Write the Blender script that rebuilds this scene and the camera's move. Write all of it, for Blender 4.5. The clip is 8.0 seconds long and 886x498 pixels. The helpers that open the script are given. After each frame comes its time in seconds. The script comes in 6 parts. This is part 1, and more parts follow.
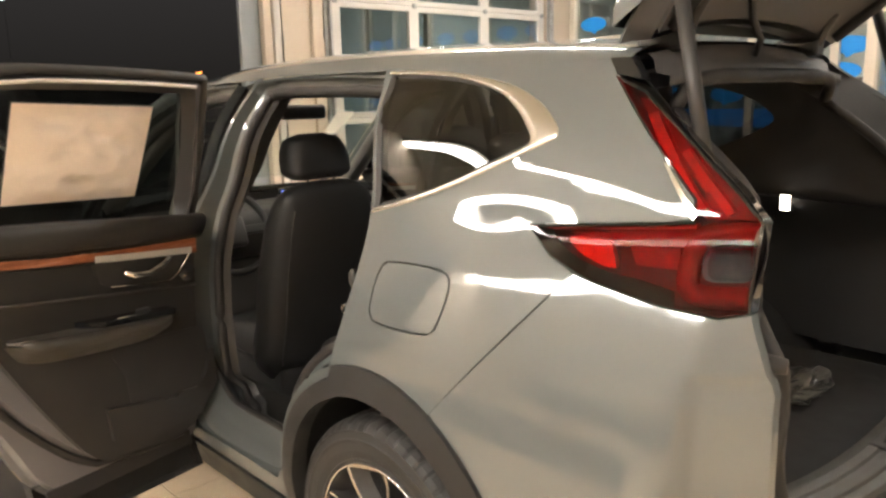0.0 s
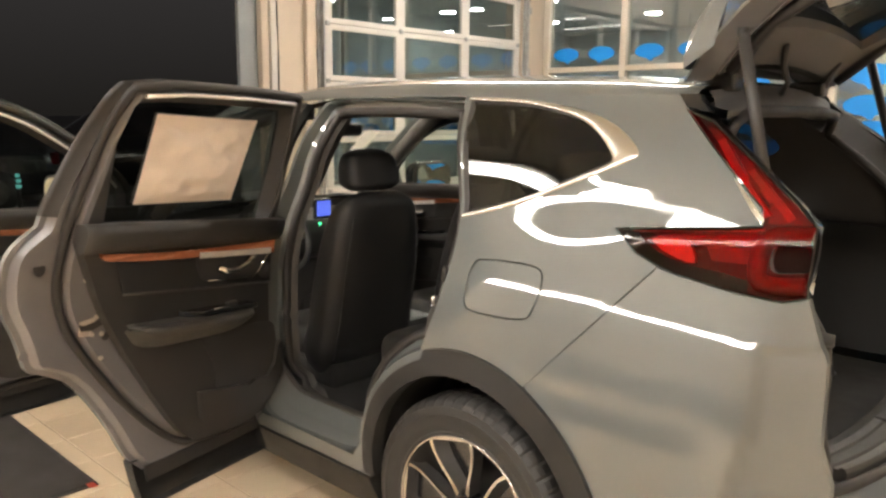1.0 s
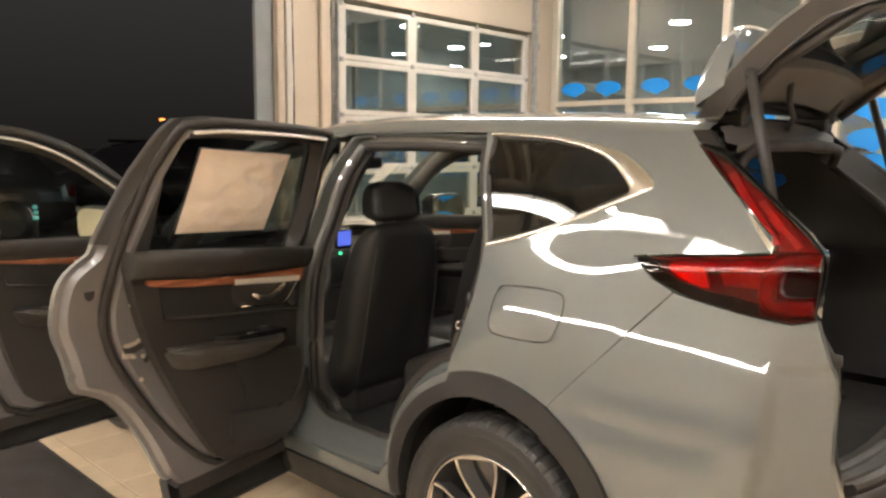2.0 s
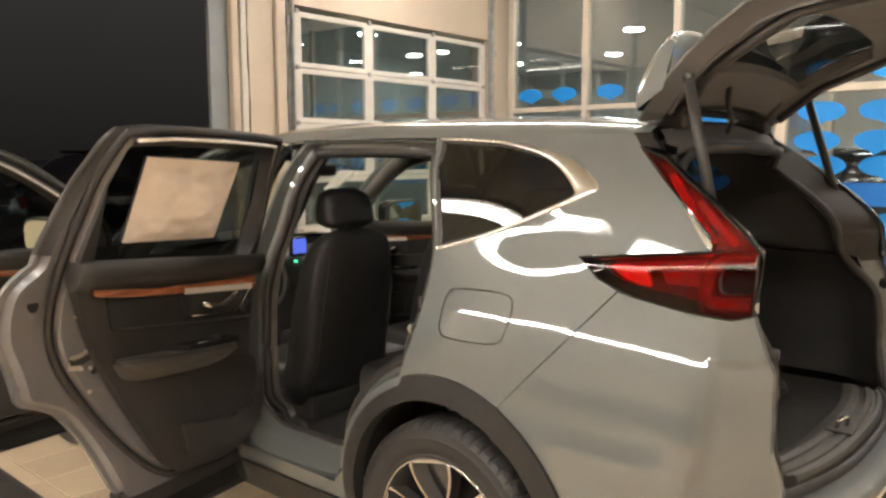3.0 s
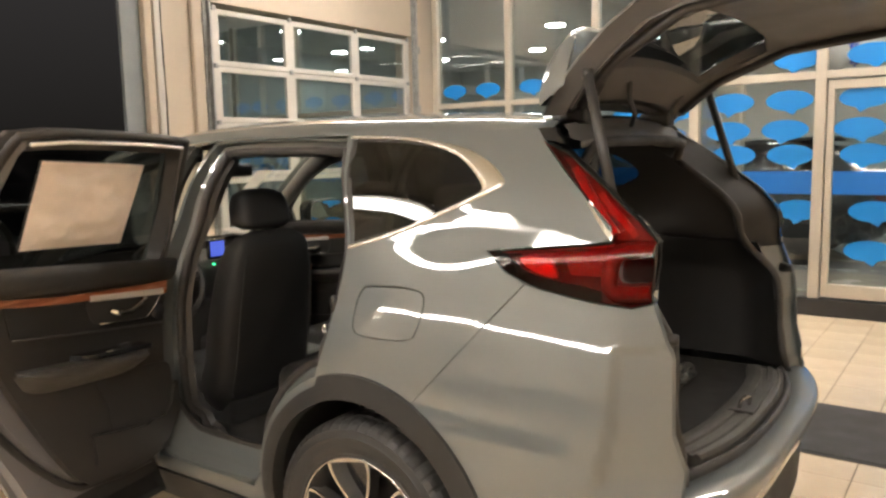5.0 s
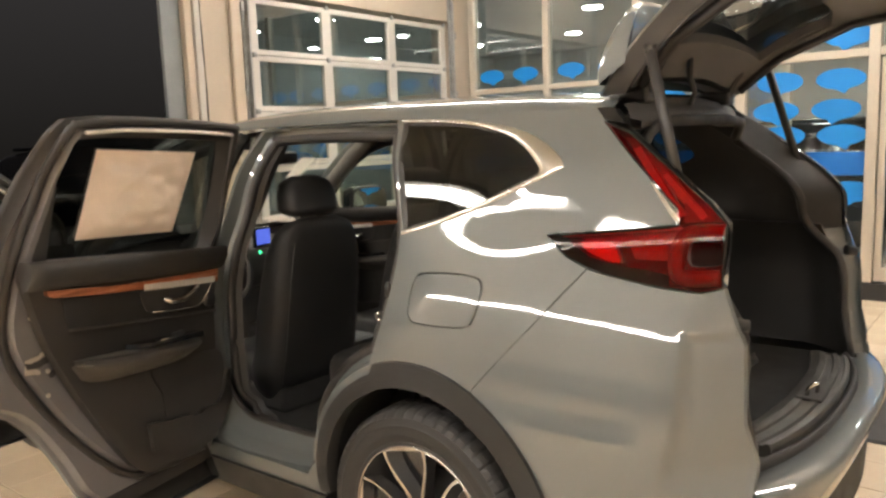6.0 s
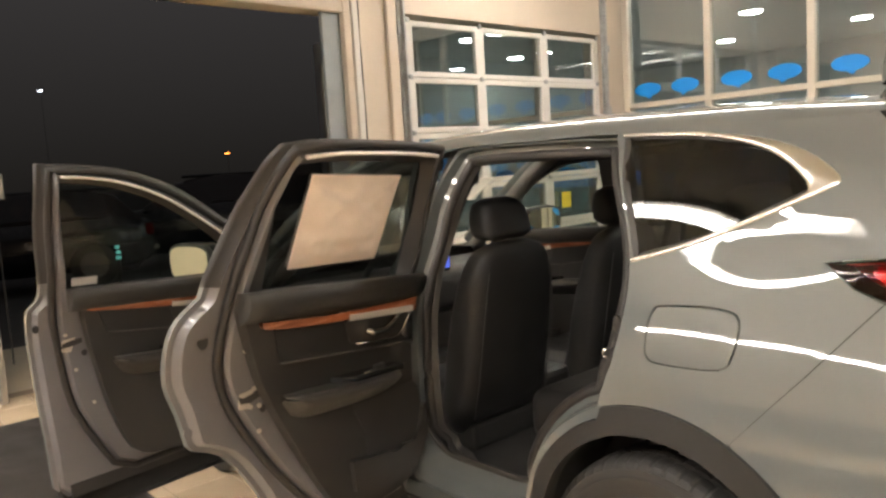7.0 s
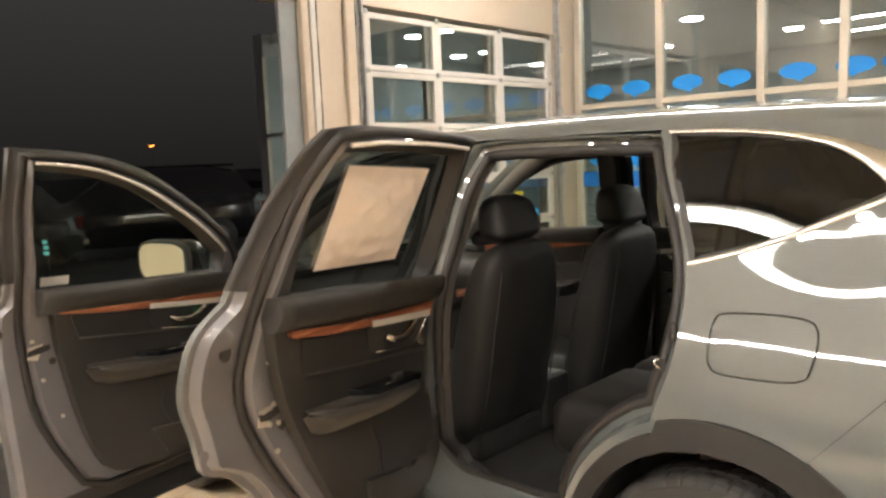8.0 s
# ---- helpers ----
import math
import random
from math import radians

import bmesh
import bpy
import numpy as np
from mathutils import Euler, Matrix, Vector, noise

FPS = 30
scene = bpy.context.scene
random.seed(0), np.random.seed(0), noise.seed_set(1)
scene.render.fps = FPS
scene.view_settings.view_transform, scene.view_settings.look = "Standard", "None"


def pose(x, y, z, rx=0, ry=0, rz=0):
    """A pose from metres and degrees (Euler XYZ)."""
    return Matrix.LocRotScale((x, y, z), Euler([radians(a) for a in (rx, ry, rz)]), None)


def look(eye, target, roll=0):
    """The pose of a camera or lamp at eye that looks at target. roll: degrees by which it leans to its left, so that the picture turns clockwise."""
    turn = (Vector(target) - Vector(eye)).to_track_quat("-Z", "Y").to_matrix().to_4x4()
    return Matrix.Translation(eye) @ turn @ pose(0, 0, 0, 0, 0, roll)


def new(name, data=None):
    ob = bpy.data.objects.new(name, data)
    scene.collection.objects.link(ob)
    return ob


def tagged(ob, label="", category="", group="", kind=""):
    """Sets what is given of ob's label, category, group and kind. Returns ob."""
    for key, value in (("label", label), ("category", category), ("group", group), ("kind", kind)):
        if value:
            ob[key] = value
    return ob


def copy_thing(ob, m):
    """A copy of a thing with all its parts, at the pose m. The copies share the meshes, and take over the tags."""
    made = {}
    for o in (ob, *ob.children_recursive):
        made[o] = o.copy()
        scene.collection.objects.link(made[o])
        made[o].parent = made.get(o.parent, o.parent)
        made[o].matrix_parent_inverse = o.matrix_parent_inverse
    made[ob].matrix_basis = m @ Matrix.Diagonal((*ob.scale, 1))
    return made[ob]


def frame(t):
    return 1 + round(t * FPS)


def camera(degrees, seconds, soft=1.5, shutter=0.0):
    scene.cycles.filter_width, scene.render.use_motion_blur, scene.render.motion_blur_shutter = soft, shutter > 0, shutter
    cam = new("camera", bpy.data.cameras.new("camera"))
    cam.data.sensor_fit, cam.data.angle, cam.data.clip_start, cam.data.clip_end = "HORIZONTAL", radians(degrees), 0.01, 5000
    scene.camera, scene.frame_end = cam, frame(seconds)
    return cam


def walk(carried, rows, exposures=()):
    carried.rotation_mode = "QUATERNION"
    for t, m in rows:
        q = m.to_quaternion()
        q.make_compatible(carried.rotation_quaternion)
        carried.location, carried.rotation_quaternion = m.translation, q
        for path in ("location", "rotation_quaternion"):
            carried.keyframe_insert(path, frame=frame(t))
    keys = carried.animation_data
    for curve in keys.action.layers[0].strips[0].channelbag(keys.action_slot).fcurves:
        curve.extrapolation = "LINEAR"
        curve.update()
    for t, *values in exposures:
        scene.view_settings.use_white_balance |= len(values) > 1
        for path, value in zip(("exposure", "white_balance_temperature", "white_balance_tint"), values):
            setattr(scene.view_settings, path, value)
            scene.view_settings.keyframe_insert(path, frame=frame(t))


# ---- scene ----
from functools import lru_cache
from mathutils.geometry import delaunay_2d_cdt

cam = camera(60.2, 8.0, soft=2.6)
PATH = [
    (0, (1.47, -1.944, 1.536), (0.036, -0.608, 1.137), -1.3),
    (0.5, (1.476, -2.191, 1.538), (0.054, -0.834, 1.17), -1.0),
    (1, (1.433, -2.435, 1.54), (0.089, -0.995, 1.196), 0.6),
    (2.5, (1.5, -2.569, 1.547), (0.131, -1.131, 1.309), 0.4),
    (3, (1.515, -2.55, 1.539), (0.22, -1.045, 1.296), -0.1),
    (3.5, (1.53, -2.531, 1.535), (0.31, -0.966, 1.278), -0.4),
    (4, (1.573, -2.562, 1.542), (0.408, -0.956, 1.289), -0.8),
    (4.2, (1.578, -2.552, 1.540), (0.440, -0.928, 1.296), -0.9),
    (5.5, (1.557, -2.507, 1.541), (0.373, -0.917, 1.275), -1.6),
    (6, (1.493, -2.514, 1.53), (0.265, -0.961, 1.246), -2.1),
    (6.5, (1.37, -2.537, 1.539), (0.015, -1.092, 1.264), -3.0),
    (7, (1.155, -2.527, 1.541), (-0.328, -1.202, 1.322), -3.6),
    (7.5, (0.978, -2.546, 1.541), (-0.544, -1.263, 1.354), -2.4),
    (8, (0.814, -2.611, 1.541), (-0.536, -1.154, 1.309), -2.4),
]
walk(cam, [(t, look(eye, target, roll)) for t, eye, target, roll in PATH], [(0, 0.50), (1.2, 0.37), (2.5, 0.29), (4.2, 0.16), (5.5, 0.16), (6, 0.22), (6.5, 0.38), (7, 0.29), (7.5, 0.28), (8, 0.42)])

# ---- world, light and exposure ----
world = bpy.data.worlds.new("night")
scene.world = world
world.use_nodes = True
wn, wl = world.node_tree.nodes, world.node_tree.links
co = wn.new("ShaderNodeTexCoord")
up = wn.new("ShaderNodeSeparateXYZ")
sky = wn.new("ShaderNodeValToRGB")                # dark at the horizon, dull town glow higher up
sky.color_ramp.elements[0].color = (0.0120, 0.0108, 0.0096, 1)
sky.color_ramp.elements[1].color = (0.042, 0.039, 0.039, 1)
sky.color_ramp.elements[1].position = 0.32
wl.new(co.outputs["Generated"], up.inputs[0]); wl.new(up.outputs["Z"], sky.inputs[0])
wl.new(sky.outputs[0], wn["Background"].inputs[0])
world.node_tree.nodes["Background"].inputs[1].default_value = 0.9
scene.view_settings.exposure = 0.0
TUBE = 56.0        # strength of the bay's fluorescent tubes
SHOW = 60.0         # strength of the showroom's ceiling panels


# ---- materials ----
def nodes_of(name):
    m = bpy.data.materials.new(name)
    m.use_nodes = True
    nt = m.node_tree
    return m, nt, nt.nodes["Principled BSDF"]


def surface(name, colour, rough=0.5, metal=0.0, var=0.12, scale=6.0, bump=0.0, bump_scale=60.0, coat=0.0, spec=0.5, fine=0.05, island=0.0, stretch=(1, 1, 1), even=False):
    """Colour with broad stains and fine grain, uneven gloss and a fine relief, in metres."""
    m, nt, b = nodes_of(name)
    N, L = nt.nodes, nt.links
    co = N.new("ShaderNodeTexCoord")
    mp = N.new("ShaderNodeMapping")
    mp.inputs["Scale"].default_value = stretch
    L.new(co.outputs["Object"], mp.inputs[0])
    big = N.new("ShaderNodeTexNoise"); big.inputs["Scale"].default_value = scale; big.inputs["Detail"].default_value = 5
    small = N.new("ShaderNodeTexNoise"); small.inputs["Scale"].default_value = bump_scale; small.inputs["Detail"].default_value = 3
    L.new(mp.outputs[0], big.inputs[0]); L.new(mp.outputs[0], small.inputs[0])
    def mul(fac, amount, prev):
        r = N.new("ShaderNodeMapRange")
        r.inputs[1].default_value, r.inputs[2].default_value = 0.3, 0.7
        r.inputs[3].default_value, r.inputs[4].default_value = 1 - amount, 1 + amount
        L.new(fac, r.inputs[0])
        x = N.new("ShaderNodeVectorMath"); x.operation = "SCALE"
        L.new(r.outputs[0], x.inputs["Scale"])
        if prev is None:
            x.inputs[0].default_value = colour
        else:
            L.new(prev, x.inputs[0])
        return x.outputs[0]
    c = mul(big.outputs[0], var, None)
    c = mul(small.outputs[0], fine, c)
    if island:
        oi = N.new("ShaderNodeObjectInfo")
        r = N.new("ShaderNodeMapRange"); r.inputs[3].default_value, r.inputs[4].default_value = 1 - island, 1 + island
        L.new(oi.outputs["Random"], r.inputs[0])
        x = N.new("ShaderNodeVectorMath"); x.operation = "SCALE"
        L.new(c, x.inputs[0]); L.new(r.outputs[0], x.inputs["Scale"])
        c = x.outputs[0]
    L.new(c, b.inputs["Base Color"])
    rr = N.new("ShaderNodeMapRange"); rr.inputs[1].default_value, rr.inputs[2].default_value = 0.3, 0.7
    rr.inputs[3].default_value, rr.inputs[4].default_value = rough * 0.82, min(1, rough * 1.18)
    L.new(big.outputs[0], rr.inputs[0])
    if even:
        b.inputs["Roughness"].default_value = rough
    else:
        L.new(rr.outputs[0], b.inputs["Roughness"])
    b.inputs["Metallic"].default_value = metal
    b.inputs["Specular IOR Level"].default_value = spec
    b.inputs["Coat Weight"].default_value = coat
    b.inputs["Coat Roughness"].default_value = 0.03
    if bump:
        bp = N.new("ShaderNodeBump"); bp.inputs["Strength"].default_value = bump; bp.inputs["Distance"].default_value = 0.002
        L.new(small.outputs[0], bp.inputs["Height"]); L.new(bp.outputs[0], b.inputs["Normal"])
    return m


def glass(name, tint, gloss=1.0, rough=0.0, base=0.05):
    """A thin pane: tinted see-through, with the gloss of a clear surface."""
    m = bpy.data.materials.new(name)
    m.use_nodes = True
    N, L = m.node_tree.nodes, m.node_tree.links
    N.remove(N["Principled BSDF"])
    tr = N.new("ShaderNodeBsdfTransparent"); tr.inputs[0].default_value = (*tint, 1)
    gl = N.new("ShaderNodeBsdfGlossy"); gl.inputs["Roughness"].default_value = rough
    gl.inputs[0].default_value = (gloss, gloss, gloss, 1)
    lw = N.new("ShaderNodeLayerWeight"); lw.inputs[0].default_value = 0.5
    pw = N.new("ShaderNodeMath"); pw.operation = "POWER"; pw.inputs[1].default_value = 4.0
    fr = N.new("ShaderNodeMath"); fr.operation = "MULTIPLY_ADD"; fr.inputs[1].default_value, fr.inputs[2].default_value = 0.92, base
    L.new(lw.outputs["Facing"], pw.inputs[0]); L.new(pw.outputs[0], fr.inputs[0])
    mx = N.new("ShaderNodeMixShader")
    L.new(fr.outputs[0], mx.inputs[0]); L.new(tr.outputs[0], mx.inputs[1]); L.new(gl.outputs[0], mx.inputs[2])
    L.new(mx.outputs[0], N["Material Output"].inputs[0])
    return m


def glow(name, colour, strength):
    m, _, b = nodes_of(name)
    b.inputs["Base Color"].default_value = (*colour, 1)
    b.inputs["Emission Color"].default_value = (*colour, 1)
    b.inputs["Emission Strength"].default_value = strength
    return m


PAINT = surface("grey_car_paint", (0.102, 0.113, 0.112), 0.55, 0.0, 0.0, 2.0, 0.0, 900, coat=1.0, fine=0.06, even=True)
PAINT.node_tree.nodes["Principled BSDF"].inputs["Coat IOR"].default_value = 1.95
PAINT.node_tree.nodes["Principled BSDF"].inputs["Coat Roughness"].default_value = 0.032
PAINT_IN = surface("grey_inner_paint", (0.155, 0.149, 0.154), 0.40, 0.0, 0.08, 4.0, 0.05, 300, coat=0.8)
CHROME = surface("chrome", (0.78, 0.76, 0.72), 0.09, 1.0, 0.03, 5, fine=0.02)
BRIGHTWORK = surface("bright_window_metal", (0.82, 0.81, 0.78), 0.24, 1.0, 0.03, 5, fine=0.02)
SILVER = surface("silver_plastic", (0.74, 0.71, 0.66), 0.38, 0.35, 0.04, 8, fine=0.03)
SATIN = surface("satin_chrome", (0.62, 0.60, 0.56), 0.24, 1.0, 0.05, 8, fine=0.03)
TRIM = surface("black_trim", (0.038, 0.036, 0.034), 0.45, 0, 0.15, 8, 0.25, 700)
CLAD = surface("black_cladding", (0.021, 0.020, 0.019), 0.58, 0, 0.15, 6, 0.5, 900)
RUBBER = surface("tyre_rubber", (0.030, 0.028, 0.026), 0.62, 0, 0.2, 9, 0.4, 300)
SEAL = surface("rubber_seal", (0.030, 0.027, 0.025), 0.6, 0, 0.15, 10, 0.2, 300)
LEATHER = surface("black_leather", (0.022, 0.021, 0.020), 0.55, 0, 0.15, 7, 0.45, 420)
PANEL = surface("door_card_plastic", (0.034, 0.031, 0.028), 0.5, 0, 0.12, 6, 0.4, 800)
CARPET = surface("dark_carpet", (0.018, 0.017, 0.016), 0.95, 0, 0.25, 12, 0.9, 900)
HEADLINER = surface("headliner_cloth", (0.22, 0.21, 0.19), 0.9, 0, 0.06, 5, 0.3, 900)
WOOD = surface("varnished_wood", (0.34, 0.130, 0.068), 0.25, 0, 0.35, 3.0, 0.0, 30, coat=0.8, fine=0.25, stretch=(2, 2, 22))
GATE_TRIM = surface("grey_gate_plastic", (0.098, 0.093, 0.091), 0.5, 0, 0.12, 6, 0.4, 800)
LUGGAGE = surface("brown_grey_luggage_plastic", (0.042, 0.039, 0.036), 0.65, 0, 0.12, 6, 0.4, 800)
FILM = surface("crumpled_clear_film", (0.075, 0.072, 0.066), 0.16, 0, 0.25, 30, 0.3, 90, coat=0.6)
PAPER = surface("brown_paper", (0.86, 0.74, 0.64), 0.85, 0, 0.05, 9, 0.3, 240, fine=0.03)
RED = surface("red_lens", (0.060, 0.0015, 0.002), 0.3, 0, 0.10, 30, coat=0.7, even=True, spec=0.0)
SMOKE = surface("smoked_lens", (0.012, 0.008, 0.008), 0.08, 0, 0.1, 9, coat=1.0)
CLEAR = surface("brown_grey_bowl", (0.022, 0.016, 0.015), 0.5, 0, 0.2, 40)
ALLOY = surface("machined_alloy", (0.60, 0.58, 0.55), 0.24, 1.0, 0.05, 12, fine=0.05)
ALLOY_DARK = surface("gloss_black_alloy", (0.012, 0.012, 0.013), 0.22, 0, 0.1, 9, coat=0.7)
STEEL = surface("dark_metal", (0.10, 0.10, 0.10), 0.4, 1.0, 0.15, 20)
TINT = glass("privacy_glass", (0.07, 0.074, 0.075), base=0.045)
PRIVACY = glass("privacy_door_glass", (0.17, 0.185, 0.17), base=0.06)
BROWN_GLASS = glass("brown_tinted_lens", (0.42, 0.29, 0.26), 0.08, 0.10, 0.03)
SMOKE_GLASS = glass("smoked_lens_cover", (0.16, 0.035, 0.035), base=0.035)
RED_GLASS = glass("red_lens_cover", (0.60, 0.014, 0.016), base=0.032)
REFLECT = surface("silver_reflector", (0.62, 0.60, 0.58), 0.35, 0.3, 0.08, 40)
REFLECT_MID = surface("grey_lamp_bowl", (0.26, 0.25, 0.25), 0.4, 0.2, 0.2, 40)
LAMP_DARK = surface("black_lamp_bowl", (0.010, 0.009, 0.009), 0.4, 0, 0.2, 40)
STICKER = surface("white_label_paper", (0.80, 0.78, 0.70), 0.7, 0, 0.10, 25, fine=0.08)
THIN_PAPER = surface("thin_white_paper", (0.82, 0.80, 0.72), 0.7, 0, 0.10, 25, fine=0.08)
N, L = THIN_PAPER.node_tree.nodes, THIN_PAPER.node_tree.links
thin, both = N.new("ShaderNodeBsdfTranslucent"), N.new("ShaderNodeMixShader")
thin.inputs[0].default_value = (0.80, 0.78, 0.68, 1)
both.inputs[0].default_value = 0.6
L.new(N["Principled BSDF"].outputs[0], both.inputs[1]); L.new(thin.outputs[0], both.inputs[2])
L.new(both.outputs[0], N["Material Output"].inputs[0])
YELLOW = surface("yellow_vinyl", (0.62, 0.48, 0.03), 0.5, 0, 0.06, 8)
CLEAR_GLASS = glass("clear_glass", (0.86, 0.90, 0.87))
DOOR_GLASS = glass("green_door_glass", (0.62, 0.68, 0.63))
SCREEN = glow("lit_blue_screen", (0.10, 0.16, 0.75), 0.8)
LAMP_ON = glow("lit_luggage_lamp", (1.0, 0.86, 0.70), 14.0)
GREEN_LED = glow("green_indicator", (0.05, 0.9, 0.35), 3.0)
MIRROR = surface("mirror_glass", (0.93, 0.95, 0.86), 0.02, 1.0, 0.01, 4, fine=0.0)
WALL = surface("cream_wall_paint", (0.52, 0.44, 0.35), 0.6, 0, 0.05, 1.5, 0.12, 120)
GREY_PAINT = surface("grey_band_paint", (0.13, 0.122, 0.118), 0.55, 0, 0.06, 1.5, 0.12, 120)
CEIL = surface("white_ceiling", (0.70, 0.67, 0.60), 0.8, 0, 0.05, 1.2, 0.1, 90)
FRAME = surface("white_door_frame", (0.56, 0.53, 0.485), 0.42, 0, 0.05, 3, 0.05, 200)
ALU = surface("cream_aluminium_mullion", (0.50, 0.45, 0.375), 0.38, 0.2, 0.05, 3)
GALV = surface("galvanised_track", (0.36, 0.36, 0.35), 0.45, 0.7, 0.2, 10, 0.2, 90)
GREY_STEEL = surface("grey_steel_jamb", (0.25, 0.27, 0.28), 0.5, 0.2, 0.08, 4)
TILE = surface("cream_floor_tile", (0.61, 0.49, 0.345), 0.24, 0, 0.07, 3.0, 0.08, 160, island=0.045)
GROUT = surface("grey_grout", (0.20, 0.155, 0.11), 0.85, 0, 0.15, 14, 0.5, 300)
MAT_RUBBER = surface("black_floor_mat", (0.030, 0.027, 0.025), 0.75, 0, 0.2, 5, 0.6, 260)
BASE = surface("black_base_tile", (0.022, 0.021, 0.022), 0.35, 0, 0.15, 6)
BLUE = surface("blue_vinyl", (0.003, 0.21, 0.62), 0.42, 0, 0.04, 5, fine=0.02)
BLUE_BAND = surface("dark_blue_vinyl", (0.006, 0.14, 0.50), 0.42, 0, 0.04, 5, fine=0.02)
PANE = glass("shop_glass", (0.80, 0.84, 0.84), base=0.115)
ASPHALT = surface("dark_asphalt", (0.045, 0.043, 0.042), 0.85, 0, 0.25, 2.0, 0.7, 120)
BLACK_CAR = surface("black_car_paint", (0.010, 0.010, 0.012), 0.2, 0, 0.05, 3, coat=1.0)
SHOW_WALL = surface("grey_showroom_wall", (0.55, 0.55, 0.54), 0.7, 0, 0.06, 1.0)
SHOW_CEIL = surface("showroom_ceiling", (0.70, 0.70, 0.68), 0.8, 0, 0.05, 1.0)
SHOW_FLOOR = surface("showroom_floor", (0.30, 0.29, 0.28), 0.25, 0, 0.08, 2.0)
TUBE_ON = glow("lit_fluorescent_tube", (1.0, 0.935, 0.852), TUBE)
PANEL_ON = glow("lit_ceiling_panel", (0.95, 1.0, 0.93), SHOW)
TEAL = glow("dim_teal_glint", (0.20, 0.72, 0.66), 0.35)
ORANGE = glow("sodium_lamp", (1.0, 0.30, 0.05), 6.0)
COOL = glow("cool_street_lamp", (0.8, 0.9, 1.0), 6.0)


# ---- mesh helpers ----
def thing(name, label, category, group="", kind="", at=(0, 0, 0)):
    ob = new(name)
    ob.location = at
    return tagged(ob, label, category, group, kind)


def link(name, mesh, material, parent=None, label=""):
    mesh.materials.append(material)
    ob = new(name, mesh)
    if parent is not None:
        ob.parent = parent
    return tagged(ob, label) if label else ob


def part(name, bm, material, parent=None, label="", smooth=False):
    """One bmesh as one mesh object under a thing or a part."""
    mesh = bpy.data.meshes.new(name)
    bmesh.ops.recalc_face_normals(bm, faces=bm.faces)
    for f in bm.faces:
        f.smooth = smooth
    bm.to_mesh(mesh)
    bm.free()
    return link(name, mesh, material, parent, label)


def box(bm, x0, x1, y0, y1, z0, z1, bevel=0.0, segs=2, m=None):
    """A box with rounded edges, added to bm."""
    r = bmesh.ops.create_cube(bm, size=1.0)
    vs = r["verts"]
    for v in vs:
        v.co = Vector(((x0 + x1) / 2 + v.co.x * (x1 - x0), (y0 + y1) / 2 + v.co.y * (y1 - y0), (z0 + z1) / 2 + v.co.z * (z1 - z0)))
        if m is not None:
            v.co = m @ v.co
    if bevel:
        es = {e for v in vs for e in v.link_edges}
        bmesh.ops.bevel(bm, geom=list(es), offset=bevel, segments=segs, affect="EDGES", profile=0.5)
    return bm


def boxed(name, x0, x1, y0, y1, z0, z1, material, parent=None, label="", bevel=0.0, smooth=False, m=None):
    return part(name, box(bmesh.new(), x0, x1, y0, y1, z0, z1, bevel, 2, m), material, parent, label, smooth)


def rod(bm, a, b, r, r2=None, n=12):
    a, b = Vector(a), Vector(b)
    d = b - a
    m = Matrix.Translation((a + b) / 2) @ d.to_track_quat("Z", "Y").to_matrix().to_4x4()
    bmesh.ops.create_cone(bm, cap_ends=True, segments=n, radius1=r, radius2=r if r2 is None else r2, depth=d.length, matrix=m)
    return bm


def sweep(bm, pts, r, n=8, closed=False, squash=1.0):
    """A round bar along points."""
    pts = [Vector(p) for p in pts]
    k = len(pts)
    rings = []
    for i, p in enumerate(pts):
        d = (pts[(i + 1) % k] - pts[i - 1]) if closed else (pts[min(i + 1, k - 1)] - pts[max(i - 1, 0)])
        q = d.to_track_quat("Z", "Y").to_matrix()
        rings.append([bm.verts.new(p + q @ Vector((math.cos(a) * r, math.sin(a) * r * squash, 0))) for a in [2 * math.pi * j / n for j in range(n)]])
    for i in range(k if closed else k - 1):
        A, B = rings[i], rings[(i + 1) % k]
        for j in range(n):
            bm.faces.new((A[j], A[(j + 1) % n], B[(j + 1) % n], B[j]))
    if not closed:
        bm.faces.new(rings[0]); bm.faces.new(rings[-1][::-1])
    return bm


def inside(p, poly):
    x, z = p
    c = False
    for i in range(len(poly)):
        (x0, z0), (x1, z1) = poly[i - 1], poly[i]
        if (z0 > z) != (z1 > z) and x < (x1 - x0) * (z - z0) / (z1 - z0) + x0:
            c = not c
    return c


def dense(poly, step):
    out = []
    for i in range(len(poly)):
        a, b = Vector(poly[i]), Vector(poly[(i + 1) % len(poly)])
        n = max(1, int((b - a).length / step))
        out += [tuple(a.lerp(b, k / n)) for k in range(n)]
    return out


def curve(pts, n=4, closed=False):
    """A smooth line through a few points of a plane."""
    k = len(pts)
    out = []
    for i in range(k if closed else k - 1):
        g = lambda j: Vector(pts[j % k]) if closed else Vector(pts[min(max(j, 0), k - 1)])
        p0, p1, p2, p3 = g(i - 1), g(i), g(i + 1), g(i + 2)
        for s in range(n):
            t = s / n
            out.append(tuple(0.5 * (2 * p1 + (p2 - p0) * t + (2 * p0 - 5 * p1 + 4 * p2 - p3) * t * t + (3 * p1 - p0 - 3 * p2 + p3) * t ** 3)))
    if not closed:
        out.append(tuple(pts[-1]))
    return out


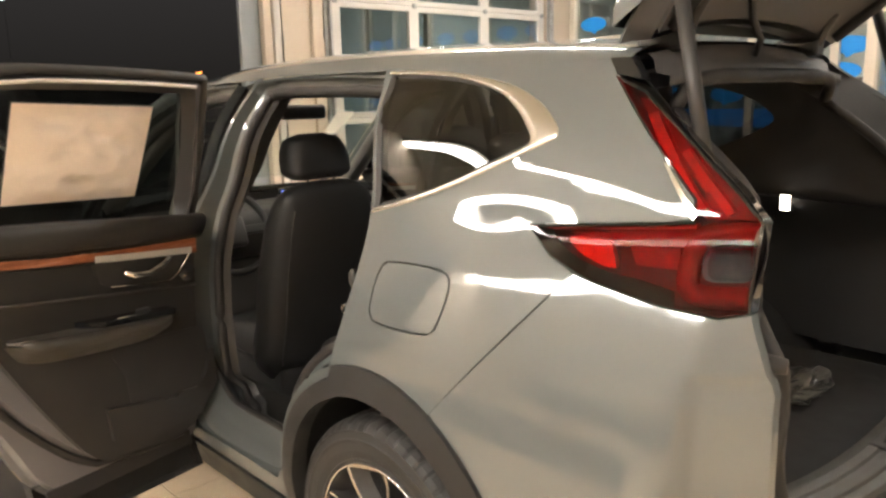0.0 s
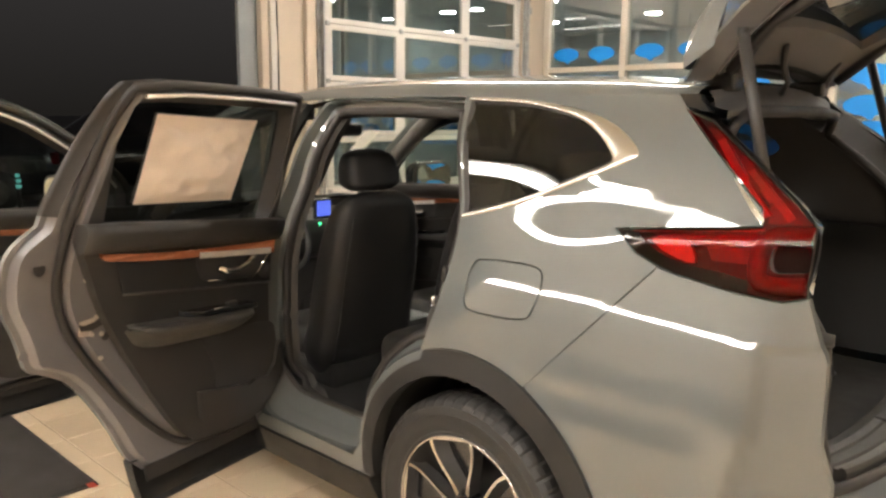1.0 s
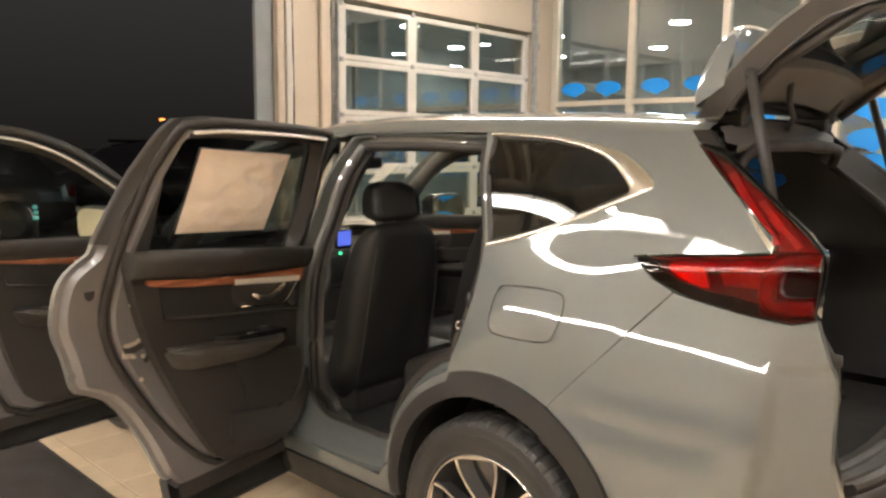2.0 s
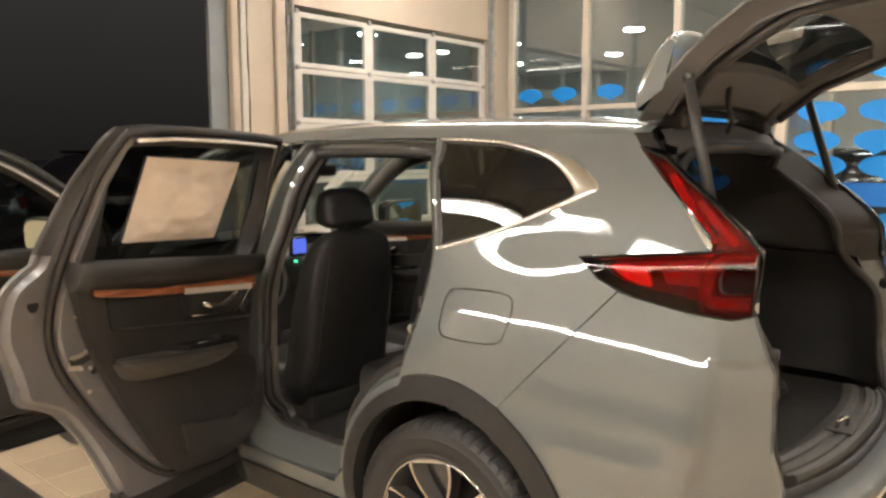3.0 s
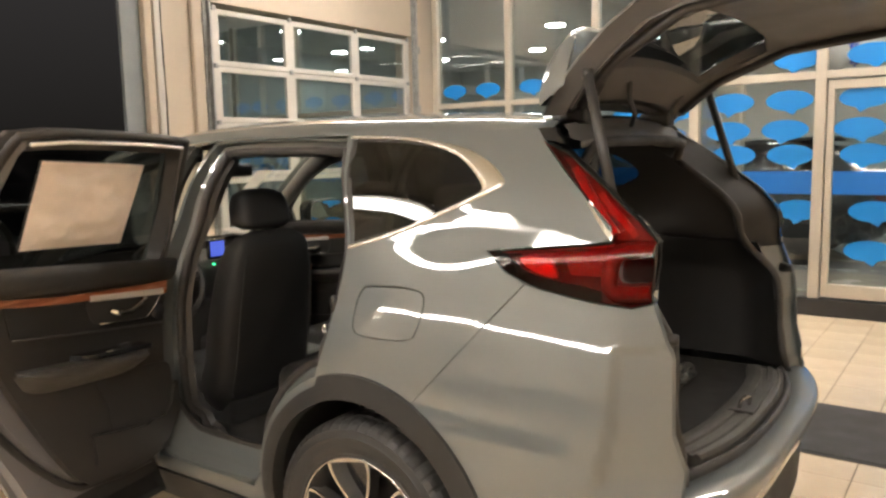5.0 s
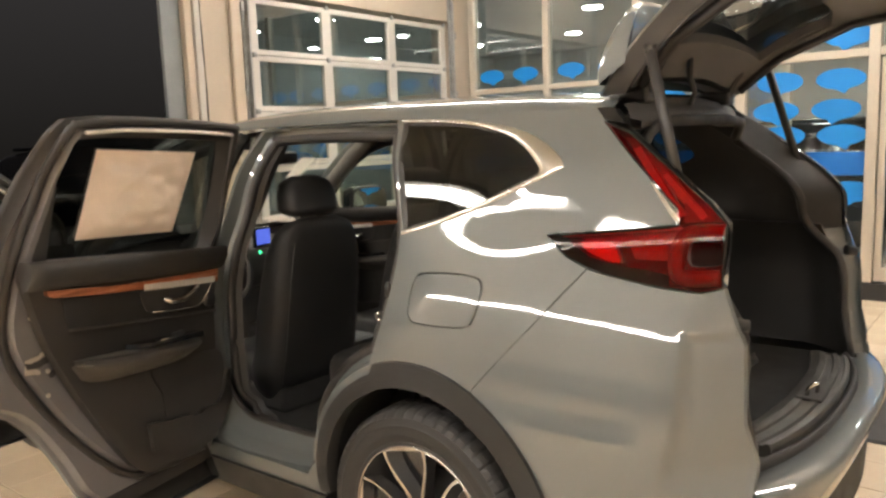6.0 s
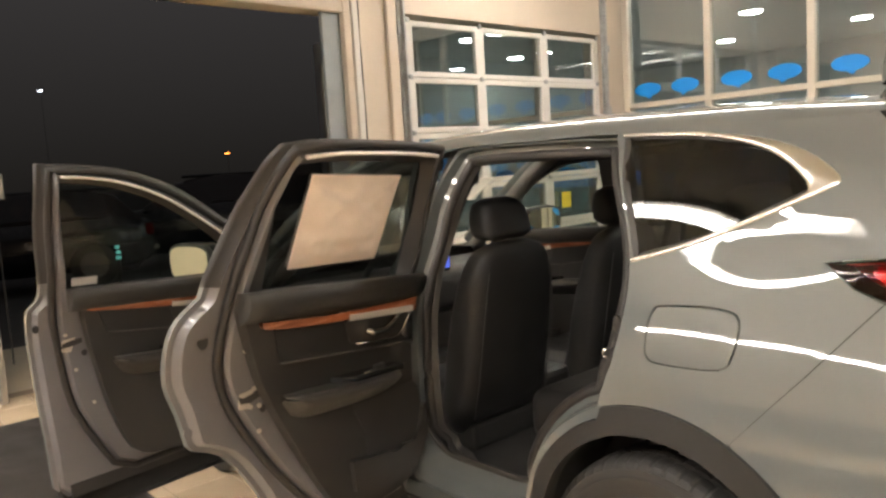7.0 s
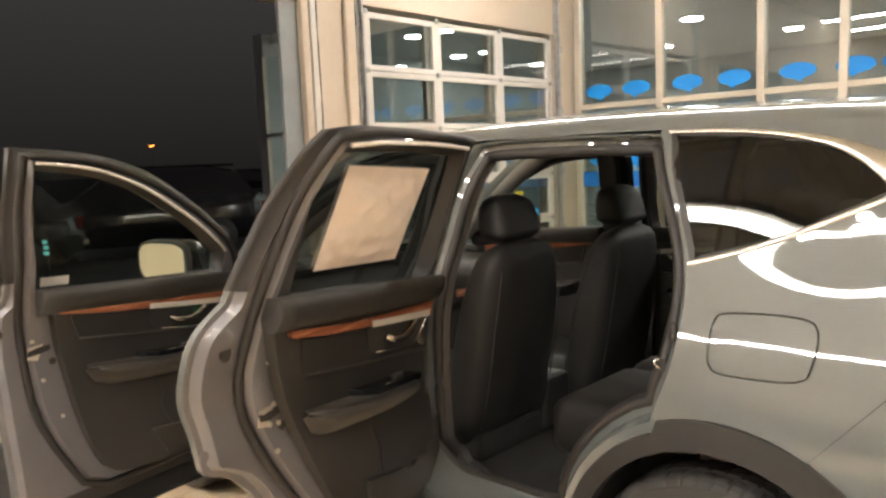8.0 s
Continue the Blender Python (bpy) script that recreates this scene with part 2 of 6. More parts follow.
def inset(poly, d):
    """The outline moved inwards by d."""
    area = sum(poly[i - 1][0] * poly[i][1] - poly[i][0] * poly[i - 1][1] for i in range(len(poly)))
    sg = 1 if area > 0 else -1
    out = []
    for i in range(len(poly)):
        a, b, c = Vector(poly[i - 1]), Vector(poly[i]), Vector(poly[(i + 1) % len(poly)])
        t = ((b - a).normalized() + (c - b).normalized())
        t = t.normalized() if t.length > 1e-6 else (b - a).normalized()
        out.append(tuple(b + Vector((-t.y, t.x)) * d * sg))
    return out


def sheet(poly, lift, step=0.05, holes=(), thick=0.0, inward=(0, 1, 0), m=None):
    """A curved panel: the outline and its holes, filled and lifted by a function onto a surface, with turned-in edges."""
    poly = dense(poly, step)
    holes = [dense(h, step) for h in holes]
    pts, edges = [], []
    for loop in (poly, *holes):
        s = len(pts)
        pts += loop
        edges += [(s + i, s + (i + 1) % len(loop)) for i in range(len(loop))]
    xs, zs = [p[0] for p in poly], [p[1] for p in poly]
    ni, nj = int((max(xs) - min(xs)) / step) + 1, int((max(zs) - min(zs)) / step) + 1
    edge = [Vector(p) for p in pts]
    for i in range(ni + 1):
        for j in range(nj + 1):
            p = (min(xs) + i * step, min(zs) + j * step)
            if inside(p, poly) and not any(inside(p, h) for h in holes) and min((Vector(p) - e).length_squared for e in edge) > (0.45 * step) ** 2:
                pts.append(p)
    vs, _, fs, *_ = delaunay_2d_cdt([Vector(p) for p in pts], edges, [], 0, 1e-5)
    verts = [Vector(lift(v[0], v[1])) for v in vs]
    faces = []
    for f in fs:
        c = (sum(vs[i][0] for i in f) / len(f), sum(vs[i][1] for i in f) / len(f))
        if inside(c, poly) and not any(inside(c, h) for h in holes):
            faces.append(tuple(f))
    bm = bmesh.new()
    bv = [bm.verts.new(v) for v in verts]
    for f in faces:
        bm.faces.new([bv[i] for i in f])
    bmesh.ops.delete(bm, geom=[v for v in bm.verts if not v.link_faces], context="VERTS")
    bmesh.ops.recalc_face_normals(bm, faces=bm.faces)
    bm.normal_update()
    nrm = bm.verts.layers.float_vector.new("nrm")
    turn = m.to_3x3() if m is not None else Matrix.Identity(3)
    for i, v in enumerate(bv):
        if v.is_valid:                                        # the surface's own normal, so that gloss runs smoothly
            u, w, e = vs[i][0], vs[i][1], 0.002
            n = (Vector(lift(u + e, w)) - Vector(lift(u - e, w))).cross(Vector(lift(u, w + e)) - Vector(lift(u, w - e)))
            if n.length > 1e-12:
                n.normalize()
                v[nrm] = turn @ (n if n.dot(v.normal) > 0 else -n)
    for f in bm.faces:
        f.smooth = True
    if thick:
        d = Vector(inward) * thick
        for e in [e for e in bm.edges if len(e.link_faces) == 1]:
            a, b = e.verts[0].co.copy(), e.verts[1].co.copy()
            q = [bm.verts.new(p) for p in (a, b, b + d, a + d)]
            bm.faces.new(q)
    if m is not None:
        bm.transform(m)
    return bm


def raw(name, bm, material, parent=None, label=""):
    """A bmesh as it is, with its own smooth and flat faces."""
    mesh = bpy.data.meshes.new(name)
    lay = bm.verts.layers.float_vector.get("nrm")
    own = None
    if lay is not None:
        own = [tuple(v[lay]) for v in bm.verts]
        bm.verts.layers.float_vector.remove(lay)
    bm.to_mesh(mesh)
    bm.free()
    if own is not None:
        mesh.normals_split_custom_set_from_vertices(own)
    return link(name, mesh, material, parent, label)


def ring(outer, inner, lift_o, lift_i, m=None, smooth=True):
    """A band between two outlines of as many points."""
    bm = bmesh.new()
    a = [bm.verts.new(lift_o(*p)) for p in outer]
    b = [bm.verts.new(lift_i(*p)) for p in inner]
    n = len(a)
    for i in range(n):
        f = bm.faces.new((a[i], a[(i + 1) % n], b[(i + 1) % n], b[i]))
        f.smooth = smooth
    if m is not None:
        bm.transform(m)
    return bm


ARMREST = surface("worn_armrest_leather", (0.058, 0.053, 0.047), 0.48, 0, 0.12, 7, 0.4, 420)
BALLOON = surface("white_balloon", (0.70, 0.72, 0.74), 0.25, 0, 0.03, 4)
BALLOON_BLUE = surface("blue_balloon", (0.02, 0.08, 0.55), 0.25, 0, 0.03, 4)
GUNMETAL = surface("gunmetal_alloy", (0.055, 0.052, 0.050), 0.42, 0.2, 0.08, 10)


# ---- the bay: walls, openings, ceiling ----
WX, WY, VY, VX = -5.12, 6.56, 4.97, -0.79      # garage wall, shop front, porch front, porch corner
EX, SY, TOP = 6.6, -10.6, 4.55                   # far walls and ceiling


def walls(name, label, boxes, material=WALL):
    bm = bmesh.new()
    for b in boxes:
        box(bm, *b)
    return tagged(part(name, bm, material), label, "wall", kind="structure")


walls("wall_west", "cream painted wall with two wide garage openings", [
    (WX - 0.3, WX, SY, -1.36, 0, TOP), (WX - 0.3, WX, -1.36, 1.92, 3.09, TOP), (WX - 0.3, WX, 1.92, 2.70, 0, TOP),
    (WX - 0.3, WX, 2.70, 6.14, 3.13, TOP), (WX - 0.3, WX, 6.14, WY + 0.16, 0, TOP)])
walls("wall_south", "plain cream painted wall behind the bay", [(WX - 0.3, EX + 0.3, SY - 0.3, SY, 0, TOP)])
# unseen band, added for the dark zone mirrored in the car's flank
tagged(boxed("wall_dado", WX + 0.002, EX - 0.002, SY + 0.001, SY + 0.02, 0.1, 1.45, GREY_PAINT), "unseen grey band added along the wall for the car's dark reflection", "wall", kind="structure")
# never in view; cream so that it throws light back onto the open doors
walls("wall_east", "plain unseen wall closing the bay, cream to bounce light", [(EX, EX + 0.3, SY, WY, 0, TOP)])
walls("wall_north", "cream bulkhead over the glazed shop front", [(WX, VX, WY, WY + 0.16, 3.75, TOP), (VX, EX, VY, VY + 0.16, 3.75, TOP)])
tagged(boxed("ceiling", WX - 0.3, EX + 0.3, SY - 0.3, WY + 0.2, TOP, TOP + 0.2, CEIL), "white painted bay ceiling with strip lights", "ceiling", kind="structure")

# ground outside
bm = bmesh.new()
bmesh.ops.create_grid(bm, x_segments=2, y_segments=2, size=300, matrix=Matrix.Translation((0, 0, -0.03)))
tagged(part("ground", bm, ASPHALT), "dark asphalt car park at night", "ground", kind="structure")
tagged(boxed("pavement", WX - 2.2, WX - 0.3, -3.5, 3.4, -0.028, -0.004, surface("concrete_apron", (0.42, 0.36, 0.28), 0.8, 0, 0.12, 2, 0.4, 80)), "worn concrete apron outside the open garage door", "pavement", kind="structure")


# ---- left opening: steel jambs, tracks ----
def opening_trim():
    t = thing("door_frame", "grey steel and cream jambs of the open garage doorway", "door frame", kind="structure")
    boxed("jamb", WX - 0.03, WX + 0.02, 1.695, 1.905, 0, 3.08, GREY_STEEL, t, "grey steel jamb", 0.01)
    boxed("casing", WX, WX + 0.09, 1.905, 1.985, 0, 3.2, WALL, t, "cream casing strip", 0.008)
    boxed("casing", WX, WX + 0.05, 2.035, 2.11, 0, 3.4, FRAME, t, "pale door stop strip", 0.012)
    part("cable", sweep(bmesh.new(), [(WX + 0.03, 2.128 + 0.006 * math.sin(k * 1.3), 0.3 + k * 0.3) for k in range(11)], 0.008, 6), SEAL, t, "dark cable", True)
    boxed("casing", WX, WX + 0.05, 2.47, 2.60, 0, 3.5, WALL, t, "cream casing strip", 0.02)
    boxed("jamb", WX - 0.28, WX + 0.03, -1.36, -1.30, 0, 3.08, ALU, t, "worn tan jamb", 0.01)
    boxed("casing", WX, WX + 0.10, -1.43, -1.365, 0, 3.2, WALL, t, "cream casing strip", 0.008)
    boxed("casing", WX, WX + 0.06, -1.52, -1.44, 0, 3.2, WALL, t, "cream casing strip", 0.008)
    boxed("header", WX - 0.02, WX + 0.08, -1.36, 1.905, 3.06, 3.2, WALL, t, "cream header board", 0.01)
    boxed("corner_guard", WX + 0.003, WX + 0.112, -1.44, -1.358, 0.04, 0.52, GALV, t, "scuffed steel corner guard", 0.004)
    boxed("bracket", WX + 0.09, WX + 0.13, -1.46, -1.36, 0.52, 0.60, TRIM, t, "dark bracket", 0.004)
    return t


opening_trim()


def track(y, s):
    """Vertical roller track with brackets."""
    t = thing("door_track", "galvanised vertical garage door track", "door track", "garage door tracks")
    boxed("rail", WX + 0.02, WX + 0.075, y - 0.012, y + 0.012, 0, TOP, GALV, t, "", 0.004)
    boxed("flange", WX + 0.005, WX + 0.02, y - 0.05, y + 0.05, 0, TOP, GALV, t, "", 0.003)
    for z in (0.5, 1.3, 2.1, 2.9):
        boxed("bracket", WX + 0.002, WX + 0.06, y + s * 0.04, y + s * 0.075, z, z + 0.09, GALV, t, "", 0.004)
    return t


track(2.68, -1)
track(6.17, 1)


# ---- closed garage door with three panes a section ----
def garage_door():
    t = tagged(new("garage_door"), "closed white sectional garage door with glass panes", "garage door")
    t.location = (WX - 0.05, 0, 0)
    y0, y1, pitch = 2.74, 6.10, 0.592
    cols = [(2.86, 3.79), (3.93, 4.92), (5.06, 5.99)]
    for k in range(5):
        z0, z1 = 0.12 + k * pitch, 0.12 + (k + 1) * pitch - 0.006
        sec = new("section"); sec.parent = t
        bm = bmesh.new()
        box(bm, -0.025, 0.025, y0, y1, z0, z0 + 0.058, 0.006)
        box(bm, -0.025, 0.025, y0, y1, z1 - 0.058, z1, 0.006)
        ys = [y0, *[v for c in cols for v in c], y1]
        for i in range(0, len(ys), 2):
            box(bm, -0.025, 0.025, ys[i], ys[i + 1], z0 + 0.05, z1 - 0.05, 0.004)
        part("frame", bm, FRAME, sec, "white aluminium frame")
        for a, b in cols:
            pn = boxed("pane", -0.004, 0.002, a - 0.01, b + 0.01, z0 + 0.05, z1 - 0.05, PANE, sec, "clear pane")
            pn.visible_shadow = False
        for y in (y0 + 0.05, 3.86, 4.99, y1 - 0.05):
            boxed("hinge", 0.024, 0.05, y - 0.024, y + 0.024, z1 - 0.022, z1 + 0.028, GALV, sec, "small steel hinge", 0.006)
    boxed("bottom_seal", -0.02, 0.02, y0, y1, 0.01, 0.12, SEAL, t, "black rubber bottom seal", 0.01)
    return t


garage_door()


# ---- speech bubble stickers ----
def bubble_mesh(w, h, flip):
    n = 36
    pts = []
    for i in range(n):
        a = 2 * math.pi * i / n
        x, z = math.cos(a) * w / 2, math.sin(a) * h / 2
        pts.append((x, z))
    out = []
    for x, z in pts:
        if z < 0 and abs(x - flip * w * 0.06) < w * 0.10:
            z -= h * 0.30 * (1 - abs(x - flip * w * 0.06) / (w * 0.10))
        out.append((x, z))
    bm = bmesh.new()
    f = [bm.verts.new((x, -0.0015, z)) for x, z in out]
    g = [bm.verts.new((x, 0.0015, z)) for x, z in out]
    bm.faces.new(f); bm.faces.new(g[::-1])
    for i in range(n):
        bm.faces.new((f[i], g[i], g[(i + 1) % n], f[(i + 1) % n]))
    bmesh.ops.recalc_face_normals(bm, faces=bm.faces)
    me = bpy.data.meshes.new("speech_bubble_sticker")
    bm.to_mesh(me); bm.free()
    me.materials.append(BLUE)
    return me


BUBBLES = [bubble_mesh(0.40, 0.182, 1), bubble_mesh(0.40, 0.182, -1)]


def bubble(x, y, z, kind=0, turn=0):
    ob = new("speech_bubble_sticker", BUBBLES[kind])
    ob.matrix_basis = pose(x, y, z, 0, 0, turn)
    return tagged(ob, "blue vinyl speech bubble sticker on the glass", "sticker", "speech bubble stickers")


# ---- glazed shop front ----
def shop_front(name, x0, x1, y, posts, rails, label):
    w = tagged(new(name), label, "window", kind="structure")
    w.location = (0, y, 0)
    for x in posts:
        boxed("mullion", x - 0.045, x + 0.045, -0.05, 0.07, 0.155, 3.75, ALU, w, "", 0.006)
    for z in rails:
        for a, b in zip(posts[:-1], posts[1:]):
            boxed("rail", a + 0.045, b - 0.045, -0.045, 0.065, z - 0.035, z + 0.035, ALU, w, "", 0.005)
    zs = [0.155, *rails, 3.75]
    for a, b in zip(posts[:-1], posts[1:]):
        for c, d in zip(zs[:-1], zs[1:]):
            pn = boxed("pane", a + 0.04, b - 0.04, 0.004, 0.012, c + 0.03, d - 0.03, PANE, w)
            pn.visible_shadow = False
    boxed("base", x0, x1, -0.065, 0.07, 0, 0.155, BASE, w, "black base under the glass", 0.004)
    return w


shop_front("window_1", WX, VX, WY, (-5.0, -3.80, -2.54, -1.66, VX), (0.30, 2.17), "cream framed shop front glazing with blue stickers")
shop_front("window_2", VX, 4.6, VY, (VX, 0.31, 1.42, 2.55, 3.6, 4.6), (2.13,), "cream framed glazed porch front with blue stickers")
boxed_side = tagged(new("window_3"), "glazed side of the porch", "window", kind="structure")
boxed("pane", VX - 0.004, VX + 0.004, VY + 0.08, WY - 0.06, 0.155, 3.75, PANE, boxed_side).visible_shadow = False
boxed("base", VX - 0.05, VX + 0.05, VY + 0.075, WY - 0.07, 0, 0.15, BASE, boxed_side, "black base")
shop_front("window_4", -12.4, WX - 0.3, WY, (-12.4, -10.9, -9.4, -7.9, -6.6, -5.5), (0.30, 2.17), "glazed outer front of the showroom")

# porch door beside the mullion
door = tagged(new("door_1"), "cream framed glass porch door with blue stickers", "door", kind="structure")
door.location = (0.365, VY, 0)
boxed("stile", 0.0, 0.055, -0.03, 0.05, 0.17, 2.08, ALU, door, "", 0.006)
boxed("stile", 0.945, 1.0, -0.03, 0.05, 0.17, 2.08, ALU, door, "", 0.006)
boxed("bottom_rail", 0.05, 0.95, -0.03, 0.05, 0.17, 0.29, ALU, door, "", 0.006)
boxed("top_rail", 0.05, 0.95, -0.03, 0.05, 2.0, 2.08, ALU, door, "", 0.006)

# stickers on the shop front and on the porch
for i, x in enumerate((-4.69, -4.14, -3.445, -2.857, -2.141, -1.55, -1.10)):
    bubble(x, WY - 0.008, 2.37, i % 2)
    for k, z in enumerate((1.93, 1.67, 1.45)):
        bubble(x + (0.03, -0.05, 0.04)[k], WY - 0.008, z, (i + k) % 2)
for i, x in enumerate((-0.47, 0.03, 0.63, 1.12, 1.72, 2.2)):
    for k, z in enumerate((2.285, 1.925, 1.665, 1.442, 0.945)):
        bubble(x + (0.07, 0.02, -0.01, 0.045, 0.13)[k], VY - 0.008, z, (i + k) % 2)
    if i > 1:
        bubble(x + 0.105, VY - 0.008, 0.60, i % 2)
for i, x in enumerate((-6.3, -6.9, -7.6, -8.2, -8.9)):
    bubble(x, WY - 0.008, 1.62, i % 2)
    bubble(x + 0.2, WY - 0.008, 1.3, i % 2)
for a, b, y in ((-5.0, -3.85, WY), (-3.75, -2.59, WY), (-2.49, -1.71, WY), (-1.61, VX - 0.05, WY), (VX + 0.05, 0.26, VY), (0.425, 1.30, VY), (1.47, 2.5, VY)):
    tagged(boxed("sticker_band", a, b, y - 0.009, y - 0.006, 1.09, 1.292, BLUE_BAND), "dark blue vinyl band across the glass", "sticker", "sticker bands")


# ---- showroom behind the glass ----
walls("wall_showroom", "grey walls of the lit showroom", [(-12.7, 8.3, 18.0, 18.3, 0, 4.2), (-12.7, -12.4, WY, 18, 0, 4.2), (8.0, 8.3, VY, 18, 0, 4.2), (EX, 8.0, VY, VY + 0.2, 0, 4.2)], SHOW_WALL)
tagged(boxed("ceiling_showroom", -12.7, 8.3, WY + 0.2, 18.3, 4.0, 4.2, SHOW_CEIL), "grey showroom ceiling with round lights", "ceiling", kind="structure")
tagged(boxed("floor_showroom", -12.7, 8.3, WY + 0.17, 18.3, -0.03, 0.0, SHOW_FLOOR), "polished grey showroom floor", "floor", kind="structure")
tagged(boxed("floor_porch", VX + 0.05, EX, VY + 0.17, WY + 0.17, -0.03, 0.0, SHOW_FLOOR), "grey porch floor", "floor", kind="structure")


def downlight(x, y):
    t = thing("ceiling_light", "round lit recessed ceiling light in the showroom", "ceiling light", "showroom ceiling lights", at=(x, y, 3.99))
    bm = rod(bmesh.new(), (0, 0, -0.03), (0, 0, 0.008), 0.22, n=24)
    part("rim", bm, FRAME, t)
    part("lens", rod(bmesh.new(), (0, 0, -0.045), (0, 0, -0.03), 0.19, n=24), PANEL_ON, t, "lit lens")
    return t


first = downlight(-11.4, 11.4)
for i in range(6):
    for j in range(3):
        if (i, j) != (0, 0):
            copy_thing(first, Matrix.Translation((-11.4 + i * 2.9 + (0, 0.8, 1.5)[j], (11.4, 14.5, 8.4)[j], 3.99)))


# ---- bay strip lights ----
def strip_light(x, y):
    t = thing("strip_light", "lit white strip light with a long diffuser under the ceiling", "ceiling light", "bay strip lights", at=(x, y, TOP - 0.12))
    boxed("housing", -1.258, 1.258, -0.15, 0.15, 0.02, 0.11, FRAME, t, "white steel housing", 0.01)
    boxed("diffuser", -1.245, 1.245, -0.089, 0.089, -0.015, 0.018, TUBE_ON, t, "lit diffuser", 0.012)
    for x1 in (-0.8, 0.8):
        part("hanger", rod(bmesh.new(), (x1, 0, 0.1), (x1, 0, 0.12), 0.01, n=6), STEEL, t)
    return t


first = strip_light(-3.88, -6.6)
for y in (-6.6, -4.4, 3.8):
    for i in range(4):
        if not (y == -6.6 and i == 0):
            copy_thing(first, Matrix.Translation((-3.88 + i * 2.52, y, TOP - 0.12)))


# ---- parked cars ----
def parked_car(x, y, turn, label, paint, tall=1.0):
    car = thing("parked_car", label, "car", "parked cars", at=(x, y, 0))
    car.rotation_euler = (0, 0, math.radians(turn))
    st = ((-2.25, 0.60, 0.42, 0.62), (-2.15, 0.76, 0.30, 0.74), (-1.6, 0.86, 0.26, 0.90), (-0.9, 0.90, 0.24, 0.99), (0.2, 0.91, 0.24, 1.02), (1.3, 0.90, 0.24, 1.04), (2.0, 0.84, 0.28, 1.02), (2.25, 0.72, 0.38, 0.95), (2.32, 0.60, 0.50, 0.80))
    bm = bmesh.new()
    rows = []
    for px, hw, z0, z1 in st:
        rows.append([bm.verts.new((px, yy * hw, z0 + (z1 * tall - z0) * zz)) for yy, zz in ((0.85, 0), (0.98, 0.25), (1, 0.55), (0.95, 0.85), (0.86, 1), (0, 1.02), (-0.86, 1), (-0.95, 0.85), (-1, 0.55), (-0.98, 0.25), (-0.85, 0))])
    for p, q in zip(rows[:-1], rows[1:]):
        for i in range(11):
            bm.faces.new((p[i], p[(i + 1) % 11], q[(i + 1) % 11], q[i]))
    bm.faces.new(rows[0]); bm.faces.new(rows[-1][::-1])
    part("body", bm, paint, car, "", True)
    bm = bmesh.new()
    rows = []
    for px, hw, z1 in ((-1.05, 0.74, 1.0), (-0.45, 0.66, 1.40), (0.2, 0.63, 1.50), (1.2, 0.62, 1.50), (1.75, 0.62, 1.40), (2.12, 0.70, 1.0)):
        rows.append([bm.verts.new((px, hw * yy, (0.96 + (z1 - 0.96) * zz) * tall)) for yy, zz in ((1.12, 0), (1.0, 0.9), (0.86, 1), (-0.86, 1), (-1.0, 0.9), (-1.12, 0))])
    for p, q in zip(rows[:-1], rows[1:]):
        for i in range(5):
            bm.faces.new((p[i], p[i + 1], q[i + 1], q[i]))
    part("window", bm, SMOKE, car, "dark car windows", True)
    bm = bmesh.new()
    box(bm, -0.35, 1.75, -0.56, 0.56, 1.47 * tall, 1.53 * tall, 0.03)
    part("roof", bm, paint, car, "", True)
    for wx in (-1.38, 1.36):
        for s in (-1, 1):
            wh = new("wheel"); wh.parent = car; wh.location = (wx, s * 0.80, 0.34)
            part("tyre", rod(bmesh.new(), (0, -0.11, 0), (0, 0.11, 0), 0.34, n=28), RUBBER, wh, "", True)
            part("rim", rod(bmesh.new(), (0, -0.118, 0), (0, 0.118, 0), 0.21, n=10), STEEL, wh, "dark alloy rim")
    for s in (-1, 1):
        boxed("headlamp", -2.20, -2.02, s * 0.62 - 0.14, s * 0.62 + 0.14, 0.62, 0.74, CLEAR, car, "clear headlamp", 0.03)
        boxed("tail_lamp", 2.16, 2.29, s * 0.62 - 0.13, s * 0.62 + 0.13, 0.72, 0.92, RED, car, "red tail lamp", 0.03)
    boxed("bumper_strip", 2.24, 2.36, -0.62, 0.62, 0.46, 0.56, SATIN, car, "bright bumper strip", 0.02)
    return car


parked_car(-1.75, 8.9, 0, "black car parked on the showroom floor behind the glass", BLACK_CAR, 1.06)
parked_car(3.6, 9.3, 6, "dark car parked on the showroom floor", BLACK_CAR)
parked_car(-13.0, 4.0, 62, "dark car parked outside in the night", BLACK_CAR, 1.08)
parked_car(-12.4, 0.2, 75, "dark car standing in the unlit car park", BLACK_CAR)
parked_car(-16.5, 7.3, 60, "dark car parked far off in the night", BLACK_CAR)


# ---- far lamps and a sign outside ----
def pole_lamp(x, y, z, mat, label):
    t = thing("street_lamp", label, "street lamp", "far street lamps", at=(x, y, 0))
    part("pole", rod(bmesh.new(), (0, 0, -0.03), (0, 0, z), 0.016, 0.010), SEAL, t)
    boxed("lamp_head", -0.30, 0.30, -0.14, 0.14, z, z + 0.12, STEEL, t, "dark lamp head", 0.03)
    boxed("lens", -0.22, 0.22, -0.11, 0.11, z - 0.06, z - 0.005, mat, t, "lit lens", 0.01)


pole_lamp(-53.0, 24.6, 3.45, ORANGE, "far orange street lamp at night")
pole_lamp(-57.0, 38.5, 4.93, COOL, "far white street lamp at night")
pole_lamp(-59.0, 13.7, 8.6, COOL, "far white street lamp at night")
# added post; its glow stands for a teal glint of unknown source
marker = thing("marker_light", "added glowing post for a teal glint in the dark car park", "light", at=(-9.92, 1.22, 0))
part("post", rod(bmesh.new(), (0, 0, -0.03), (0, 0, 0.50), 0.03), SEAL, marker, "black post")
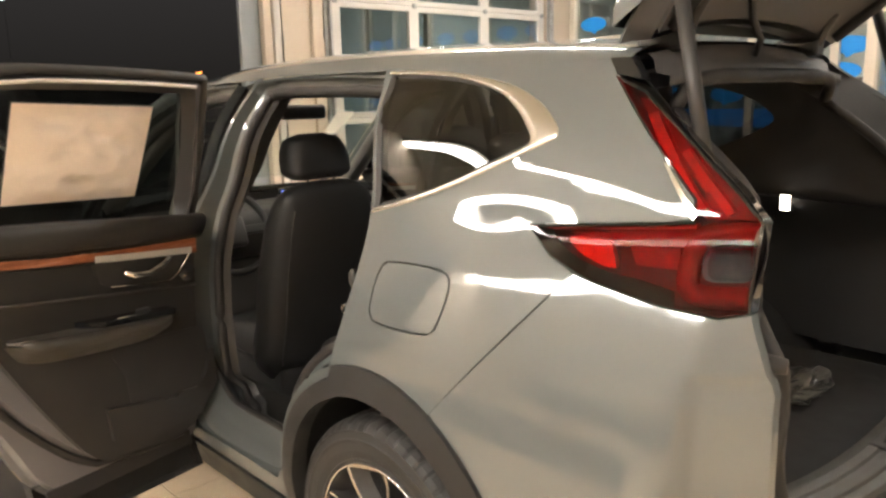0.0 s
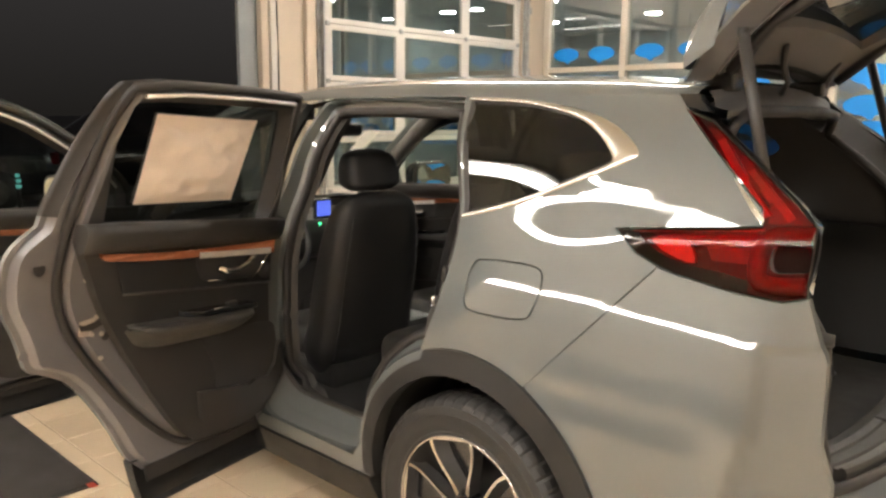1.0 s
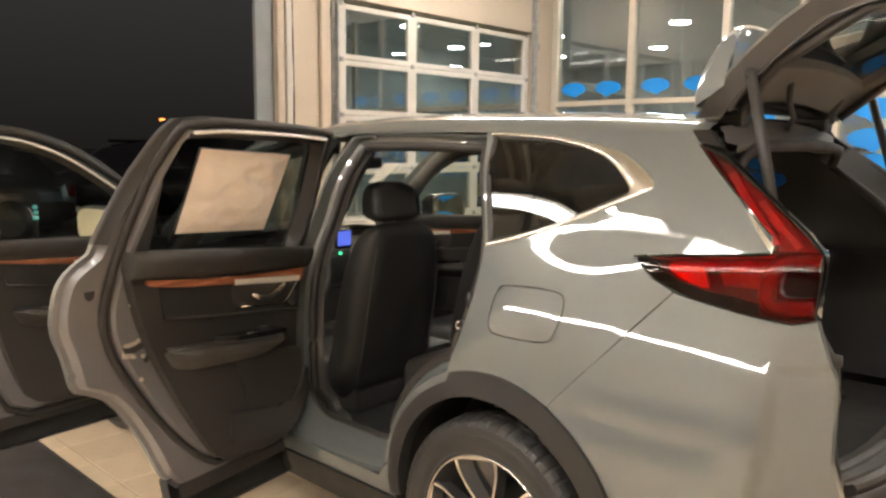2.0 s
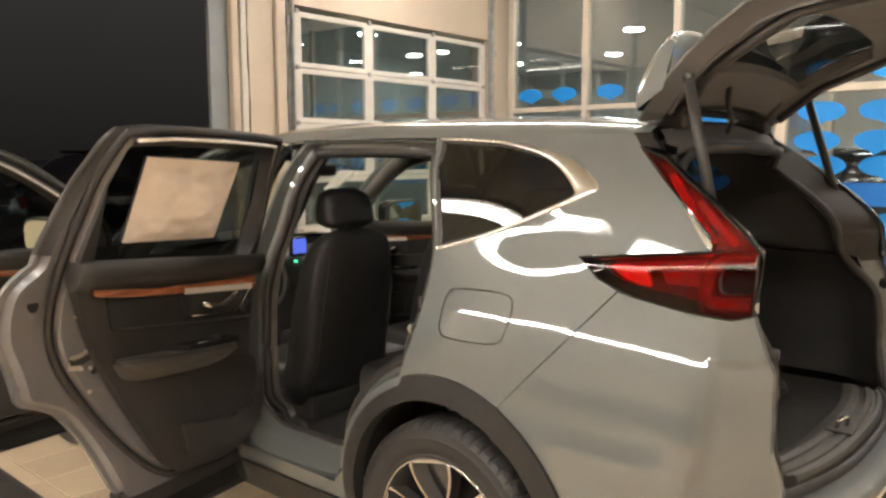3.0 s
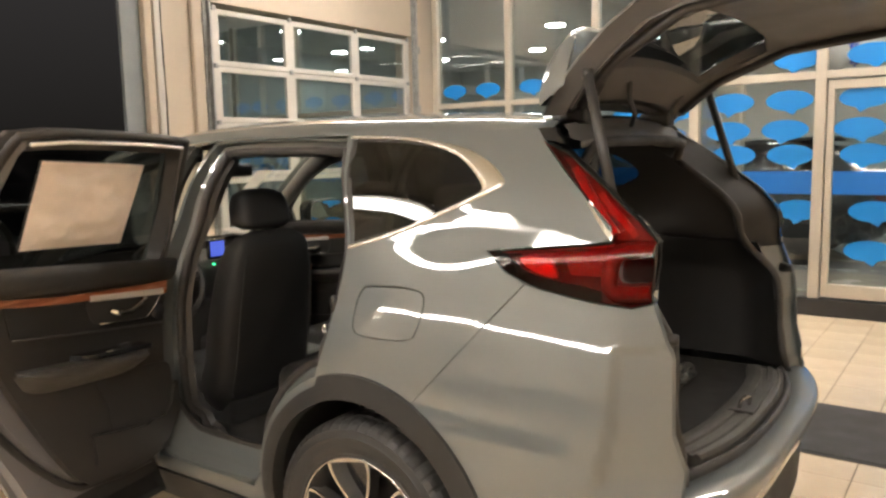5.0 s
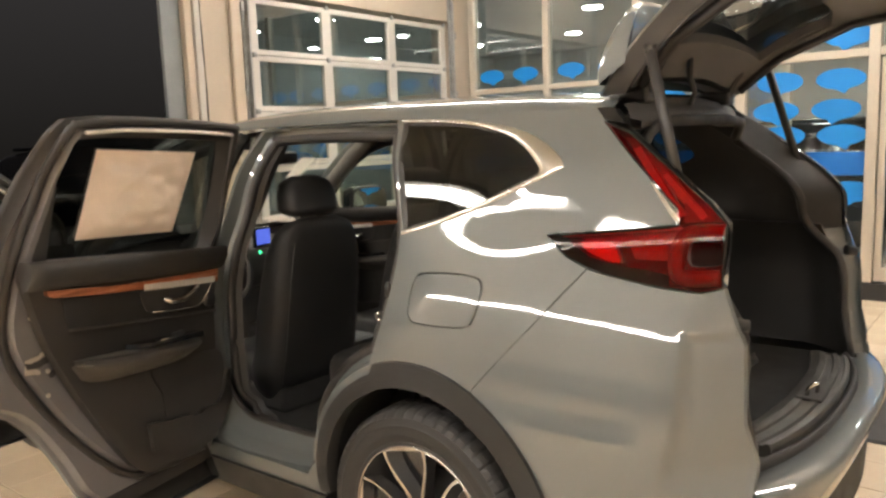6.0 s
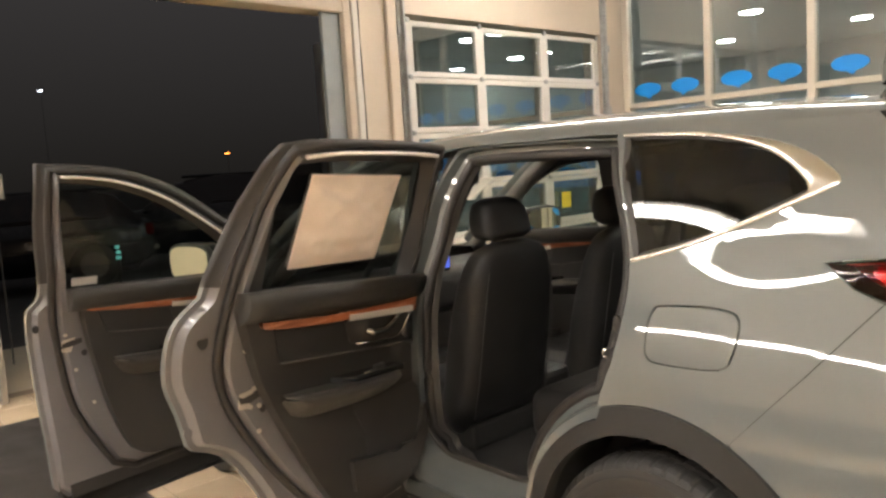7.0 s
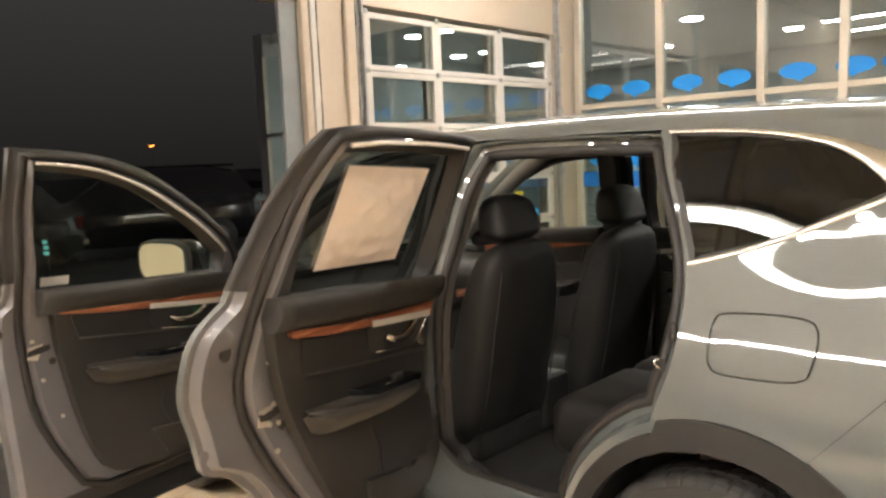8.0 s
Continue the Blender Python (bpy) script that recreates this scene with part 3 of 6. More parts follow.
for k, z in enumerate((0.50, 0.575, 0.65)):
    boxed("lens", -0.03, 0.03, -0.032 + 0.01 * (k % 2), 0.032 - 0.012 * (k == 2), z, z + 0.05, TEAL, marker, "glowing teal block for the glint", 0.012)
sg = thing("wall_sign", "small white notice on a post outside", "sign", at=(-6.5, -0.95, 0))
part("post", rod(bmesh.new(), (0, 0, -0.02), (0, 0, 1.5), 0.009), SEAL, sg)
boxed("board", -0.005, 0.005, -0.09, 0.09, 1.48, 1.70, FRAME, sg, "white board", 0.002)


# ---- balloons behind the porch glass ----
def balloon(x, y, z, mat, label):
    t = thing("balloon", label, "balloon", "balloons", at=(x, y, z))
    bm = bmesh.new()
    bmesh.ops.create_uvsphere(bm, u_segments=20, v_segments=14, radius=0.13)
    for v in bm.verts:
        v.co.z *= 1.15
        if v.co.z < 0:
            k = 1 + v.co.z * 1.6
            v.co.x *= k; v.co.y *= k
    part("skin", bm, mat, t, "", True)
    part("knot", rod(bmesh.new(), (0, 0, -0.17), (0, 0, -0.145), 0.012, 0.004), mat, t)
    part("string", rod(bmesh.new(), (0, 0, -0.60), (0, 0, -0.165), 0.002, n=5), FRAME, t)
    return t


balloon(0.37, 5.35, 2.345, BALLOON, "white balloon behind the porch glass")
balloon(0.50, 5.40, 2.385, BALLOON_BLUE, "blue balloon behind the porch glass")
balloon(0.64, 5.36, 2.375, BALLOON, "white balloon behind the porch glass")


# ---- yellow notices by the garage door ----
tagged(boxed("notice", WX + 0.045, WX + 0.049, 5.12, 5.30, 0.90, 1.10, YELLOW), "yellow paper notice stuck on the garage door", "notice")
tagged(boxed("warning_strip", WX + 0.002, WX + 0.012, 6.16, 6.26, 1.10, 1.62, YELLOW), "yellow warning strip beside the garage door", "warning strip")


# ---- the grey car: body surface ----
XS = (-3.42, -3.1, -2.6, -1.9, -0.9, -0.2, 0.25, 0.5, 0.68, 0.79, 0.83, 0.90, 0.97)
ZS = (0.18, 0.35, 0.60, 0.85, 1.00, 1.14, 1.26, 1.45, 1.60)
HALF = [
    (.62, .7, .76, .79, .79, .79, .8, .81, .79, .775, .76, .73, .7),
    (.66, .78, .86, .87, .87, .87, .88, .875, .86, .845, .83, .795, .755),
    (.68, .82, .91, .9, .895, .9, .908, .897, .882, .862, .845, .81, .77),
    (.66, .8, .905, .905, .9, .9, .904, .894, .879, .858, .842, .806, .768),
    (.6, .74, .86, .89, .887, .88, .877, .867, .852, .834, .818, .785, .75),
    (.5, .66, .78, .82, .83, .826, .824, .815, .804, .788, .774, .746, .715),
    (.44, .6, .7, .745, .755, .742, .748, .757, .754, .742, .732, .71, .685),
    (.4, .52, .62, .67, .68, .665, .66, .66, .655, .645, .638, .625, .605),
    (.36, .44, .52, .575, .585, .575, .565, .54, .53, .523, .518, .508, .495)]


def spline(xs, ys, x):
    i = 0
    while i < len(xs) - 2 and x > xs[i + 1]:
        i += 1
    h = xs[i + 1] - xs[i]
    t = min(max((x - xs[i]) / h, -0.3), 1.3)

    def slope(k):
        if k <= 0:
            return (ys[1] - ys[0]) / (xs[1] - xs[0])
        if k >= len(xs) - 1:
            return (ys[-1] - ys[-2]) / (xs[-1] - xs[-2])
        wa, wb = xs[k + 1] - xs[k], xs[k] - xs[k - 1]
        return ((ys[k] - ys[k - 1]) / wb * wa + (ys[k + 1] - ys[k]) / wa * wb) / (wa + wb)
    m0, m1 = slope(i) * h, slope(i + 1) * h
    return (2 * t ** 3 - 3 * t * t + 1) * ys[i] + (t ** 3 - 2 * t * t + t) * m0 + (3 * t * t - 2 * t ** 3) * ys[i + 1] + (t ** 3 - t * t) * m1


def ramp(t):
    t = min(max(t, 0.0), 1.0)
    return t * t * (3 - 2 * t)


# lean of the shoulder, in degrees, by height (rows of SZ) and length (columns of SX)
SX = (-0.60, -0.20, 0.12, 0.30, 0.50, 0.62, 0.80, 0.97)
SZ = (1.00, 1.04, 1.08, 1.12, 1.16, 1.20, 1.24, 1.28, 1.32, 1.36, 1.40, 1.46)
LEAN = (
    (15, 15, 15, 16, 16, 15.5, 14.5, 14),
    (19.5, 19.5, 19.5, 20, 20.5, 21.5, 23, 23),
    (23, 23, 23, 23, 23.5, 24, 24.5, 24),
    (23.5, 23.5, 24, 24.2, 24.2, 24.2, 24.4, 23.5),
    (23.5, 23.5, 24.2, 24.6, 24.4, 23.8, 23.5, 22.5),
    (23, 23, 24.5, 25.4, 24.0, 23.0, 22.5, 21.5),
    (22.5, 22.5, 25, 28.0, 24.8, 23.2, 22, 21),
    (22, 22, 24.6, 29.0, 28.2, 25.0, 21.5, 21),
    (21, 21, 22.4, 24.8, 25.4, 24.6, 26, 25),
    (20.5, 20.5, 20.4, 20.4, 20.6, 24.0, 29, 27),
    (22.5, 22.5, 22.5, 23.5, 28, 29.5, 30, 28),
    (28, 28, 28, 29, 34, 36, 35, 33))
DROP = []
for c in range(len(SX)):
    run = [0.0]
    for k in range(len(SZ) - 1):
        run.append(run[-1] + (SZ[k + 1] - SZ[k]) * (math.tan(math.radians(LEAN[k][c])) + math.tan(math.radians(LEAN[k + 1][c]))) / 2)
    DROP.append(run)


def shoulder(x, z):
    """How far the shoulder has come in between its foot and a height."""
    k = 0
    while k < len(SZ) - 2 and z > SZ[k + 1]:
        k += 1
    h = SZ[k + 1] - SZ[k]
    t = (z - SZ[k]) / h
    col = []
    for c in range(len(SX)):
        m0, m1 = h * math.tan(math.radians(LEAN[k][c])), h * math.tan(math.radians(LEAN[k + 1][c]))
        col.append((2 * t ** 3 - 3 * t * t + 1) * DROP[c][k] + (t ** 3 - 2 * t * t + t) * m0 + (3 * t * t - 2 * t ** 3) * DROP[c][k + 1] + (t ** 3 - t * t) * m1)
    return spline(SX, col, min(max(x, SX[0]), SX[-1]))


def plain(x, z):
    return spline(ZS, [spline(XS, row, x) for row in HALF], z)


@lru_cache(maxsize=None)
def half(x, z):
    """Half the car's width at a length and a height."""
    y = plain(x, z)
    b = ramp((x + 0.65) / 0.40)
    if b > 0 and z > SZ[0]:
        foot = plain(x, SZ[0])
        if z <= SZ[-1]:
            y += b * (foot - shoulder(x, z) - y)
        else:
            y += b * (foot - shoulder(x, SZ[-1]) - plain(x, SZ[-1])) * ramp((1.62 - z) / 0.16)
    if x > 0.68 and 0.55 < z < 1.19:                          # the sunk corner face of the rear bumper
        edge = 0.844 - 0.18 * max(0, 0.86 - z)
        crease = 1.047 + 0.08 * (x - 0.852)
        y += 0.008 * ramp((x - 0.68) / 0.14) * ramp((1.052 - z) / 0.25) * ramp((z - 0.58) / 0.1)
        y -= (0.014 + 0.008 * ramp((1.03 - z) / 0.12)) * ramp((x - edge) / 0.009) * ramp((crease - z) / 0.009) * ramp((z - 0.66) / 0.08)
        y -= 0.19 * max(0.0, x - edge - 0.006) * ramp((1.185 - z) / 0.13) * ramp((z - 0.60) / 0.10)
    return y


def skin(s, off=0.0):
    """Lifts a side outline onto the left (-1) or right (1) flank, off metres outside it."""
    return lambda x, z: (x, s * (half(x, z) + off), z)


def pane_skin(s):
    """The quarter glass runs nearly straight over its lower half."""
    def at(x, z):
        lo, hi = half(x, 1.26), half(x, 1.46)
        w = 0.85 * ramp((1.54 - z) / 0.14)
        return (x, s * (half(x, z) + w * (lo + (hi - lo) * (z - 1.26) / 0.20 - half(x, z)) - 0.006), z)
    return at


ROOF_X = (-1.45, -1.1, -0.6, -0.1, 0.3, 0.56)
ROOF_Z = (1.630, 1.672, 1.692, 1.685, 1.668, 1.645)


def roof_z(x, y):
    e = half(x, 1.60)
    k = min(abs(y) / e, 1.0)
    edge = 1.60 - 0.045 * max(0, -1.1 - x) / 0.35
    return edge + (spline(ROOF_X, ROOF_Z, x) - edge) * (0.55 * (1 - k ** 2.2) + 0.45 * (1 - k ** 14))


WHEEL_R, WHEEL_F = 0.06, -2.60
# openings in the body
DOOR_R = curve([(-0.890, 1.585), (-0.75, 1.597), (-0.23, 1.594)], 3)[:-1] + curve([(-0.205, 1.588), (-0.165, 1.53), (-0.10, 1.40), (-0.045, 1.25), (-0.030, 1.12), (-0.042, 1.0), (-0.068, 0.918)], 3) + [(0.09 + 0.466 * math.cos(math.radians(q)), 0.43 + 0.466 * math.sin(math.radians(q))) for q in (112, 120, 129, 138, 147, 156, 165, 173)] + curve([(-0.40, 0.45), (-0.47, 0.425), (-0.85, 0.42), (-0.95, 0.47), (-0.985, 0.58)], 3) + [(-0.987, 0.8), (-0.987, 1.0), (-0.983, 1.15), (-0.970, 1.27), (-0.952, 1.38), (-0.930, 1.48), (-0.908, 1.55)]
DOOR_F = curve([(-1.01, 1.583), (-1.30, 1.568), (-1.57, 1.485), (-1.80, 1.36), (-2.03, 1.20), (-2.10, 1.05), (-2.10, 0.60), (-2.05, 0.47), (-1.9, 0.42), (-1.25, 0.42), (-1.12, 0.47), (-1.07, 0.58)], 3) + [(-1.07, 1.1), (-1.055, 1.3), (-1.03, 1.48)]
# the doors themselves: skin, weatherstrip line, inner card, window
LEAF_R = curve([(-0.893, 1.604), (-0.75, 1.614), (-0.50, 1.623), (-0.235, 1.626)], 3)[:-1] + curve([(-0.205, 1.616), (-0.176, 1.58), (-0.160, 1.506), (-0.132, 1.415), (-0.093, 1.311), (-0.082, 1.262)], 3)[:-1] + curve([(-0.080, 1.245), (-0.022, 1.195), (-0.004, 1.13), (-0.020, 1.02), (-0.060, 0.93), (-0.088, 0.835)], 3) + curve([(-0.105, 0.815), (-0.20, 0.765), (-0.275, 0.67), (-0.335, 0.56), (-0.38, 0.46), (-0.43, 0.40)], 2) + [(-0.53, 0.375), (-0.93, 0.36), (-0.985, 0.40), (-0.987, 1.0), (-0.980, 1.20), (-0.952, 1.40), (-0.922, 1.52)]
STRIP_R = curve([(-0.862, 1.592), (-0.70, 1.603), (-0.45, 1.611), (-0.245, 1.612)], 2)[:-1] + curve([(-0.212, 1.600), (-0.198, 1.565), (-0.190, 1.50), (-0.176, 1.41), (-0.150, 1.305), (-0.136, 1.20), (-0.142, 1.07), (-0.18, 0.94), (-0.265, 0.795), (-0.385, 0.625), (-0.50, 0.50), (-0.58, 0.445)], 3) + [(-0.75, 0.42), (-0.90, 0.42), (-0.950, 0.47), (-0.956, 1.0), (-0.950, 1.20), (-0.922, 1.40), (-0.890, 1.52)]
CARD_R = [(-0.958, 1.166), (-0.55, 1.200), (-0.150, 1.236)] + curve([(-0.150, 1.195), (-0.198, 1.10), (-0.302, 0.89), (-0.426, 0.67), (-0.525, 0.515), (-0.585, 0.462)], 3) + [(-0.80, 0.44), (-0.92, 0.455), (-0.958, 0.52)]
WIN_R = curve([(-0.826, 1.563), (-0.60, 1.575), (-0.275, 1.582)], 3)[:-1] + [(-0.238, 1.574), (-0.226, 1.55), (-0.224, 1.46), (-0.218, 1.38), (-0.200, 1.30), (-0.186, 1.234), (-0.55, 1.198), (-0.912, 1.166), (-0.905, 1.24), (-0.880, 1.40), (-0.850, 1.51)]
LEAF_F = curve([(-1.045, 1.626), (-1.25, 1.611), (-1.40, 1.583), (-1.57, 1.527), (-1.77, 1.422), (-1.96, 1.284), (-2.06, 1.18), (-2.10, 1.05), (-2.09, 0.60), (-2.05, 0.40)], 4) + [(-1.95, 0.365), (-1.16, 0.375), (-1.115, 0.42)] + curve([(-1.112, 0.55), (-1.105, 0.70), (-1.090, 0.95), (-1.078, 1.09), (-1.086, 1.12), (-1.114, 1.165), (-1.085, 1.32), (-1.068, 1.50)], 3)
STRIP_F = curve([(-1.072, 1.606), (-1.25, 1.592), (-1.395, 1.562), (-1.555, 1.506), (-1.75, 1.400), (-1.93, 1.275), (-2.03, 1.16), (-2.06, 1.02), (-2.06, 0.90), (-2.045, 0.60), (-2.0, 0.47)], 3) + [(-1.92, 0.42), (-1.42, 0.415)] + curve([(-1.335, 0.455), (-1.21, 0.705), (-1.172, 0.962), (-1.145, 1.12), (-1.110, 1.32), (-1.090, 1.50)], 3)
CARD_F = [(-2.045, 1.112), (-1.95, 1.120), (-1.182, 1.166)] + curve([(-1.19, 1.13), (-1.240, 1.08), (-1.281, 0.89), (-1.330, 0.67), (-1.40, 0.50), (-1.485, 0.455)], 3) + [(-1.62, 0.44), (-1.96, 0.45), (-2.03, 0.56)]
WIN_F = curve([(-1.105, 1.574), (-1.24, 1.560), (-1.375, 1.530), (-1.53, 1.471), (-1.72, 1.366), (-1.885, 1.250), (-1.93, 1.212)], 4) + [(-1.955, 1.13), (-1.5, 1.145), (-1.185, 1.166), (-1.152, 1.32), (-1.122, 1.50)]
QWIN = curve([(-0.183, 1.598), (0.06, 1.587), (0.255, 1.556), (0.365, 1.518), (0.458, 1.447)], 4)[:-1] + curve([(0.458, 1.447), (0.36, 1.393), (0.20, 1.322), (0.08, 1.279), (-0.035, 1.247)], 3) + [(-0.10, 1.41)]
TRIM_O = curve([(-0.183, 1.598), (0.06, 1.587), (0.255, 1.556), (0.365, 1.518), (0.435, 1.475), (0.458, 1.447), (0.435, 1.428), (0.36, 1.393), (0.20, 1.322), (0.08, 1.279), (-0.035, 1.247)], 5)
TRIM_I = curve([(-0.180, 1.588), (0.06, 1.575), (0.225, 1.542), (0.315, 1.500), (0.372, 1.455), (0.388, 1.430), (0.378, 1.419), (0.335, 1.397), (0.192, 1.334), (0.075, 1.291), (-0.038, 1.259)], 5)
PANE_Q = [(-0.181, 1.592)] + TRIM_I + [(-0.045, 1.256)]
LAMP = [(0.46, 1.267), (0.63, 1.284), (0.798, 1.301), (0.788, 1.34), (0.69, 1.428), (0.532, 1.565), (0.62, 1.533), (0.757, 1.437), (0.857, 1.354), (0.903, 1.304), (0.911, 1.157), (0.867, 1.145), (0.758, 1.161), (0.632, 1.182), (0.53, 1.216)]


def arc(cx, cz, r, a0, a1, n=24):
    return [(cx + r * math.cos(math.radians(a0 + (a1 - a0) * i / n)), cz + r * math.sin(math.radians(a0 + (a1 - a0) * i / n))) for i in range(n + 1)]


ARCH = (0.085, 0.43)
suv = thing("suv", "glossy grey SUV with open doors and raised tailgate", "car", at=(0, 0, 0))


def flank(s):
    # quarter panel: roof edge, lamp, bumper gap, arch, door opening
    back = [p for p in DOOR_R if p[0] > -0.40 and p[1] < 1.5885]
    rear_edge = [p for p in back if p[1] > 0.47]
    arch = arc(*ARCH, 0.464, 63.5, 108.6, 10) + arc(*ARCH, 0.438, 109.5, 172, 12)
    poly = [(-0.205, 1.600), (0.50, 1.600), (0.535, 1.570), (0.69, 1.432), (0.786, 1.342), (0.793, 1.304), (0.63, 1.288), (0.452, 1.268), (0.525, 1.214), (0.587, 1.190), (0.453, 1.028)] + arch + rear_edge[::-1]
    hole = inset(dense(QWIN, 0.04), 0.004)
    fuel = curve([(0.048, 1.06), (0.052, 1.125), (0.088, 1.148), (0.24, 1.152), (0.29, 1.128), (0.288, 1.05), (0.255, 1.012), (0.10, 1.005), (0.058, 1.02)], 4, True)
    holes = [hole] + ([fuel] if s < 0 else [])
    raw("rear_quarter_panel", sheet(poly, skin(s), 0.035, holes, 0.025, (0, -s, 0)), PAINT, suv, "glossy grey quarter panel")
    if s < 0:
        raw("fuel_door", sheet(inset(fuel, 0.0042), skin(s, 0.0005), 0.04, (), 0.012, (0, -s, 0)), PAINT, suv, "grey fuel filler flap")
        raw("fuel_gap", sheet(inset(fuel, -0.004), skin(s, -0.012), 0.05), SEAL, suv, "dark gap round the flap")
    # quarter window and its chrome, which widens to the rear
    raw("quarter_window", sheet(PANE_Q, pane_skin(s), 0.03, (), 0.0), TINT, suv, "dark privacy glass quarter window")
    raw("window_gasket", ring(dense(QWIN, 0.04), inset(dense(QWIN, 0.04), 0.02), skin(s, -0.002), skin(s, -0.006)), SEAL, suv, "black rubber window gasket")
    bm = bmesh.new()
    rows = []
    for (x, z), (x2, z2) in zip(TRIM_O, TRIM_I):
        o, i = Vector((x, z)), Vector((x2, z2))
        sec = []
        for k, off in ((0.0, 0.0), (0.10, 0.005), (0.5, 0.0065), (0.88, 0.004), (1.0, -0.003)):
            p = o.lerp(i, k)
            sec.append(bm.verts.new(skin(s, off)(p.x, p.y)))
        rows.append(sec)
    for p, q in zip(rows[:-1], rows[1:]):
        for k in range(4):
            bm.faces.new((p[k], p[k + 1], q[k + 1], q[k])).smooth = True
    bmesh.ops.recalc_face_normals(bm, faces=bm.faces)
    raw("window_trim", bm, BRIGHTWORK, suv, "chrome strip round the quarter window")
    raw("pillar_cap", sheet([(0.500, 1.602), (0.548, 1.602), (0.60, 1.555), (0.535, 1.568)], skin(s, 0.004), 0.03, (), 0.03, (0, -s, 0)), ALLOY_DARK, suv, "gloss black pillar cap")
    # rear bumper side
    bump = [(0.5895, 1.1875)] + [(0.632, 1.178), (0.758, 1.157), (0.867, 1.142), (0.912, 1.154)] + [(0.92, 1.131), (0.962, 1.019), (0.97, 0.832), (0.995, 0.743), (0.995, 0.497), (0.60, 0.40), (0.54, 0.44)] + arc(*ARCH, 0.464, 2, 61.5, 14) + [(0.2955, 0.8475), (0.4555, 1.0265)]
    raw("bumper_gap", sheet([(0.56, 1.20), (0.62, 1.20), (0.50, 1.02), (0.33, 0.84), (0.27, 0.85), (0.42, 1.03)], skin(s, -0.010), 0.05), SEAL, suv, "dark gap between panel and bumper")
    raw("rear_bumper_side", sheet(bump, skin(s), 0.011 if s < 0 else 0.03, (), 0.025, (0, -s, 0)), PAINT, suv, "grey rear bumper corner")
    low = [(0.56, 0.395), (0.60, 0.393), (0.996, 0.49), (0.996, 0.338), (0.62, 0.22), (0.545, 0.3)]
    raw("bumper_skirt", sheet(low, skin(s, 0.003), 0.05, (), 0.03, (0, -s, 0)), CLAD, suv, "black lower bumper skirt")
    # arch cladding, liner
    clad_o = arc(*ARCH, 0.464, -8, 108.6, 24) + [(ARCH[0] - 0.158, ARCH[1] + 0.41)] + arc(*ARCH, 0.436, 112, 186, 18)
    clad_i = arc(*ARCH, 0.388, -8, 108.6, 24) + [(ARCH[0] - 0.140, ARCH[1] + 0.362)] + arc(*ARCH, 0.386, 112, 186, 18)
    raw("arch_cladding", sheet(clad_o + clad_i[::-1], skin(s, 0.012), 0.04, (), 0.05, (0, -s, 0)), CLAD, suv, "black plastic wheel arch cladding")
    for cx, cz in (ARCH, (WHEEL_F, 0.43)):
        bm = bmesh.new()
        arc_pts = arc(cx, cz, 0.40, -12, 192, 24)
        rows = [[bm.verts.new((x, s * y, z)) for x, z in arc_pts] for y in (0.86, 0.58)]
        for i in range(len(arc_pts) - 1):
            bm.faces.new((rows[0][i], rows[0][i + 1], rows[1][i + 1], rows[1][i])).smooth = True
        bm.faces.new(rows[1])
        raw("wheel_well_liner", bm, CARPET, suv, "black wheel well liner")
    # sill, rocker, pillar strip
    raw("sill", sheet([(-2.14, 0.42), (-0.42, 0.42), (-0.352, 0.50), (-0.335, 0.435), (-0.345, 0.36), (-2.16, 0.34)], skin(s, -0.004), 0.05, (), 0.05, (0, -s, 0)), PAINT, suv, "painted grey door sill")
    raw("rocker_cladding", sheet([(-2.16, 0.337), (-0.345, 0.357), (-0.335, 0.25), (-0.40, 0.215), (-2.10, 0.215)], skin(s, 0.006), 0.06, (), 0.06, (0, -s, 0)), CLAD, suv, "black rocker cladding")
    raw("roof_rail_panel", sheet(curve([(-1.48, 1.535), (-1.30, 1.578), (-1.07, 1.590), (-0.75, 1.602), (-0.215, 1.599)], 3) + [(-0.205, 1.6045), (-0.75, 1.607), (-1.10, 1.600), (-1.30, 1.590), (-1.46, 1.562)], skin(s), 0.04, (), 0.03, (0, -s, 0)), PAINT, suv, "grey roof side above the doors")
    # painted step of the rear doorway, its seal and the dark trim inside it
    sec = ((0.868, 0.422), (0.861, 0.440), (0.832, 0.456), (0.812, 0.480), (0.802, 0.512))
    rise = lambda x: 0.16 * max(0, (-0.78 - x) / 0.20) ** 2.2 + 0.035 * max(0, (x + 0.50) / 0.13) ** 2
    bm = bmesh.new()
    rows = [[bm.verts.new((x, s * y, z + rise(x) * min(1, (z - 0.42) / 0.08))) for y, z in sec] for x in [-0.975 + 0.61 * k / 24 for k in range(25)]]
    for a, b in zip(rows[:-1], rows[1:]):
        for k in range(len(a) - 1):
            bm.faces.new((a[k], a[k + 1], b[k + 1], b[k])).smooth = True
    raw("doorway_step", bm, PAINT, suv, "painted grey doorway step")
    bm = sweep(bmesh.new(), [(x, s * 0.797, 0.518 + rise(x)) for x in [-0.97 + 0.60 * k / 20 for k in range(21)]], 0.011, 6)
    part("door_seal", bm, SEAL, suv, "black rubber door seal", True)
    # front fender, with the arch cut out
    fa = arc(WHEEL_F, 0.43, 0.45, -10, 190, 24)
    fend = [(-2.10, 1.03), (-2.105, 0.95), (-2.10, 0.62), (-2.12, 0.40)] + fa + [(-3.10, 0.36), (-3.40, 0.30), (-3.42, 0.62), (-3.40, 0.80), (-3.1, 0.92), (-2.6, 1.02)]
    raw("front_fender", sheet(fend, skin(s), 0.06, (), 0.03, (0, -s, 0)), PAINT, suv, "grey front fender")
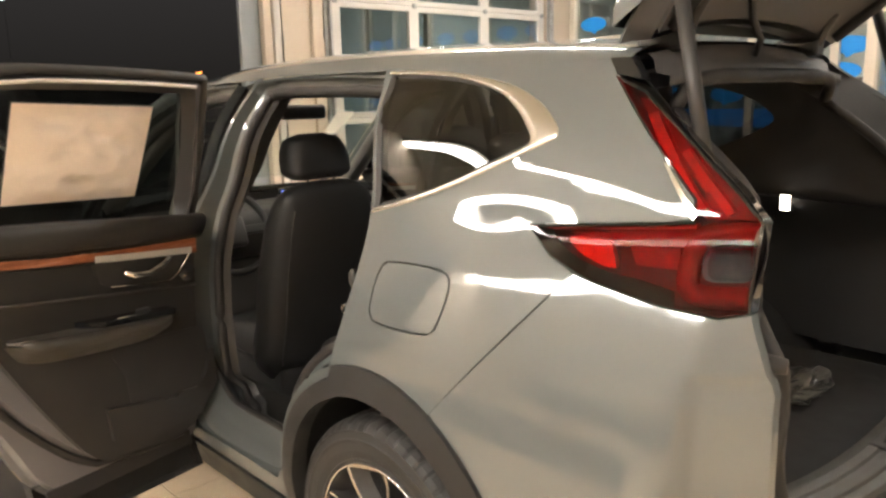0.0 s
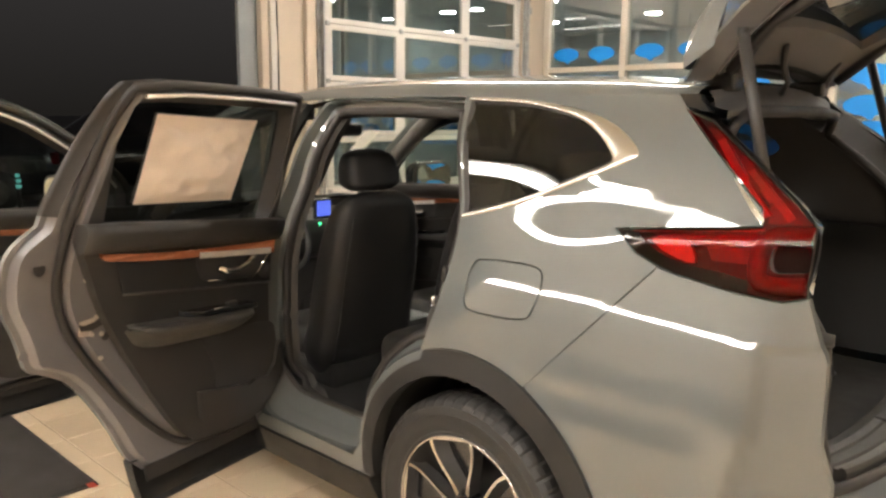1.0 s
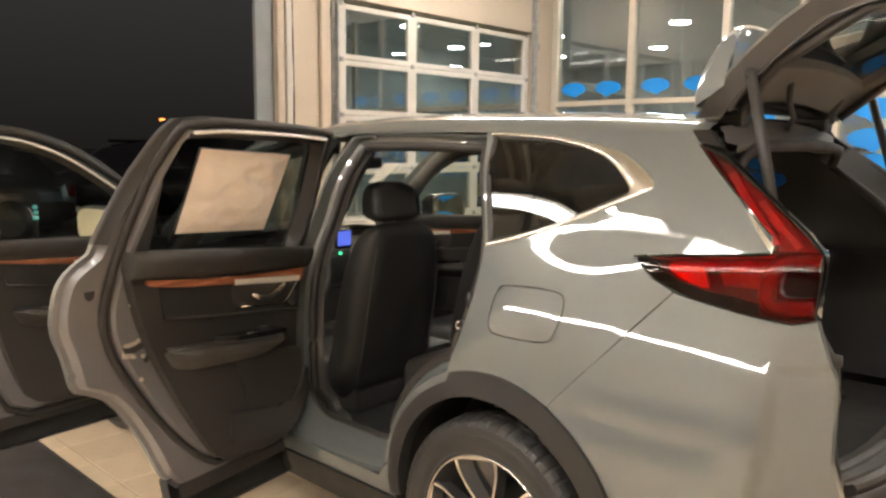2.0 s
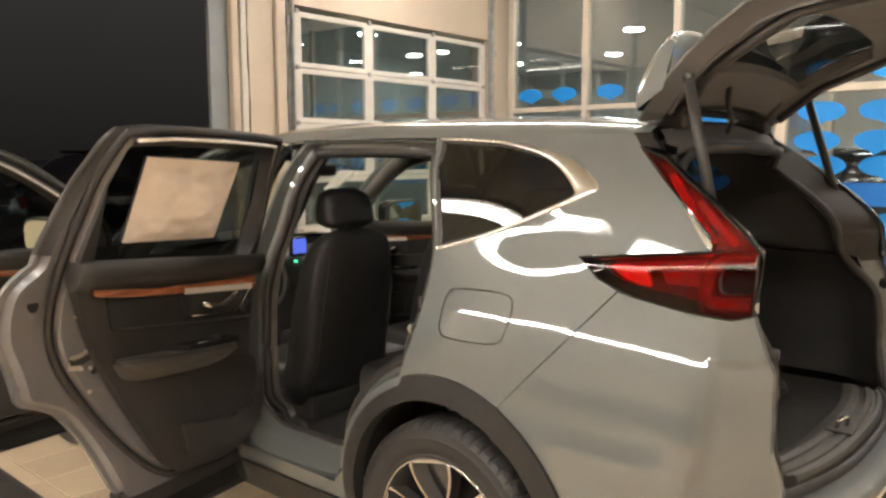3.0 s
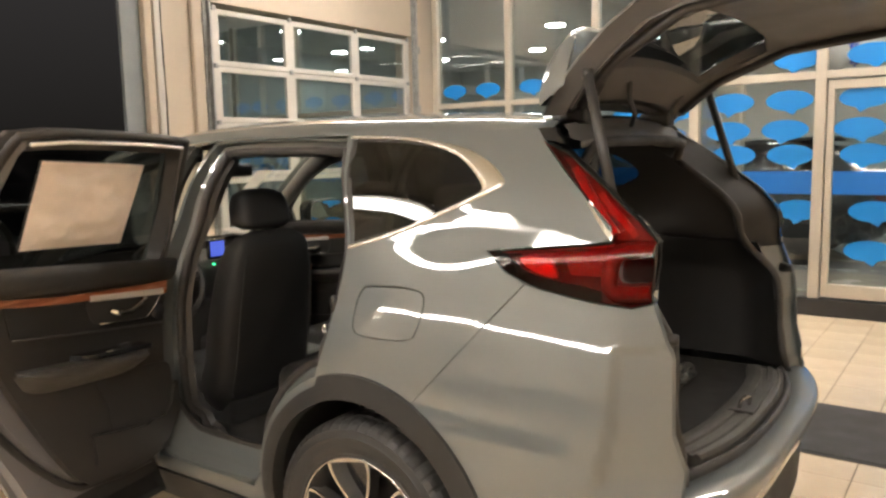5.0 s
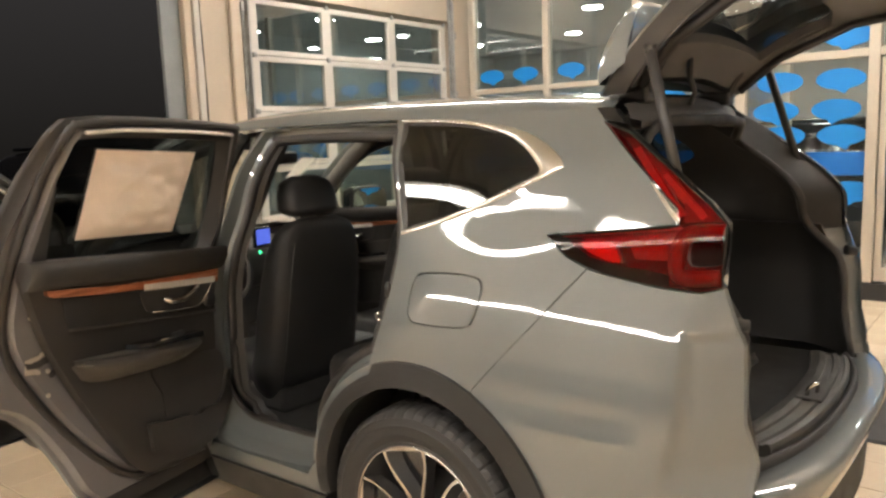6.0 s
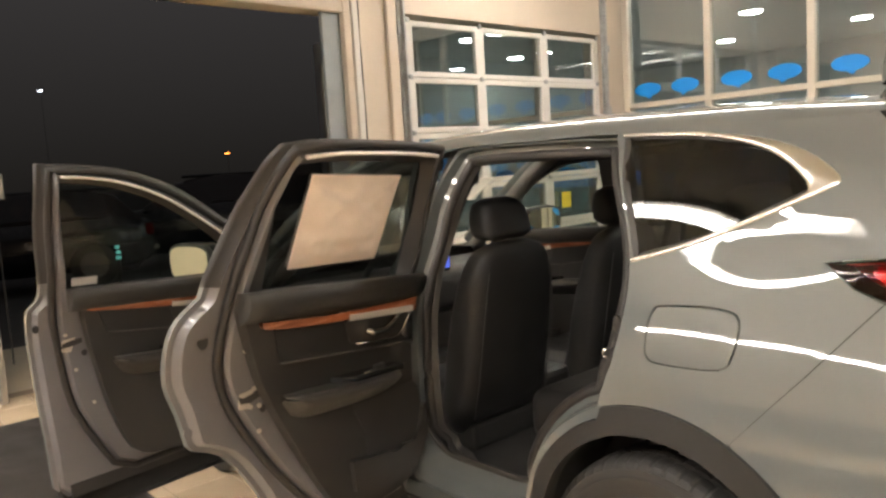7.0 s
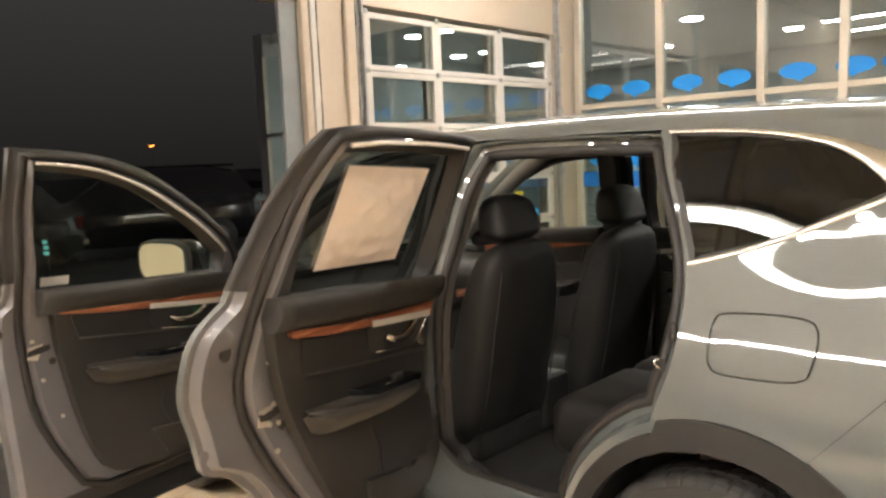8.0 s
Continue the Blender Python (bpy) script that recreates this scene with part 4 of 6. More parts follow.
    fo, fi = arc(WHEEL_F, 0.43, 0.465, -8, 188, 24), arc(WHEEL_F, 0.43, 0.39, -8, 188, 24)
    raw("arch_cladding", sheet(fo + fi[::-1], skin(s, 0.010), 0.05, (), 0.05, (0, -s, 0)), CLAD, suv, "black plastic wheel arch cladding")
    # A pillar
    bm = bmesh.new()
    sweep(bm, [(-2.24, s * 0.735, 1.08), (-1.92, s * 0.690, 1.312), (-1.66, s * 0.635, 1.475), (-1.44, s * 0.575, 1.575)], 0.045, 8, squash=0.8)
    part("a_pillar", bm, PAINT, suv, "grey windscreen pillar", True)
    bm = bmesh.new()
    sweep(bm, [(-2.14, s * 0.67, 1.04), (-1.85, s * 0.625, 1.26), (-1.56, s * 0.57, 1.46), (-1.36, s * 0.525, 1.560)], 0.048, 8, squash=0.8)
    part("a_pillar_trim", bm, HEADLINER, suv, "pale cloth-covered pillar trim", True)
    # B pillar
    bm = bmesh.new()
    for x0, x1, y in ((-1.075, -1.000, 0.0), (-1.10, -1.012, 0.09)):
        rows = []
        for k in range(13):
            z = 0.42 + k * (1.59 - 0.42) / 12
            h, lean = half(-1.03, z) - 0.07 - y, 0.075 * ramp((z - 1.15) / 0.45)
            rows.append([bm.verts.new((xx + lean, s * yy, z)) for xx, yy in ((x0, h - 0.05), (x0, h), (x1, h), (x1, h - 0.05))])
        for a, b in zip(rows[:-1], rows[1:]):
            for i in range(4):
                bm.faces.new((a[i], a[(i + 1) % 4], b[(i + 1) % 4], b[i]))
    part("b_pillar", bm, TRIM, suv, "black trim of the inner door pillar")
    # door jambs turning inwards, with rubber seals
    for gap in (DOOR_R, DOOR_F):
        D = dense(gap, 0.035)
        d0, d1, d2, d3 = inset(D, 0.007), inset(D, 0.015), inset(D, 0.034), inset(D, 0.046)
        # the painted jamb goes deeper along the pillar, most of all low down
        deep = lambda x, z: (0.002 + 0.066 * ramp((1.40 - z) / 0.45)) * ramp((-0.70 - x) / 0.16) + 0.05 * ramp((0.58 - z) / 0.06) if gap is DOOR_R else 0.0
        on = lambda o: (lambda x, z: skin(s, -o - deep(x, z) * min(1.0, o / 0.05))(x, z))
        raw("door_jamb", ring(D, d0, on(0.002), on(0.010)), PAINT, suv, "painted door jamb")
        raw("door_jamb", ring(d0, d1, on(0.010), on(0.050)), PAINT, suv, "painted door jamb")
        raw("door_jamb", ring(d1, d2, on(0.050), on(0.060)), PAINT, suv, "painted door jamb")
        bm = bmesh.new()
        sweep(bm, [Vector(on(0.068)(*p)) for p in d3], 0.017, 8, closed=True)
        part("door_seal", bm, SEAL, suv, "black rubber door seal", True)
        d4 = inset(D, 0.066)
        if gap is DOOR_R:
            hook = new("striker"); hook.parent = suv
            tagged(hook, "bright steel door striker")
            base = Vector(skin(s, -0.042)(-0.078, 0.998))
            part("plate", box(bmesh.new(), -0.012, 0.006, -0.003, 0.003, -0.018, 0.018, 0.002, 2, Matrix.Translation(base)), STEEL, hook, "steel plate")
            part("loop", sweep(bmesh.new(), [base + Vector(p) for p in ((-0.004, -s * 0.002, -0.010), (-0.018, s * 0.004, -0.010), (-0.022, s * 0.004, 0.0), (-0.018, s * 0.004, 0.010), (-0.004, -s * 0.002, 0.010))], 0.0035, 8), CHROME, hook, "steel loop", True)
            bm = bmesh.new()
            spot = Vector(skin(s, -0.012)(-0.050, 1.085))
            bmesh.ops.create_uvsphere(bm, u_segments=16, v_segments=10, radius=1.0, matrix=Matrix.Translation(spot) @ Matrix.Diagonal((0.013, 0.012, 0.026, 1)))
            part("grommet", bm, SEAL, suv, "dark rubber buffer in the door jamb", True)
        raw("inner_sill_trim", ring(d3, d4, on(0.072), on(0.105)), TRIM, suv, "black inner trim round the opening")


flank(-1)
flank(1)


# tail lamps
def tail_lamp(s):
    """A red lens cover over pale and dark bowls, with a clear reversing lens in it."""
    lamp = new("tail_lamp"); lamp.parent = suv
    tagged(lamp, "red tail lamp with an upright light guide")
    inn = (0, -s, 0)
    rev = curve([(0.838, 1.262), (0.870, 1.264), (0.898, 1.262), (0.904, 1.235), (0.904, 1.212), (0.870, 1.207), (0.842, 1.209), (0.832, 1.232)], 3, True)
    raw("housing", sheet(LAMP, skin(s, -0.030), 0.03), LAMP_DARK, lamp, "black lamp housing")
    raw("rim", ring(dense(LAMP, 0.03), inset(dense(LAMP, 0.03), 0.004), skin(s, 0.0025), skin(s, 0.0035)), SMOKE, lamp, "black lamp edge")
    raw("rim_wall", ring(dense(LAMP, 0.03), dense(LAMP, 0.03), skin(s, 0.0025), skin(s, -0.031)), SMOKE, lamp, "black lamp edge")
    foot, top = (0.46, 0.53, 0.632, 0.758, 0.867, 0.92), (1.262, 1.216, 1.182, 1.161, 1.145, 1.15)
    def lens(x, z):
        """The cover stands more upright than the flank and turns in at its upper edge."""
        edge = 1.267 + 0.10 * (x - 0.46)
        off = 0.17 * max(0.0, z - spline(foot, top, x)) * ramp((edge - z) / 0.028) * ramp((x - 0.45) / 0.10)
        return skin(s, 0.003 + off)(x, z)
    raw("lens_cover", sheet(inset(dense(LAMP, 0.03), 0.002), lens, 0.012, (rev,)), RED_GLASS, lamp, "glossy red lens cover")
    low = curve([(0.464, 1.266), (0.50, 1.240), (0.535, 1.217), (0.632, 1.185), (0.758, 1.164), (0.800, 1.159)], 3) + curve([(0.796, 1.186), (0.74, 1.198), (0.67, 1.204), (0.60, 1.220), (0.553, 1.243), (0.520, 1.266)], 3)
    raw("smoked_band", sheet(low, lambda x, z: tuple(Vector(lens(x, z)) + Vector((0, s * 0.0012, 0))), 0.012), SMOKE_GLASS, lamp, "smoked lower edge of the lens")
    def bowl(name, pts, depth, mat, label):
        raw(name, sheet(pts, skin(s, -depth), 0.025, (), 0.012, inn), mat, lamp, label)
    bowl("upright_bowl", [(0.60, 1.518), (0.628, 1.512), (0.745, 1.430), (0.843, 1.349), (0.89, 1.306), (0.803, 1.306), (0.797, 1.346), (0.70, 1.432)], 0.020, REFLECT_MID, "grey upright bowl")
    a = curve([(0.640, 1.486), (0.70, 1.420), (0.75, 1.362), (0.790, 1.318)], 4)
    bowl("light_guide", a + [(x + 0.017, z + 0.007) for x, z in a][::-1], 0.008, REFLECT, "bright light guide")
    a = curve([(0.735, 1.418), (0.790, 1.366), (0.830, 1.326), (0.842, 1.312)], 4)
    bowl("light_guide", a + [(x + 0.010, z + 0.008) for x, z in a][::-1], 0.008, REFLECT, "bright light guide")
    bowl("light_guide", [(0.770, 1.392), (0.782, 1.392), (0.804, 1.366), (0.798, 1.352), (0.772, 1.378)], 0.010, REFLECT, "bright light guide")
    bowl("light_bar", [(0.490, 1.271), (0.63, 1.283), (0.80, 1.298), (0.80, 1.290), (0.63, 1.274), (0.505, 1.262)], 0.006, REFLECT, "bright light bar")
    bowl("upper_bowl", [(0.55, 1.262), (0.63, 1.270), (0.795, 1.286), (0.79, 1.256), (0.66, 1.246), (0.575, 1.246)], 0.018, REFLECT_MID, "grey upper bowl")
    bowl("reflector", curve([(0.553, 1.253), (0.60, 1.256), (0.640, 1.254), (0.655, 1.235), (0.668, 1.207), (0.625, 1.213), (0.575, 1.232)], 2, True), 0.012, REFLECT, "bright parallelogram reflector")
    bowl("main_bowl", [(0.68, 1.246), (0.775, 1.252), (0.780, 1.215), (0.70, 1.215)], 0.024, REFLECT_MID, "grey main bowl")
    # the bracket: a C-shaped tube round the reversing lens
    mid = curve([(0.893, 1.283), (0.850, 1.284), (0.815, 1.276), (0.800, 1.250), (0.798, 1.215), (0.806, 1.185), (0.835, 1.174), (0.895, 1.176)], 5)
    bm = bmesh.new()
    sweep(bm, [skin(s, -0.022)(x, z) for x, z in mid], 0.020, 10)
    part("bracket_tube", bm, REFLECT_MID, lamp, "grey C-shaped tube", True)
    raw("reverse_lens", sheet(rev, skin(s, -0.003), 0.015), BROWN_GLASS, lamp, "brown-tinted reversing lens")
    bowl("reverse_bowl", inset(rev, 0.003), 0.018, CLEAR, "brown-grey reversing bowl")
    raw("chrome_blade", sheet([(0.712, 1.405), (0.724, 1.398), (0.774, 1.345), (0.80, 1.318), (0.797, 1.306), (0.781, 1.322)], skin(s, 0.006), 0.03, (), 0.004, inn), CHROME, lamp, "chrome blade beside the lens")
    return lamp


tail_lamp(-1)
tail_lamp(1)


# roof, windscreen, bonnet, front
def roof_part():
    bm = bmesh.new()
    n, k = 28, 24
    rows = []
    for i in range(n + 1):
        x = -1.45 + i * (0.545 + 1.45) / n
        e = half(x, 1.60)
        row = []
        for j in range(-k, k + 1):
            y = math.sin(math.pi / 2 * j / k) * e
            row.append(bm.verts.new((x, y, roof_z(x, y))))
        rows.append(row)
    for a, b in zip(rows[:-1], rows[1:]):
        for j in range(2 * k):
            bm.faces.new((a[j], a[j + 1], b[j + 1], b[j])).smooth = True
    raw("roof", bm, PAINT, suv, "glossy grey roof")
    bm = bmesh.new()
    rows = []
    for i in range(n + 1):
        x = -1.42 + i * (0.50 + 1.42) / n
        e = half(x, 1.60) - 0.06
        rows.append([bm.verts.new((x, e * math.sin(math.pi / 2 * j / 8), roof_z(x, e * math.sin(math.pi / 2 * j / 8) * 0.9) - 0.055 - 0.03 * abs(j / 8) ** 3)) for j in range(-8, 9)])
    for a, b in zip(rows[:-1], rows[1:]):
        for j in range(16):
            bm.faces.new((a[j], a[j + 1], b[j + 1], b[j])).smooth = True
    raw("headliner", bm, HEADLINER, suv, "grey cloth headliner")


roof_part()


def bonnet_z(x, y):
    return spline((-3.42, -3.1, -2.6, -2.05), (0.82, 0.955, 1.045, 1.09), x) - 0.09 * (abs(y) / 0.8) ** 3


bm = bmesh.new()
rows = []
for i in range(17):
    x = -3.42 + i * (1.35 / 16)
    e = half(x, 0.98) if x > -3.0 else half(x, 0.9)
    rows.append([bm.verts.new((x - 0.05 * (1 - (j / 10) ** 2) * (1 if x < -3.0 else 0), e * j / 10, bonnet_z(x, e * j / 10))) for j in range(-10, 11)])
for a, b in zip(rows[:-1], rows[1:]):
    for j in range(20):
        bm.faces.new((a[j], a[j + 1], b[j + 1], b[j])).smooth = True
raw("bonnet", bm, PAINT, suv, "grey bonnet")
bm = bmesh.new()
rows = []
for k, z in enumerate((0.24, 0.40, 0.60, 0.74, 0.83)):
    rows.append([bm.verts.new((-3.41 - 0.09 * (1 - (j / 10) ** 2) + 0.02 * (z > 0.7), half(-3.42, z) * j / 10, z)) for j in range(-10, 11)])
for a, b in zip(rows[:-1], rows[1:]):
    for j in range(20):
        bm.faces.new((a[j], a[j + 1], b[j + 1], b[j])).smooth = True
raw("front_bumper", bm, PAINT, suv, "grey front bumper")
boxed("grille", -3.53, -3.44, -0.42, 0.42, 0.55, 0.74, TRIM, suv, "black grille", 0.02)
for s in (-1, 1):
    boxed("headlamp", -3.46, -3.30, min(s * 0.42, s * 0.64), max(s * 0.42, s * 0.64), 0.70, 0.80, CLEAR, suv, "clear headlamp", 0.025)
bm = bmesh.new()
rows = []
for i in range(9):
    t = i / 8
    w = 0.55 + (0.71 - 0.55) * t
    rows.append([bm.verts.new((-1.43 - 0.78 * t - 0.07 * (1 - (j / 8) ** 2), w * j / 8, 1.605 - 0.515 * t + 0.02 * (1 - (j / 8) ** 2))) for j in range(-8, 9)])
for a, b in zip(rows[:-1], rows[1:]):
    for j in range(16):
        bm.faces.new((a[j], a[j + 1], b[j + 1], b[j])).smooth = True
raw("windscreen", bm, CLEAR_GLASS, suv, "clear windscreen").visible_shadow = False
boxed("underbody", -3.2, 0.93, -0.78, 0.78, 0.22, 0.30, TRIM, suv, "black underbody")


# rear bumper and load sill
def bumper_x(y):
    return 1.128 - 0.135 * (abs(y) / 0.775) ** 3.2


def sill_x(y):
    return 1.10 - 0.13 * (abs(y) / 0.665) ** 2.6


bm = bmesh.new()
rows = []
prof = ((-0.055, 0.655), (-0.045, 0.664), (-0.020, 0.661), (-0.006, 0.652), (0.0, 0.636), (-0.008, 0.60), (-0.030, 0.545), (-0.055, 0.50))
for k, (dx, z) in enumerate(prof):
    row = []
    for j in range(-24, 25):
        y = 0.775 * j / 24
        x = sill_x(0.70 * j / 24) + dx if k < 2 else bumper_x(y) + dx * (1 - 0.25 * abs(j / 24))
        row.append(bm.verts.new((x, y if k > 1 else 0.93 * y, z)))
    rows.append(row)
for a, b in zip(rows[:-1], rows[1:]):
    for j in range(48):
        bm.faces.new((a[j], a[j + 1], b[j + 1], b[j])).smooth = True
raw("rear_bumper", bm, PAINT, suv, "grey rear bumper with a ledge")
bm = bmesh.new()
rows = []
for dx, z in ((-0.050, 0.505), (-0.052, 0.46), (-0.060, 0.33), (-0.12, 0.24)):
    rows.append([bm.verts.new((bumper_x(0.775 * j / 20) + dx, 0.775 * j / 20, z)) for j in range(-20, 21)])
for a, b in zip(rows[:-1], rows[1:]):
    for j in range(40):
        bm.faces.new((a[j], a[j + 1], b[j + 1], b[j])).smooth = True
raw("rear_skirt", bm, CLAD, suv, "black lower rear skirt")


# wheels
def lathe(bm, prof, n, cut=None):
    """Turns a profile of (radius, depth) about the wheel's axle."""
    rings = []
    for k, (r, y) in enumerate(prof):
        rings.append([bm.verts.new(((r - (cut(k, i) if cut else 0)) * math.cos(2 * math.pi * i / n), y, (r - (cut(k, i) if cut else 0)) * math.sin(2 * math.pi * i / n))) for i in range(n)])
    for a, b in zip(rings[:-1], rings[1:]):
        for i in range(n):
            bm.faces.new((a[i], a[(i + 1) % n], b[(i + 1) % n], b[i])).smooth = cut is None
    return bm


def wheel(cx, s):
    w = new("wheel"); w.parent = suv
    w.location = (cx, s * 0.765, 0.368)
    w.rotation_euler = (0, 0, 0 if s < 0 else math.pi)
    # tyre: sidewall ridges, notched shoulder, three grooves round the tread
    prof = ((0.248, -0.094), (0.254, -0.107), (0.262, -0.110), (0.266, -0.108), (0.287, -0.1145), (0.310, -0.117), (0.318, -0.1195), (0.323, -0.117), (0.338, -0.1135), (0.3415, -0.1145), (0.345, -0.111), (0.356, -0.102), (0.3635, -0.088), (0.367, -0.064), (0.367, -0.056), (0.359, -0.055), (0.359, -0.047), (0.3685, -0.046), (0.369, -0.014), (0.360, -0.013), (0.360, -0.004), (0.369, -0.003), (0.3685, 0.04), (0.366, 0.075), (0.356, 0.102), (0.318, 0.117), (0.256, 0.108), (0.238, 0.094))
    part("tyre", lathe(bmesh.new(), prof, 280, lambda k, i: 0.0045 if 10 <= k <= 22 and k not in (15, 16, 19, 20) and (i + (k > 16) * 2) % 5 == 0 else 0.0), RUBBER, w, "black rubber tyre")
    raw("rim", lathe(bmesh.new(), ((0.2515, -0.094), (0.2550, -0.102), (0.2535, -0.109), (0.2485, -0.1095), (0.2460, -0.103), (0.2440, -0.088), (0.230, -0.074), (0.215, 0.0), (0.215, 0.09)), 96), GUNMETAL, w, "grey alloy rim")
    raw("rim_lip", lathe(bmesh.new(), ((0.2535, -0.1088), (0.2525, -0.1105), (0.2495, -0.1105), (0.2480, -0.1088)), 96), ALLOY, w, "machined rim lip")
    part("brake_disc", rod(bmesh.new(), (0, 0.0, 0), (0, 0.02, 0), 0.15, n=32), STEEL, w, "dark brake disc")
    # a black disc closes the rim, its colour standing for the shade inside
    part("wheel_back", rod(bmesh.new(), (0, 0.03, 0), (0, 0.04, 0), 0.211, n=48), SEAL, w, "black disc put in for the shade behind the spokes")
    for k in range(5):
        m = Matrix.Rotation(-(math.radians(103) + 2 * math.pi * k / 5), 4, "Y")
        front = lambda r: -0.1065 + 0.10 * (0.248 - r)
        # each spoke is a bowl: a machined border, sloping facets and a dark floor
        side = curve([(0.2455, 0.086), (0.205, 0.083), (0.155, 0.066), (0.105, 0.040), (0.060, 0.024)], 4)
        outer = [(r, -t) for r, t in side[::-1]] + [(0.2480, t * 0.029) for t in range(-2, 3)] + side
        thin = curve([(0.2335, 0.0735), (0.198, 0.0720), (0.155, 0.0555), (0.108, 0.0300), (0.074, 0.0135)], 4)
        inner = [(r, -t) for r, t in thin[::-1]] + [(0.2362, t * 0.026) for t in range(-2, 3)] + thin
        floor = [(0.045 + (r - 0.045) * 0.86 + 0.016, t * 0.72 - 0.006) for r, t in inner]
        V = lambda bm, pts, d: [bm.verts.new(m @ Vector((r, front(r) + d, t))) for r, t in pts]
        bm = bmesh.new()
        a, b, c = V(bm, outer, 0.0), V(bm, inner, 0.0015), V(bm, outer, 0.004)
        for i in range(len(a) - 1):
            bm.faces.new((a[i], a[i + 1], b[i + 1], b[i])); bm.faces.new((a[i], a[i + 1], c[i + 1], c[i]))
        part("spoke", bm, ALLOY, w, "machined alloy spoke border")
        bm = bmesh.new()
        b, f, c, e = V(bm, inner, 0.0015), V(bm, floor, 0.042), V(bm, outer, 0.004), V(bm, [(r, t * 0.9) for r, t in outer], 0.055)
        for i in range(len(b) - 1):
            bm.faces.new((b[i], b[i + 1], f[i + 1], f[i])); bm.faces.new((c[i], c[i + 1], e[i + 1], e[i]))
        part("spoke_body", bm, GUNMETAL, w, "dark grey spoke facets")
        bm = bmesh.new()
        bm.faces.new(V(bm, floor, 0.0418))
        part("spoke_floor", bm, ALLOY_DARK, w, "black spoke pocket")
    part("hub_cap", box_round(0.062, -0.088, -0.03), ALLOY_DARK, w, "black hub cap")
    return w


def box_round(r, y0, y1):
    bm = rod(bmesh.new(), (0, y0, 0), (0, y1, 0), r, n=28)
    bmesh.ops.bevel(bm, geom=list(bm.edges), offset=0.006, segments=2, affect="EDGES")
    return bm


for cx in (WHEEL_R, WHEEL_F):
    for s in (-1, 1):
        wheel(cx, s)


# ---- doors ----
def swing(hinge, turn):
    hx, hy = hinge
    return Matrix.Translation((hx, hy, 0)) @ Matrix.Rotation(math.radians(turn), 4, "Z") @ Matrix.Translation((-hx, -hy, 0))


def flat(s, off):
    """The door glass runs straight from the belt to the roof."""
    return lambda x, z: (x, s * (half(x, 1.18) + (half(x, 1.57) - half(x, 1.18)) * (z - 1.18) / 0.39 + off), z)


def door_part(name, leaf, strip, cardline, win, hinge, turn, s, label, rear):
    """A door, made shut on the flank and turned about its hinge."""
    d = new(name); d.parent = suv
    tagged(d, label)
    M = swing(hinge, turn)
    raw("outer_skin", sheet(leaf, skin(s), 0.05, (win,), 0.018, (0, -s, 0), M), PAINT, d, "glossy grey door skin")
    # hemmed edge, stepped inner flange
    n1 = inset(leaf, 0.016)
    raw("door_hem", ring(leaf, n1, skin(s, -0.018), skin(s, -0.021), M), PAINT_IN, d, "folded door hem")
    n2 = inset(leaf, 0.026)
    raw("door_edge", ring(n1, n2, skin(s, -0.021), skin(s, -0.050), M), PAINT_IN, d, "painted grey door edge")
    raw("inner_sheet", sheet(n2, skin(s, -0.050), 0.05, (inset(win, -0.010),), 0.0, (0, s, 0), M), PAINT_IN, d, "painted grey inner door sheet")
    # raised inner frame inside the weatherstrip
    bm = bmesh.new()
    sweep(bm, [M @ Vector(skin(s, -0.058)(*p)) for p in strip], 0.013, 6, closed=True)
    part("weatherstrip", bm, SEAL, d, "black rubber weatherstrip", True)
    k1, k2 = inset(strip, 0.012), inset(strip, 0.026)
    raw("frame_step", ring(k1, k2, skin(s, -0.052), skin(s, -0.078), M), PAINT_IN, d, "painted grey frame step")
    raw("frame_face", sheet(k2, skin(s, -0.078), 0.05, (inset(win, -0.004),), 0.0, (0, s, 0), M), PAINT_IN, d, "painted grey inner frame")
    g = raw("window_glass", sheet(inset(win, -0.004), flat(s, -0.024), 0.06, (), 0.0, (0, -s, 0), M), PRIVACY if rear else DOOR_GLASS, d, "dark tinted door glass" if rear else "clear door glass")
    g.visible_shadow = False
    w1 = inset(win, 0.012)
    raw("window_channel", ring(inset(win, -0.005), w1, skin(s, -0.079), flat(s, -0.028), M), SEAL, d, "black window channel")
    bm = bmesh.new()
    line = []
    for p in win:
        if p[1] < (1.27 if rear else 1.20) or (rear and p[0] > -0.228):
            break
        line.append(p)
    sweep(bm, [M @ Vector(skin(s, -0.083)(x, z + 0.006)) for x, z in line], 0.006, 6)
    part("window_bead", bm, SILVER, d, "bright bead above the window", True)
    # black seal round the window frame's outer flange
    bm = bmesh.new()
    lo, la, lb = inset(leaf, -0.0015), inset(leaf, 0.004), inset(leaf, 0.024)
    for i in range(len(leaf)):
        k = (i + 1) % len(leaf)
        if min(la[i][1], la[k][1]) > (1.255 if rear else 1.20) and max(la[i][0], la[k][0]) < (-0.05 if rear else -1.04):
            run = ((lo, -0.001), (lo, -0.0235), (la, -0.0240), (lb, -0.0535))
            for (p, e), (r, f) in zip(run[:-1], run[1:]):
                q = [M @ Vector(skin(s, o)(*at)) for at, o in ((p[i], e), (p[k], e), (r[k], f), (r[i], f))]
                bm.faces.new([bm.verts.new(v) for v in q])
    bmesh.ops.remove_doubles(bm, verts=bm.verts, dist=0.0005)
    part("frame_seal", bm, SEAL, d, "black seal round the window frame", True)
    if rear:
        tri = [(-0.240, 1.225), (-0.176, 1.230), (-0.194, 1.30), (-0.212, 1.36), (-0.222, 1.44), (-0.232, 1.44)]
        raw("corner_patch", sheet(tri, skin(s, -0.070), 0.05, (), 0.004, (0, s, 0), M), TRIM, d, "black corner patch")
